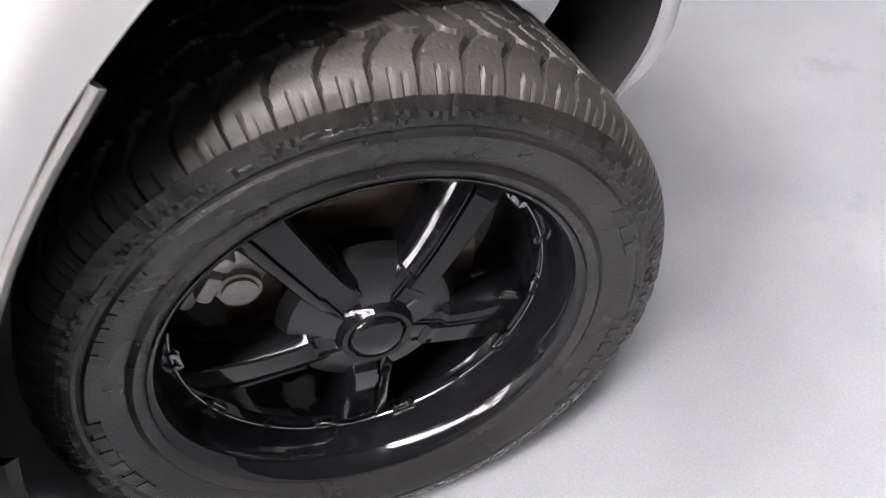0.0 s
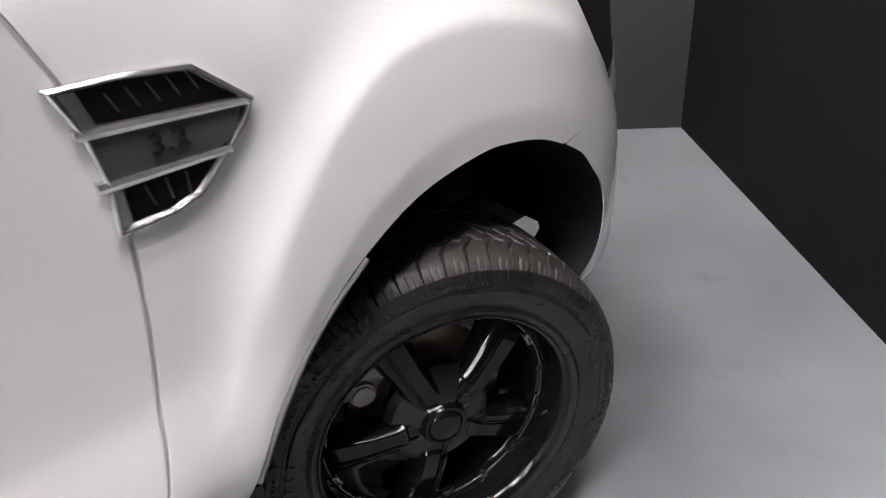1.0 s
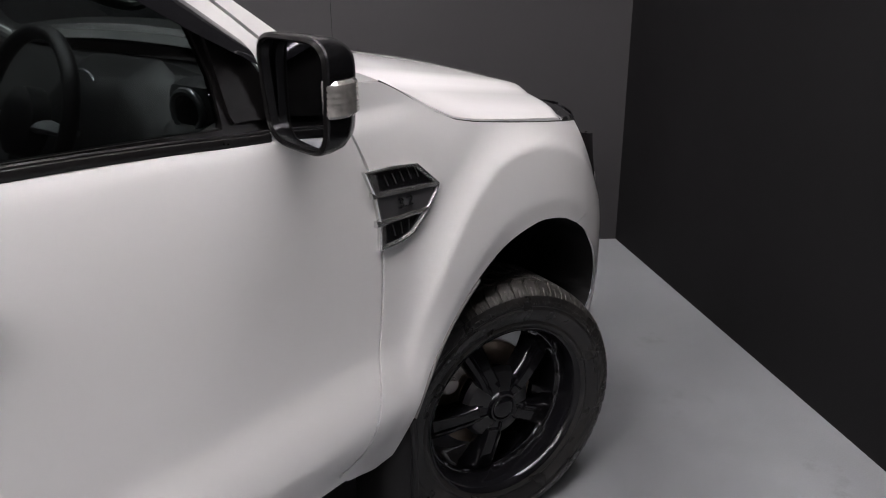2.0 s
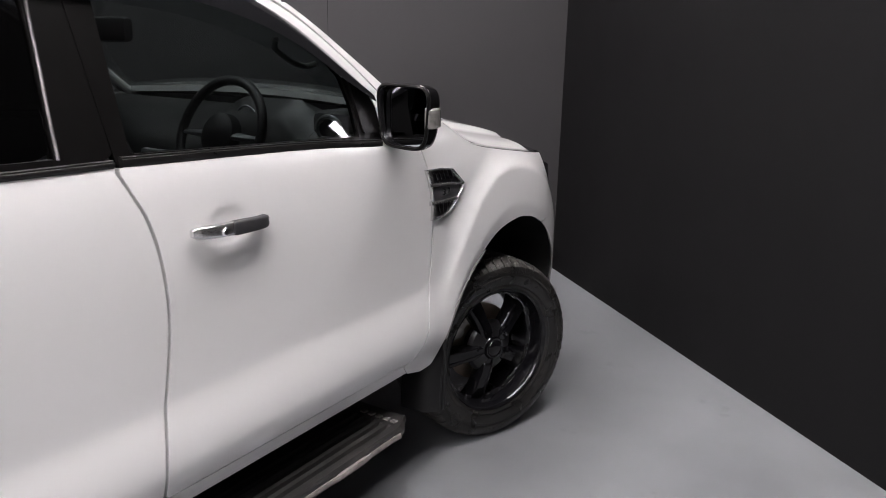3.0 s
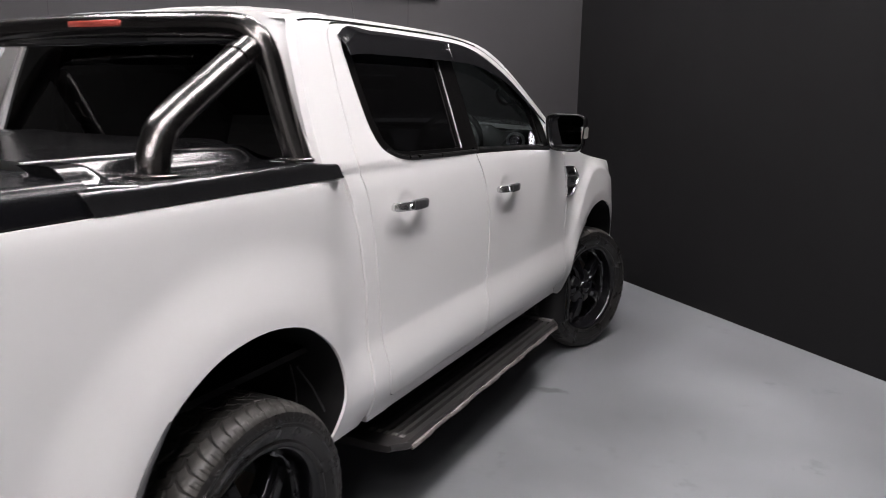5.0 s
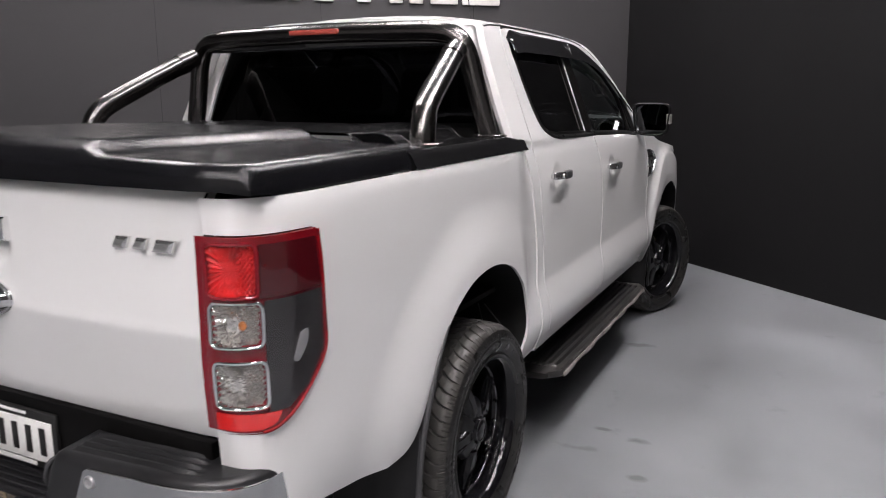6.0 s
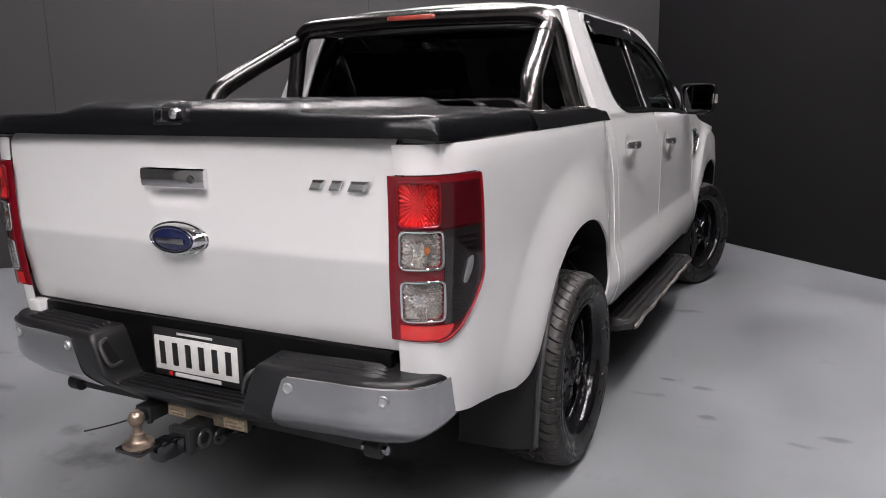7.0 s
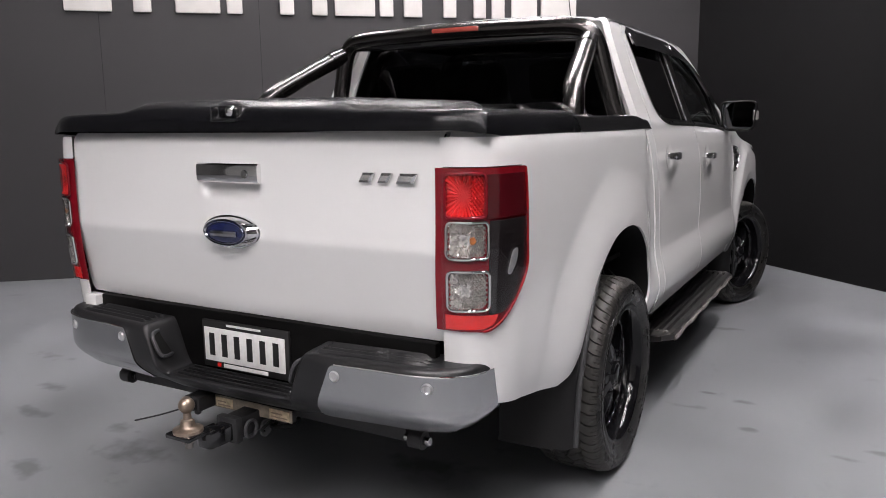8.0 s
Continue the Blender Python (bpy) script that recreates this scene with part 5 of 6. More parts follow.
def bumper_body():
    ss = np.concatenate([np.linspace(0, 0.23, 8), np.linspace(0.24, 0.40, 32), np.linspace(0.42, 1.06, 34)])
    ss = np.concatenate([-ss[:0:-1], ss])
    verts, faces = [], []
    for s in ss:
        q = abs(s)
        p, n = bump_plan(q)
        zt = 0.574 + 0.163 * float(soft(0.262, 0.350, q))
        zb = 0.512 + 0.012 * float(soft(0.25, 0.36, q)) + 0.05 * float(soft(0.85, 1.06, q)) ** 2
        flat = float(1 - soft(0.225, 0.25, q)) + float(soft(0.37, 0.385, q) * (1 - soft(0.72, 0.76, q)))
        sec = [(0.09, zb + 0.004), (0.03, zb), (0.010, zb + 0.004), (0.002, zb + 0.016)]
        sec += [(0.0, zb + 0.02 + (zt - zb - 0.045) * k / 6) for k in range(7)]
        sec += [(0.002, zt - 0.014), (0.008, zt - 0.005), (0.020, zt)]
        for i in range(40):
            d = 0.022 + 0.118 * i / 39
            w = (d - 0.030) / 0.0235
            ridge = 0.010 * max(0.0, math.sin(w * 2 * math.pi)) ** 0.7 if 0 < w < 4 else 0.0
            sec.append((d, zt + 0.004 * i / 39 + ridge * flat))
        for d, z in sec:
            v = p + n * (d + tuck(z, q))
            verts.append((math.copysign(v.x, s) if s else 0.0, v.y, z))
    m = len(sec)
    for i in range(len(ss) - 1):
        for k in range(m - 1):
            a = i * m + k
            faces.append((a, a + m, a + m + 1, a + 1))
    faces += [tuple(range(m)), tuple(range(len(verts) - 1, len(verts) - m - 1, -1))]
    return verts, faces


rear_bumper = solid("rear_bumper", *bumper_body(), BUMPER_PLASTIC, truck, "black ribbed step bumper with chrome ends", 40)
CHROME_END = bend([(0.436, 0.706), (0.451, 0.717), (0.50, 0.719), (0.70, 0.719), (0.90, 0.719), (1.035, 0.718)], 3) + bend([(1.054, 0.69), (1.055, 0.61), (1.045, 0.572), (1.00, 0.552), (0.88, 0.541), (0.60, 0.534), (0.40, 0.531), (0.376, 0.534), (0.372, 0.545)], 3)
both("chrome_end", sheet(CHROME_END, bump_place(-0.005), 0.010, 0.012, inward=(0, 1, 0)), CHROME_SOFT, (rear_bumper, rear_bumper), "brushed chrome bumper end")
both("chrome_bead", tube([tuple(bump_plan(q)[0] - bump_plan(q)[1] * 0.004 + Vector((0, 0, 0.717))) for q in np.linspace(0.455, 0.99, 40)], 0.0030, 8), CHROME, (rear_bumper, rear_bumper))
for side in (1, -1):
    c = Vector((side * 0.314, -1.178, 0.668))
    ax_u, ax_v = Vector((side * 0.34, 0.94, 0)).normalized(), Vector((side * 0.42, -0.10, 0.90)).normalized()
    ring = [c + ax_u * (0.062 * math.copysign(abs(math.cos(t)) ** 0.5, math.cos(t))) + ax_v * (0.046 * math.copysign(abs(math.sin(t)) ** 0.5, math.sin(t))) for t in np.linspace(0, 2 * math.pi, 29)[:-1]]
    solid("pocket_rim", *tube(ring, 0.007, 8, closed=True), PLASTIC_GREY, rear_bumper)
    out = ax_u.cross(ax_v) * (1 if ax_u.cross(ax_v).x * side < 0 else -1)
    # near-black cap over the slope; its colour paints the shade inside the recess
    fan = [c + (p - c) * 0.95 + out * 0.004 for p in ring]
    solid("pocket_shade", [tuple(p) for p in fan] + [tuple(p - out * 0.03) for p in fan], [tuple(range(28))] + [(k, (k + 1) % 28, 28 + (k + 1) % 28, 28 + k) for k in range(28)], UNDER, rear_bumper)
bm = bmesh.new()
box(bm, (-0.72, -1.115, 0.575), (0.72, -1.085, 0.782), 0.006)
part("bumper_back", bm, TRIM, rear_bumper, "black plastic panel behind the plate")
for x in (0.456, 0.745, -0.456, -0.745):
    p, n = bump_plan(abs(x) if abs(x) < 0.6 else abs(x) + 0.008)
    v, f = lathe([(0.0, 0.0001), (0.0, 0.009), (-0.002, 0.0105), (-0.003, 0.0135), (0.002, 0.017), (0.008, 0.0175)], 24)
    ax_t = Vector((n.y, -n.x, 0))
    pts = [p + n * (q[0] - 0.007) + ax_t * q[1] + Vector((0, 0, 0.684 + q[2])) for q in v]
    solid("parking_sensor", [(math.copysign(1, x) * q.x, q.y, q.z) for q in pts], f, SENSOR, rear_bumper)

# --- number plate: plain bars in place of characters ---
bm = bmesh.new()
box(bm, (-0.190, -1.128, 0.588), (0.190, -1.114, 0.752), 0.005)
plate = part("number_plate", bm, INK, truck, "white number plate in black surround")
bm = bmesh.new()
box(bm, (-0.176, -1.1325, 0.612), (0.176, -1.1285, 0.728), 0.003)
face = part("plate_face", bm, PLATE_WHITE, plate)
for k in range(6):
    cx = -0.140 + 0.056 * k
    bm = bmesh.new()
    box(bm, (cx - 0.012, -1.1345, 0.632), (cx + 0.012, -1.1323, 0.710), 0.002)
    part("bar", bm, INK, plate)
for x0, x1, z0, z1 in ((-0.075, 0.075, 0.737, 0.745), (-0.095, 0.10, 0.594, 0.607)):
    bm = bmesh.new()
    box(bm, (x0, -1.1305, z0), (x1, -1.1275, z1), 0.001)
    part("bar", bm, PLATE_WHITE, plate)
bm = bmesh.new()
box(bm, (-0.125, -1.1305, 0.594), (-0.108, -1.1275, 0.608), 0.001)
part("bar", bm, RED_BRIGHT, plate)

# --- tow bar ---
bm = boxes([((-0.60, -1.09, 0.455), (0.60, -1.03, 0.52)), ((-0.175, -1.108, 0.437), (0.175, -1.085, 0.482)), ((-0.036, -1.205, 0.392), (0.036, -0.98, 0.462)), ((-0.044, -1.228, 0.384), (0.044, -1.198, 0.470))], 0.006)
tow = part("tow_bar", bm, PLASTIC, truck, "black steel tow bar with ball hitch")
bm = boxes([((-0.080, -1.404, 0.450), (0.022, -1.305, 0.466))], 0.005)
box(bm, (-0.030, -1.325, 0.398), (0.030, -1.255, 0.460), 0.010)
box(bm, (-0.028, -1.290, 0.396), (0.028, -1.13, 0.452), 0.006)
part("tongue", bm, BLACK_GLOSS, tow, "black painted tongue and plate")
v, f = lathe([(0.05, 0.0001)] + [(0.025 + 0.025 * math.cos(t), max(0.012, 0.025 * math.sin(t))) for t in np.linspace(0.1, 2.75, 16)] + [(-0.018, 0.013), (-0.022, 0.020), (-0.040, 0.024), (-0.046, 0.030), (-0.050, 0.046), (-0.060, 0.046)], 32)
solid("tow_ball", [(p[1] - 0.028, p[2] - 1.358, p[0] + 0.525) for p in v], f, BRASS_RUST, tow, "worn brassy steel tow ball")
v, f = lathe([(0.0, 0.022), (-0.018, 0.022), (-0.018, 0.012), (-0.038, 0.012), (-0.038, 0.0001)], 6)
solid("ball_nut", [(p[1] - 0.028, p[2] - 1.358, p[0] + 0.450) for p in v], f, CAST, tow, sharp=20)
bm = boxes([((-0.174, -1.1115, 0.438), (0.176, -1.1075, 0.481))], 0.001)
part("cross_plate", bm, material("dusty_tan_plate", (0.24, 0.205, 0.16), rough=0.55, vary=0.3, scale=30), tow, "dusty tan cross plate")
for x0, x1 in ((-0.158, -0.082), (0.082, 0.168)):
    bm = bmesh.new()
    box(bm, (x0, -1.1145, 0.443), (x1, -1.1110, 0.476), 0.001)
    part("label_plate", bm, STICKER, tow, "beige printed label plate")
    for k in range(2):
        bm = bmesh.new()
        box(bm, (x0 + 0.008, -1.1158, 0.449 + 0.012 * k), (x1 - 0.010 - 0.02 * k, -1.1140, 0.453 + 0.012 * k), 0.0)
        part("label_bar", bm, BRASS_RUST, tow)
bm = boxes([((-0.235, -1.185, 0.440), (-0.165, -1.095, 0.490)), ((-0.225, -1.20, 0.447), (-0.175, -1.18, 0.485)), ((-0.21, -1.17, 0.42), (-0.19, -1.15, 0.45))], 0.006)
part("trailer_socket", bm, PLASTIC, tow)
solid("loose_wire", *tube(bend([(-0.22, -1.19, 0.452), (-0.30, -1.23, 0.425), (-0.40, -1.26, 0.395)]), 0.003, 6), PLASTIC, tow)
solid("chain_eye", *tube([(0.047, -1.165 + 0.026 * math.cos(t), 0.418 + 0.027 * math.sin(t)) for t in np.linspace(0, 2 * math.pi, 20)[:-1]], 0.006, 8, closed=True), PLASTIC_GREY, tow)
solid("chain_link", *tube([(0.060 + 0.012 * math.sin(t), -1.09 + 0.036 * math.cos(t), 0.404 + 0.018 * math.sin(t)) for t in np.linspace(0, 2 * math.pi, 25)[:-1]], 0.006, 8, closed=True), UNDER, tow)
solid("hitch_pin", *tube([(-0.07, -1.08, 0.398), (0.085, -1.08, 0.398), (0.13, -1.07, 0.41), (0.15, -1.04, 0.43)], 0.008, 10), UNDER, tow)
v, f = lathe([(0.055, 0.0001), (0.055, 0.026), (0.050, 0.030), (0.05, 0.02)], 20)
solid("pin_plate", [(p[0], p[1] - 1.10, p[2] + 0.398) for p in v], f, PLASTIC_GREY, tow)
for side in (1, -1):
    eye = solid("tie_eye", *tube([(side * 0.615, -1.085, 0.470), (side * 0.66, -1.085, 0.470)], 0.028, 18), PLASTIC, tow)
    solid("eye_bolt", *tube([(side * 0.595, -1.085, 0.470), (side * 0.68, -1.085, 0.470)], 0.013, 12), CHROME_SOFT, tow)
    solid("eye_strap", *tube([(side * 0.64, -1.08, 0.48), (side * 0.64, -1.04, 0.52), (side * 0.62, -0.98, 0.55)], 0.015, 10), PLASTIC, tow)


# --- wheels ---
SIDEWALL = [(0.098, 0.250), (0.112, 0.262), (0.122, 0.272), (0.1255, 0.280), (0.1205, 0.288), (0.126, 0.300), (0.1325, 0.318), (0.1335, 0.326), (0.1305, 0.330), (0.1300, 0.334), (0.1325, 0.338), (0.1323, 0.3415), (0.1322, 0.342), (0.1320, 0.347), (0.1318, 0.3475), (0.1308, 0.352), (0.1305, 0.3525), (0.1290, 0.357), (0.1250, 0.366)]


def tyre_mesh():
    """Sidewalls with rings, a serrated shoulder band and faint ribs; axle along x, outer side +x."""
    n = 480
    verts, faces = lathe(SIDEWALL, n)
    m = len(SIDEWALL)
    marks = np.random.RandomState(5).rand(3, n) > 0.68
    out = []
    for i in range(n):
        for j in range(m):
            x, y, z = verts[i * m + j]
            if 12 <= j <= 17:
                x += 0.0022 * marks[(j - 12) // 2, i]
            elif j == 18:
                x += 0.0016 if (i // 3) % 3 else 0.0
            out.append((x, y, z))
    return joined((out, faces), ([(-1.14 * x, y, z) for x, y, z in verts], [q[::-1] for q in faces]))


def tread_mesh():
    """All-terrain tread: interlocking centre blocks, zigzag grooves and shoulder lugs, cut into a fine grid."""
    R, pitches, per = 0.3925, 54, 22
    half = np.concatenate([np.linspace(0, 0.112, 41), [0.1145, 0.117, 0.1192, 0.1212, 0.1228, 0.1240, 0.1247, 0.1250]])
    x = np.concatenate([-half[:0:-1], half])
    n, m = pitches * per, len(x)
    u = np.arange(n)[:, None] / per
    X = np.broadcast_to(x[None, :], (n, m))
    ax, sx = np.abs(X), np.where(X >= 0, 1.0, -1.0)
    bow = np.clip((ax - 0.080) / 0.0452, 0, 1)
    r = R - 0.0042 * (np.minimum(ax, 0.09) / 0.09) ** 2.5 - 0.0372 * (1 - np.sqrt(1 - bow ** 2.0))

    def near(p, width):
        d = np.abs(p - np.round(p))
        return np.clip((width - d) / 0.035, 0, 1)

    def tri(p):
        return np.abs((p % 1.0) - 0.5) * 4 - 1

    ring = np.clip((0.0040 - np.abs(ax - 0.056 - 0.0040 * tri(u + 0.25 * sx))) / 0.0014, 0, 1)
    mid = np.clip((0.0034 - np.abs(X - 0.010 * tri(u * 0.5))) / 0.0014, 0, 1)
    swing = sx * 0.85 * np.clip((0.116 - ax) / 0.066, 0, 1) ** 2.2
    lug = near(u + swing, 0.105 - 0.065 * np.clip((ax - 0.060) / 0.06, 0, 1)) * (ax > 0.058)
    sipe = near(u + swing + 0.42, 0.045) * (ax > 0.104) + near(u + swing + 0.70, 0.040) * (ax > 0.111)
    hook = near(u + 11.0 * X + 0.25 * sx + 0.10 * np.sign(ax - 0.032), 0.070) * (ax > 0.008) * (ax < 0.056)
    kerf = near(u + 3.2 * ax / 0.05 + 0.5, 0.030) * (ax > 0.064) * (ax < 0.090)
    depth = np.maximum.reduce([0.0088 * ring, 0.0080 * mid, np.where(ax > 0.120, 0.0045, 0.0095) * lug, 0.0040 * sipe, 0.0080 * hook, 0.0026 * kerf])
    a = 2 * math.pi * u / pitches + 0 * X
    rr = r - depth
    lift = 0.0014 * sx * (ax > 0.1222) * (1 - np.maximum(lug, sipe))
    xx = np.where(X < 0, 1.14 * X, X) + lift
    verts = np.stack([xx, rr * np.cos(a), rr * np.sin(a)], -1).reshape(-1, 3).tolist()
    i, k = np.meshgrid(np.arange(n), np.arange(m - 1), indexing="ij")
    j = (i + 1) % n
    faces = np.stack([i * m + k, j * m + k, j * m + k + 1, i * m + k + 1], -1).reshape(-1, 4).tolist()
    return verts, faces


def lettering_mesh():
    """Raised plain bars round the sidewall where the maker's writing stands."""
    out = []
    for a0, count, step, h in ((150, 6, 5.0, 0.015), (-62, 5, 5.0, 0.015), (-20, 3, 6.0, 0.018), (60, 4, 5.0, 0.010), (105, 7, 3.4, 0.008), (215, 8, 3.4, 0.008)):
        for k in range(count):
            a = radians(a0 - k * step)
            w = radians(step * 0.62)
            r0, r1 = 0.322 - h / 2, 0.322 + h / 2
            ring = []
            for t in (a - w / 2, a, a + w / 2):
                ring += [(0.1343, r0, t), (0.1343, r1, t)]
            v = [(x, r * math.cos(t), r * math.sin(t)) for x, r, t in ring] + [(x - 0.006, r * math.cos(t), r * math.sin(t)) for x, r, t in ring]
            f = [(0, 1, 3, 2), (2, 3, 5, 4), (1, 7, 9, 3), (3, 9, 11, 5), (0, 2, 8, 6), (2, 4, 10, 8), (0, 6, 7, 1), (4, 5, 11, 10)]
            out.append((v, f))
    return joined(*out)


def barrel_mesh():
    prof = [(0.094, 0.252), (0.108, 0.258), (0.117, 0.264), (0.1195, 0.266), (0.118, 0.262), (0.111, 0.256), (0.100, 0.250), (0.085, 0.246), (0.060, 0.243), (0.045, 0.241), (0.040, 0.236), (0.034, 0.232), (0.025, 0.233), (0.0, 0.232), (-0.04, 0.228), (-0.08, 0.230), (-0.112, 0.244), (-0.118, 0.262)]
    return lathe(prof, 120)


def spoke_mesh():
    """One spoke along +y: a broad bevelled beam with a shallow channel, flaring at the rim and dished towards the hub."""
    rows = 30
    verts, faces = [], []
    cross = [(-1.0, -0.052), (-0.985, -0.026), (-0.95, -0.021), (-0.72, -0.004), (-0.68, -0.0015), (-0.62, 0.0), (0.14, 0.0), (0.18, -0.0035), (0.27, -0.0035), (0.31, 0.0015), (0.36, 0.0015), (0.40, -0.002), (0.66, -0.004), (0.72, -0.006), (0.95, -0.021), (0.985, -0.026), (1.0, -0.052)]
    for i in range(rows + 1):
        t = i / rows
        r = 0.046 + (0.238 - 0.046) * t
        w = 0.040 - 0.004 * math.sin(min(1, t * 1.6) * math.pi) + 0.010 * max(0, t - 0.55) ** 1.3 / 0.45 ** 1.3
        x = 0.083 - 0.034 * t + 0.006 * math.sin(t * math.pi) - 0.020 * max(0, t - 0.86) * 6 * max(0, t - 0.86) * 6
        for c, d in cross:
            root = 0.007 * (t < 0.16 + 0.10 * (c > 0.2))
            verts.append((x + d * (0.75 + 0.5 * t) - root, r, c * w))
        for c in (0.8, -0.8):
            verts.append((x - 0.066, r, c * w))
    n = len(cross) + 2
    for i in range(rows):
        for k in range(n):
            a, b = i * n + k, i * n + (k + 1) % n
            faces.append((a, b, b + n, a + n))
    faces += [tuple(range(n - 1, -1, -1)), tuple(range(rows * n, rows * n + n))]
    return verts, faces


def wedge_mesh():
    """A recessed fan-shaped plate between two spokes at the hub."""
    verts, faces = [], []
    rows, cols = 6, 10
    for i in range(rows + 1):
        r = 0.044 + 0.072 * i / rows
        for k in range(cols + 1):
            c = -1 + 2 * k / cols
            a = radians(36) + c * radians(24 - 4 * i / rows)
            x = 0.080 - 0.026 * (i / rows) ** 1.3 - 0.010 * (abs(c) > 0.92) - 0.012 * (i == rows)
            verts.append((x, r * math.cos(a), r * math.sin(a)))
    m = cols + 1
    for i in range(rows):
        for k in range(cols):
            a = i * m + k
            faces.append((a, a + 1, a + m + 1, a + m))
    return verts, faces


def clip_mesh():
    bm = bmesh.new()
    box(bm, (-0.004, -0.0045, -0.012), (0.005, 0.0045, 0.012), 0.002)
    return bm


def hub_mesh():
    """Domed hub: a cap in a ring on a cone."""
    return lathe([(0.094, 0.0001), (0.095, 0.026), (0.091, 0.033), (0.087, 0.035), (0.090, 0.038), (0.090, 0.044), (0.084, 0.047), (0.076, 0.051), (0.068, 0.060), (0.056, 0.078), (0.040, 0.092), (0.020, 0.098), (0.0, 0.10)], 80)


def disc_mesh():
    return lathe([(-0.010, 0.060), (0.012, 0.062), (0.014, 0.092), (-0.012, 0.095), (-0.012, 0.168), (-0.034, 0.168), (-0.034, 0.06)], 72)


def caliper_mesh():
    bm = bmesh.new()
    box(bm, (-0.050, -0.195, -0.070), (0.004, -0.120, 0.075), 0.018)
    for z in (-0.034, 0.036):
        lobe = bmesh.ops.create_cone(bm, cap_ends=True, segments=24, radius1=0.031, radius2=0.026, depth=0.062, matrix=pose(-0.012, -0.152, z, 0, 90, 0))
        bmesh.ops.bevel(bm, geom=list({e for v in lobe["verts"] for e in v.link_edges if abs(e.verts[0].co.x - e.verts[1].co.x) < 1e-4}), offset=0.005, segments=2, affect="EDGES")
    box(bm, (-0.004, -0.200, -0.062), (0.022, -0.178, -0.018), 0.008)
    box(bm, (-0.004, -0.204, -0.010), (0.022, -0.176, 0.014), 0.008)
    box(bm, (-0.004, -0.200, 0.022), (0.022, -0.178, 0.064), 0.008)
    box(bm, (-0.030, -0.214, -0.100), (0.0, -0.182, 0.100), 0.010)
    return bm


SHARED = {}


def share(name, maker, mat, sharp=35):
    if name not in SHARED:
        me = bpy.data.meshes.new(name)
        made = maker()
        if isinstance(made, tuple):
            me.from_pydata([tuple(map(float, v)) for v in made[0]], [], [tuple(q) for q in made[1]])
            me.update()
        else:
            bmesh.ops.recalc_face_normals(made, faces=made.faces)
            made.to_mesh(me)
            made.free()
        me.materials.append(mat)
        me.polygons.foreach_set("use_smooth", [True] * len(me.polygons))
        me.set_sharp_from_angle(angle=radians(sharp))
        SHARED[name] = me
    return SHARED[name]


def under(name, me, parent, m=None, label=""):
    ob = new(name, me)
    ob.parent = parent
    if m is not None:
        ob.matrix_basis = m
    if label:
        tagged(ob, label)
    return ob


def bolt_mesh():
    return lathe([(0.006, 0.0001), (0.006, 0.0045), (0.002, 0.0055), (0.002, 0.0085), (-0.002, 0.0085)], 10)


def ring_mesh():
    """A fine bead where spokes meet the rim; paler metal paints the ledge's highlight."""
    return tube([(0.0475, 0.2395 * math.cos(t), 0.2395 * math.sin(t)) for t in np.linspace(0, 2 * math.pi, 121)[:-1]], 0.0022, 8, closed=True)


def wheel(x, y, steer, spin, side, brake):
    w = under("wheel", share("wheel", barrel_mesh, RIM_BLACK), truck, pose(x, y, 0.392, 0, 0, (0 if side > 0 else 180) + steer) @ pose(0, 0, 0, spin), "gloss black alloy wheel with deep lip")
    under("tyre", share("tyre", tyre_mesh, RUBBER, 28), w, None, "all-terrain tyre, lightly dusty black rubber")
    under("tread", share("tread", tread_mesh, TREAD, 28), w, None, "worn dusty tread")
    tagged(under("sidewall_bar", share("sidewall_bar", lettering_mesh, RUBBER), w), kind="stuff")
    for k in range(5):
        under("spoke", share("spoke", spoke_mesh, RIM_BLACK, 30), w, pose(0, 0, 0, 72 * k))
        under("hub_wedge", share("hub_wedge", wedge_mesh, WEDGE_BLACK, 25), w, pose(0, 0, 0, 72 * k))
        for d in (-17, -11.5, 11.5, 17, 36):
            under("rim_bolt", share("rim_bolt", bolt_mesh, CHROME_DARK), w, pose(0, 0, 0, 72 * k + d) @ pose(0.046, 0.2365, 0))
        for d in (-14.2, 14.2):
            under("rim_clip", share("rim_clip", clip_mesh, CHROME_DARK), w, pose(0, 0, 0, 72 * k + d) @ pose(0.045, 0.2330, 0))
    under("rim_highlight", share("rim_highlight", ring_mesh, CHROME_DARK), w)
    under("hub_cap", share("hub_cap", hub_mesh, RIM_BLACK), w)
    if brake:
        back = pose(0, 0, 0, -spin)
        under("brake_disc", share("brake_disc", disc_mesh, DISC), w, back)
        under("brake_caliper", share("brake_caliper", caliper_mesh, CAST), w, back @ pose(0, 0, 0, -42 if side > 0 else 138 + 84))
    return w


STEER = -20.5
wheel(0.830, 3.244, STEER, 42, 1, True)
wheel(0.828, 0.0, 0.0, 40, 1, True)
wheel(-0.830, 3.244, STEER, 10, -1, True)
wheel(-0.828, 0.0, 0.0, 25, -1, True)


# --- wheel housings, flaps and underside ---
def arch_liner(path, fx, x_in, mid):
    """Inner arch swept inwards from the edge of the opening."""
    verts, faces = [], []
    cols = 8
    for y, z in path:
        x0, x1 = fx(y, z) - 0.0065, x_in(y, z)
        y, z = mid[0] + (y - mid[0]) * 1.004, mid[1] + (z - mid[1]) * 1.004
        for k in range(cols + 1):
            t = k / cols
            verts.append((x0 + (x1 - x0) * t, y, z + 0.012 * math.sin(t * math.pi)))
    m = cols + 1
    for i in range(len(path) - 1):
        for k in range(cols):
            a = i * m + k
            faces.append((a, a + 1, a + m + 1, a + m))
    return verts, faces


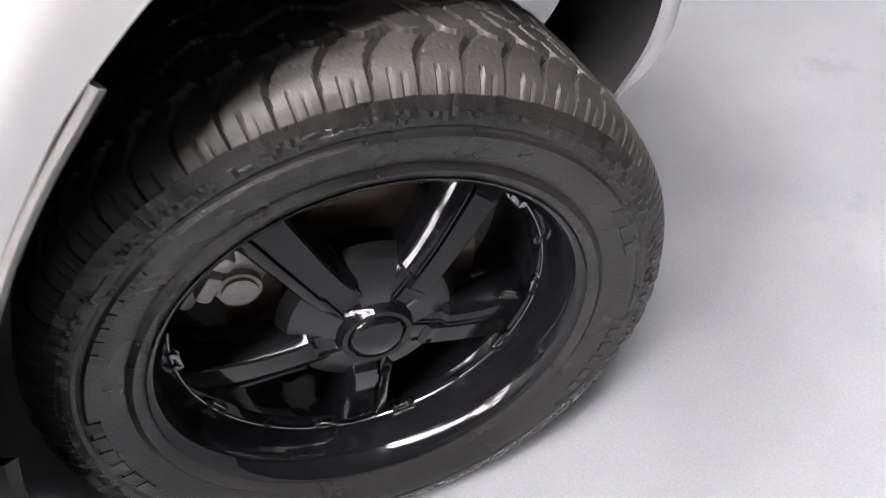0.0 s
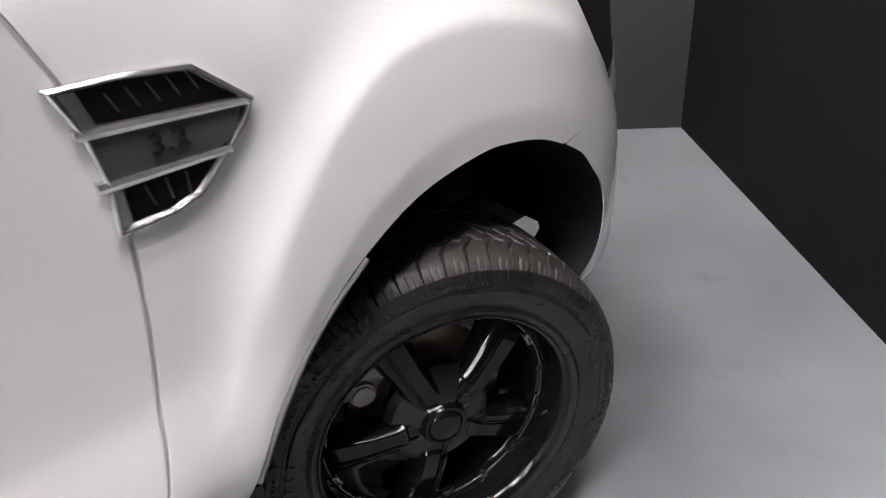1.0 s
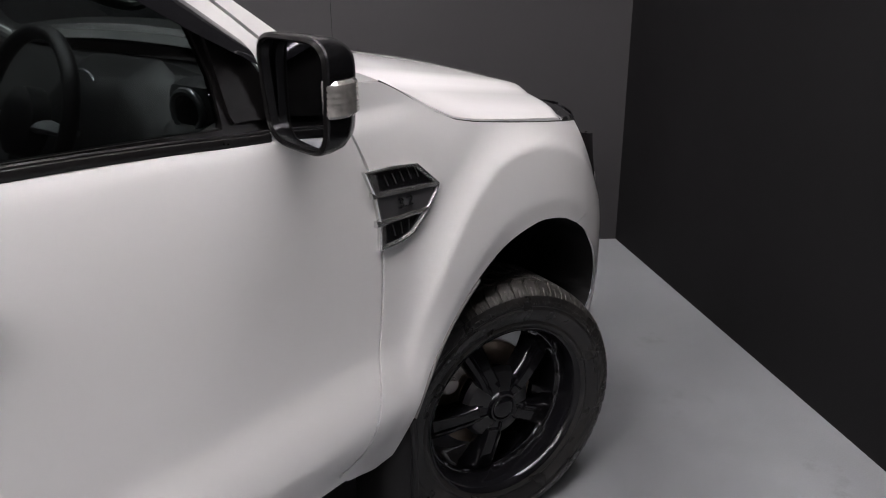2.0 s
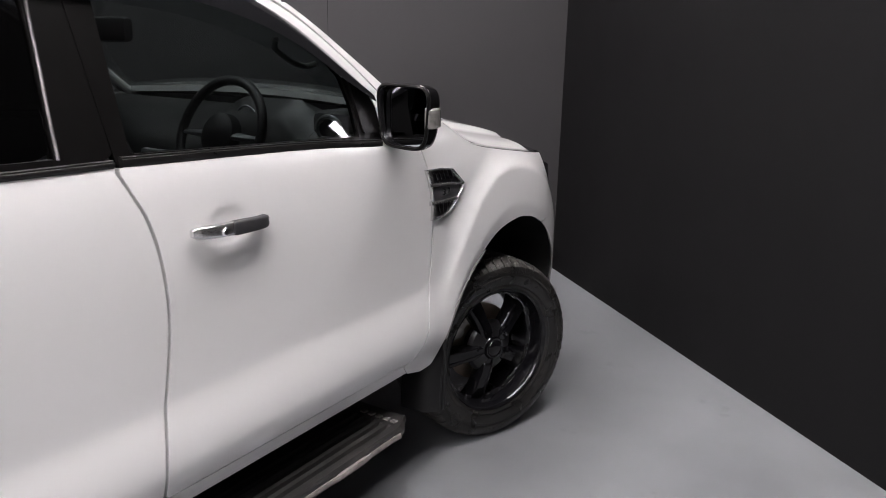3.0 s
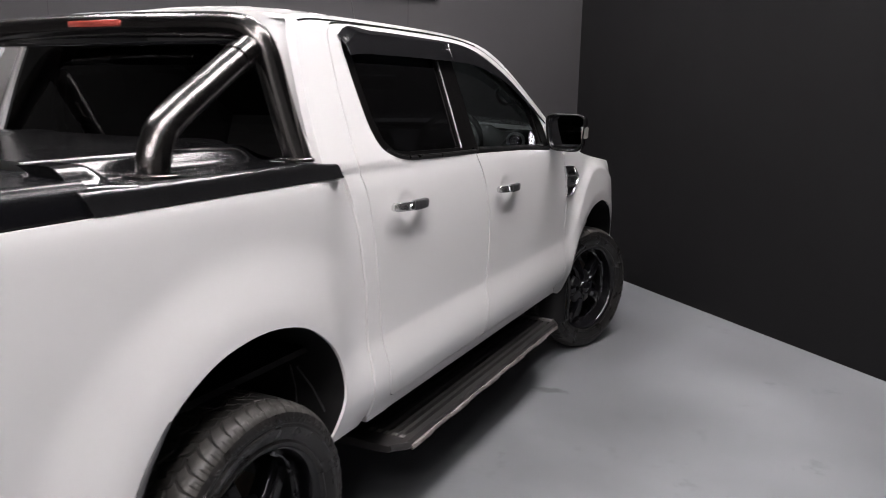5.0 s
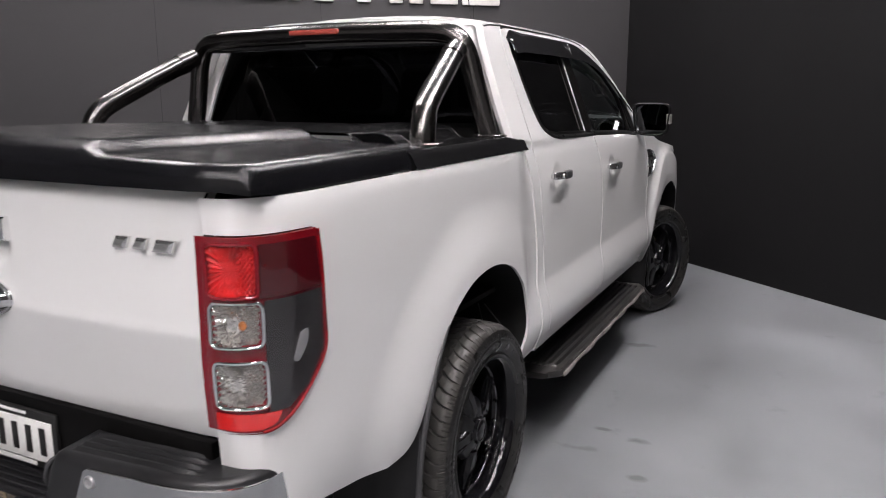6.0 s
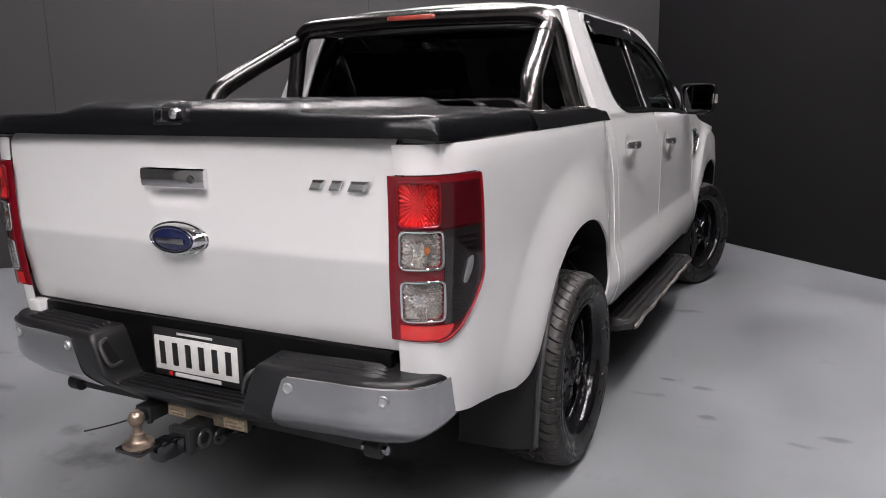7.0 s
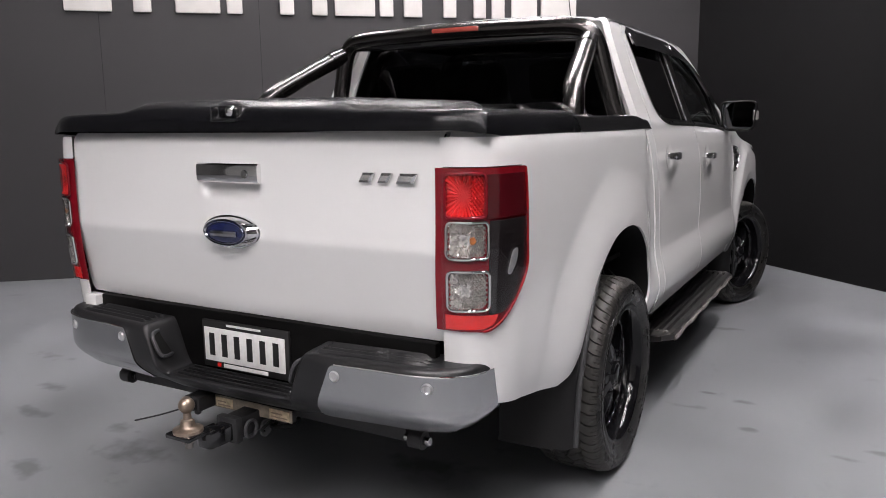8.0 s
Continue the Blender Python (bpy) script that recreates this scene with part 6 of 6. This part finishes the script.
FRONT_OPENING = ARCH_F + [(float(BUMP_Y(z)), z) for z in np.linspace(0.888, 0.532, 40)]
both("wheel_liner", arch_liner(FRONT_OPENING, lambda y, z: float(fender_x(y, z)), lambda y, z: 0.50 + 0.265 * float(soft(3.58, 3.62, y) * soft(0.600, 0.585, z)), (3.26, 0.50)), UNDER, (truck, truck))
both("wheel_liner", arch_liner(ARCH_R, lambda y, z: float(bed_place(y, z)[0]), lambda y, z: 0.48, (0.02, 0.50)), UNDER, (truck, truck))
# liner ridges drawn in paler grey, with their highlights put into the colour
both("liner_rib", tube([(0.742, 0.424, 0.735), (0.80, 0.428, 0.672), (0.861, 0.412, 0.607)], 0.0032, 6), PLASTIC_GREY, (truck, truck))
both("liner_rib", tube([(0.715, 0.424, 0.735), (0.735, 0.426, 0.66), (0.76, 0.398, 0.585)], 0.0022, 6), PLASTIC_GREY, (truck, truck))
v, f = lathe([(0.004, 0.0001), (0.004, 0.004), (0.0, 0.006)], 10)
for x, y, z in ((0.661, 0.408, 0.770), (0.70, 0.392, 0.800), (0.745, 0.404, 0.778), (0.60, 0.372, 0.826), (0.56, 0.330, 0.868)):
    both("liner_clip", ([(p[1] + x, y - 0.7 * p[0], z + p[2] * 0.7 - 0.7 * p[0]) for p in v], f), PLASTIC_GREY, (truck, truck))
both("bed_gap", tube([(float(side_x(0.6, z)) - 0.016, float(np.interp(z, (0.55, 0.954, 1.17, 1.36), (0.5985, 0.5985, 0.570, 0.516))), z) for z in np.linspace(0.53, 1.355, 40)], 0.010, 8), WHITE, (truck, truck))


def flap(points, x0, x1, thick=0.012):
    """A hanging mud flap: plan and height given by points (y, z) down its length."""
    verts, faces = [], []
    cols = 10
    for y, z in points:
        for k in range(cols + 1):
            t = k / cols
            verts.append((x0 + (x1 - x0) * t, y + 0.05 * t ** 4, z))
    m = cols + 1
    n = len(points)
    for i in range(n - 1):
        for k in range(cols):
            a = i * m + k
            faces.append((a, a + 1, a + m + 1, a + m))
    base = len(verts)
    verts += [(x, y - thick, z) for x, y, z in verts]
    faces += [tuple(base + q for q in f[::-1]) for f in faces]
    ring = list(range(m)) + [i * m + m - 1 for i in range(1, n)] + [(n - 1) * m + k for k in range(m - 2, -1, -1)] + [i * m for i in range(n - 2, 0, -1)]
    for k in range(len(ring)):
        a, b = ring[k], ring[(k + 1) % len(ring)]
        faces.append((b, a, base + a, base + b))
    return verts, faces


both("mud_flap", flap([(-0.500, 0.58), (-0.505, 0.54), (-0.520, 0.46), (-0.530, 0.36), (-0.535, 0.285), (-0.540, 0.265)], 0.65, 0.915), FLAP_BLACK, (truck, truck), "black moulded rear mud flap")
both("mud_flap", flap([(2.80, 0.56), (2.785, 0.52), (2.775, 0.47), (2.765, 0.38), (2.762, 0.29), (2.760, 0.27)], 0.76, 0.905), FLAP_BLACK, (truck, truck), "black moulded front mud flap")
both("flap_edge", tube(bend([(0.930, -0.30, 0.872), (0.934, -0.37, 0.785), (0.934, -0.42, 0.69), (0.932, -0.455, 0.60), (0.928, -0.478, 0.50), (0.924, -0.488, 0.38), (0.92, -0.49, 0.27)], 4), 0.010, 8), PLASTIC_GREY, (truck, truck))
# upper lip in the lit tone, the lower length stays plain black
both("flap_edge", tube(bend([(float(fender_x(y, z)) - 0.006, y, z) for y, z in ((3.056, 0.862), (2.988, 0.808), (2.928, 0.748), (2.866, 0.668), (2.815, 0.567))], 4), 0.0085, 8), FLAP_LIP_LIT, (truck, truck))
both("flap_edge", tube(bend([(float(fender_x(2.812, 0.562)) - 0.006, 2.812, 0.562), (0.928, 2.803, 0.48), (0.927, 2.799, 0.38), (0.926, 2.797, 0.29)], 4), 0.009, 8), FLAP_BLACK, (truck, truck))
bm = boxes([((-0.80, 0.62, 0.46), (0.80, 2.66, 0.56)), ((-0.48, -1.05, 0.46), (-0.36, 3.75, 0.58)), ((0.36, -1.05, 0.46), (0.48, 3.75, 0.58)), ((-0.55, 0.50, 0.56), (0.55, 3.3, 0.70)), ((-0.88, 0.545, 0.50), (0.88, 0.62, 0.60))], 0.01)
part("chassis", bm, UNDER, truck, "black steel chassis and floor pan")
bed_tub = part("bed_tub", boxes([((-0.80, -1.05, 0.80), (0.80, 0.50, 0.82))], 0.0), UNDER, truck)
for side in (-1, 1):
    part("inner_panel", boxes([((side * 0.73 - 0.03, -1.00, 0.62), (side * 0.73 + 0.03, -0.52, 1.34))], 0.0), UNDER, bed_tub)
part("front_panel", boxes([((-0.84, 0.50, 0.60), (0.84, 0.54, 1.34))], 0.0), UNDER, bed_tub)
part("rear_panel", boxes([((-0.74, -1.07, 0.79), (0.74, -1.05, 1.34))], 0.0), UNDER, bed_tub)
solid("rear_axle", *tube([(-0.70, 0, 0.392), (-0.12, 0, 0.392), (-0.10, 0, 0.392), (0.10, 0, 0.392), (0.12, 0, 0.392), (0.70, 0, 0.392)], [0.045, 0.045, 0.13, 0.13, 0.045, 0.045], 20), UNDER, truck)
solid("front_axle", *tube([(-0.72, 3.22, 0.392), (0.72, 3.22, 0.392)], 0.03, 14), UNDER, truck)
both("damper", tube([(0.60, 0.10, 0.45), (0.58, 0.28, 0.70), (0.57, 0.33, 0.78)], [0.024, 0.024, 0.016], 12), CAST, (truck, truck), "bare metal rear damper")
both("leaf_spring", tube(bend([(0.56, -0.62, 0.56), (0.56, -0.2, 0.47), (0.56, 0.2, 0.47), (0.56, 0.62, 0.56)]), 0.028, 10), UNDER, (truck, truck))
both("coil_strut", tube([(0.60, 3.22, 0.48), (0.56, 3.20, 0.85)], 0.05, 16), UNDER, (truck, truck))
both("control_arm", tube([(0.36, 3.10, 0.44), (0.70, 3.22, 0.40)], 0.03, 10), UNDER, (truck, truck))
both("inner_guard", slab([(2.80, 0.50), (3.22, 0.55), (3.34, 0.585), (3.66, 0.585), (3.68, 0.90), (3.5, 1.06), (2.80, 1.06)], lambda y, z: (0.50, y, z), 0.03, (-1, 0, 0)), UNDER, (truck, truck))


bm = boxes([((-0.53, 3.60, 0.57), (0.53, 3.80, 1.08)), ((-0.48, 2.86, 0.62), (0.48, 3.58, 1.14)), ((-0.49, 2.80, 0.90), (0.49, 3.70, 1.12))], 0.02)
part("engine_block", bm, UNDER, truck)
bm = boxes([((-0.56, 3.62, 0.438), (0.56, 3.95, 0.56))], 0.03)
part("front_skid", bm, UNDER, truck)


# --- running boards ---
BOARD = material("board_plastic", (0.021, 0.0202, 0.020), rough=0.36, vary=0.25, scale=12, bump=0.15, bump_scale=500, dust=(0.09, 0.08, 0.075), dust_amount=0.2, dust_scale=9)
BOARD_EDGE = material("worn_board_edge", (0.24, 0.215, 0.205), rough=0.5, metal=0.45, vary=0.4, scale=22, rough_vary=0.1)
GRIP_GREY = material("worn_grip", (0.15, 0.145, 0.14), rough=0.5, vary=0.3, scale=30)
def running_board():
    """Tread deck with grooves, a dropped outer lip and shaped ends."""
    ys = np.concatenate([np.linspace(0.735, 0.80, 6), np.linspace(0.82, 2.44, 100), np.linspace(2.46, 2.56, 8)])
    xs = list(np.linspace(0.70, 0.958, 60))
    verts, faces = [], []
    for y in ys:
        end = float(soft(0.735, 0.80, y) * soft(2.575, 2.46, y))
        for x in xs:
            t = (x - 0.70) / 0.258
            groove = 0.0
            if 0.84 < y < 2.46 and 0.30 < t < 0.97:
                q = ((t - 0.30) / 0.67 * 5) % 1.0
                groove = 0.015 if q < 0.36 else 0.0
            z = 0.366 - groove - 0.012 * (1 - end)
            verts.append((x - 0.05 * (1 - end) * t, y, z))
        wave = 0.007 * math.tanh(3 * math.sin((y - 0.8) / 0.165 * 2 * math.pi / 2)) * end
        xo = 0.958 - 0.05 * (1 - end)
        for dx, z in ((0.006, 0.360), (0.011 + wave * 0.8, 0.350), (0.010 + wave, 0.338), (0.0, 0.330), (-0.06, 0.324), (-0.248, 0.322)):
            verts.append((xo + dx, y, z))
        verts.append((0.70, y, 0.335))
    n = len(xs) + 7
    for i in range(len(ys) - 1):
        for k in range(n):
            a, b = i * n + k, i * n + (k + 1) % n
            faces.append((a, a + n, b + n, b))
    faces += [tuple(range(n)), tuple(range((len(ys) - 1) * n + n - 1, (len(ys) - 1) * n - 1, -1))]
    return verts, faces


boards = both("running_board", running_board(), BOARD, (truck, truck), "black ribbed running board with worn silver edge", 25)
edge = []
for y in np.linspace(0.80, 2.46, 140):
    wave = 0.007 * math.tanh(3 * math.sin((y - 0.8) / 0.165 * 2 * math.pi / 2))
    edge.append((0.966 + wave * 0.9, y, 0.339 + wave * 0.5))
both("silver_edge", tube(edge, 0.0100, 8, flat=1.2), BOARD_EDGE, boards, "worn silver edge strip")
for y in (0.800, 2.478):
    for k in range(5):
        x = 0.780 + 0.033 * k
        bm = bmesh.new()
        box(bm, (x, y, 0.360), (x + 0.020, y + 0.022, 0.3695), 0.002)
        part("grip", bm, GRIP_GREY, boards[0])
for y in (0.95, 1.65, 2.35):
    bm = bmesh.new()
    box(bm, (0.62, y - 0.03, 0.32), (0.80, y + 0.03, 0.345), 0.004)
    box(bm, (0.60, y - 0.03, 0.32), (0.64, y + 0.03, 0.48), 0.004)
    part("bracket", bm, UNDER, boards[0])

# --- cabin ---
bm = boxes([((-0.79, 0.50, 0.56), (0.79, 2.70, 0.62))], 0.01)
part("cabin_floor", bm, FABRIC, truck)
dash_v, dash_f = [], []
dprof = [(2.36, 0.95), (2.33, 1.15), (2.35, 1.24), (2.39, 1.30), (2.44, 1.345), (2.50, 1.375), (2.60, 1.388), (2.70, 1.388), (2.80, 1.375)]
for i in range(31):
    x = -0.78 + 1.56 * i / 30
    hood_bump = 0.066 * float(soft(0.24, 0.14, abs(x - 0.38)))
    for y, z in dprof:
        k = 1.0 if 2.37 < y < 2.55 else 0.0
        dash_v.append((x, y, z + hood_bump * k))
for i in range(30):
    for k in range(len(dprof) - 1):
        a = i * len(dprof) + k
        dash_f.append((a, a + len(dprof), a + len(dprof) + 1, a + 1))
dashboard = solid("dashboard", dash_v, dash_f, DASH, truck, "dark grey moulded dashboard")
bm = boxes([((-0.14, 2.325, 1.02), (0.14, 2.355, 1.24))], 0.012)
part("centre_console", bm, GREY_TRIM, dashboard)
bm = boxes([((0.61, 2.44, 1.29), (0.775, 2.60, 1.418))], 0.03)
part("dash_end", bm, PLASTIC_GREY, dashboard)
bm = boxes([((0.655, 2.432, 1.335), (0.735, 2.446, 1.395))], 0.012)
part("air_vent", bm, INK, dashboard)
solid("vent_ring", *tube([(0.695 + 0.048 * math.cos(t), 2.436, 1.364 + 0.038 * math.sin(t)) for t in np.linspace(0, 2 * math.pi, 24)[:-1]], 0.008, 8, closed=True), GREY_TRIM, dashboard)
solid("gauge_ring", *tube([(0.33 + 0.05 * math.cos(t), 2.425, 1.365 + 0.05 * math.sin(t)) for t in np.linspace(0, 2 * math.pi, 24)[:-1]], 0.004, 8, closed=True), GREY_TRIM, dashboard)

wheel_m = pose(0.38, 2.26, 1.335, 68, 0, 0)
ring = [wheel_m @ Vector((0.185 * math.cos(t), 0.185 * math.sin(t), 0)) for t in np.linspace(0, 2 * math.pi, 49)[:-1]]
steering = solid("steering_wheel", *tube(ring, 0.016, 12, closed=True), DASH, truck, "black leather steering wheel with silver spokes")
for a in (0, 180, 270):
    pts = [wheel_m @ Vector((r * math.cos(radians(a)), r * math.sin(radians(a)), -0.01)) for r in (0.05, 0.12, 0.18)]
    solid("wheel_spoke", *tube(pts, [0.03, 0.02, 0.018], 10, flat=0.5), GREY_TRIM, steering)
v, f = lathe([(0.03, 0.0001), (0.028, 0.04), (0.015, 0.07), (-0.02, 0.075)], 28)
solid("airbag_pad", [wheel_m @ Vector((p[1], p[2], p[0])) for p in v], f, DASH, steering)


def seat(x, y, wide):
    bm = bmesh.new()
    box(bm, (x - wide / 2, y - 0.25, 0.62), (x + wide / 2, y + 0.28, 0.90), 0.05)
    s = part("seat", bm, FABRIC, truck, "dark fabric seat with headrest")
    bm = bmesh.new()
    box(bm, (-wide / 2 * 0.95, -0.07, 0.0), (wide / 2 * 0.95, 0.07, 0.62), 0.05, pose(x, y - 0.27, 0.86, 14, 0, 0))
    part("backrest", bm, FABRIC, s)
    for hx in ((0,) if wide < 0.8 else (-0.38, 0.0, 0.38)):
        bm = bmesh.new()
        box(bm, (-0.13, -0.05, 0.0), (0.13, 0.05, 0.19), 0.045, pose(x + hx, y - 0.43, 1.50, 10, 0, 0))
        part("headrest", bm, FABRIC, s)


seat(0.38, 1.62, 0.52)
seat(-0.38, 1.62, 0.52)
seat(0.0, 1.10, 1.30)
bm = boxes([((-0.62, 0.56, 1.835), (0.62, 1.95, 1.85))], 0.004)
part("headliner", bm, HEADLINING, truck)
both("door_card", slab([(0.66, 0.62), (2.60, 0.62), (2.55, 1.30), (0.70, 1.34)], lambda y, z: (0.80, y, z), 0.02, (-1, 0, 0)), DASH, (truck, truck))
both("centre_pillar", slab([(1.50, 1.36), (1.60, 1.36), (1.64, 1.82), (1.52, 1.82)], lambda y, z: (side_x(y, z) - 0.03, y, z), 0.02, (-1, 0, 0)), DASH, (truck, truck))
both("grab_handle", tube(bend([(0.675, 2.235, 1.640), (0.65, 2.255, 1.612), (0.648, 2.32, 1.575), (0.652, 2.375, 1.56), (0.68, 2.40, 1.568)]), 0.009, 8), HEADLINING, (truck, truck))
bm = boxes([((-0.12, 2.12, 1.62), (0.12, 2.16, 1.70))], 0.02)
part("cabin_mirror", bm, DASH, truck)
# roof aerial
solid("aerial", *tube([(0.02, 1.90, 1.92), (0.0, 1.85, 2.2)], 0.003, 6), PLASTIC, truck)
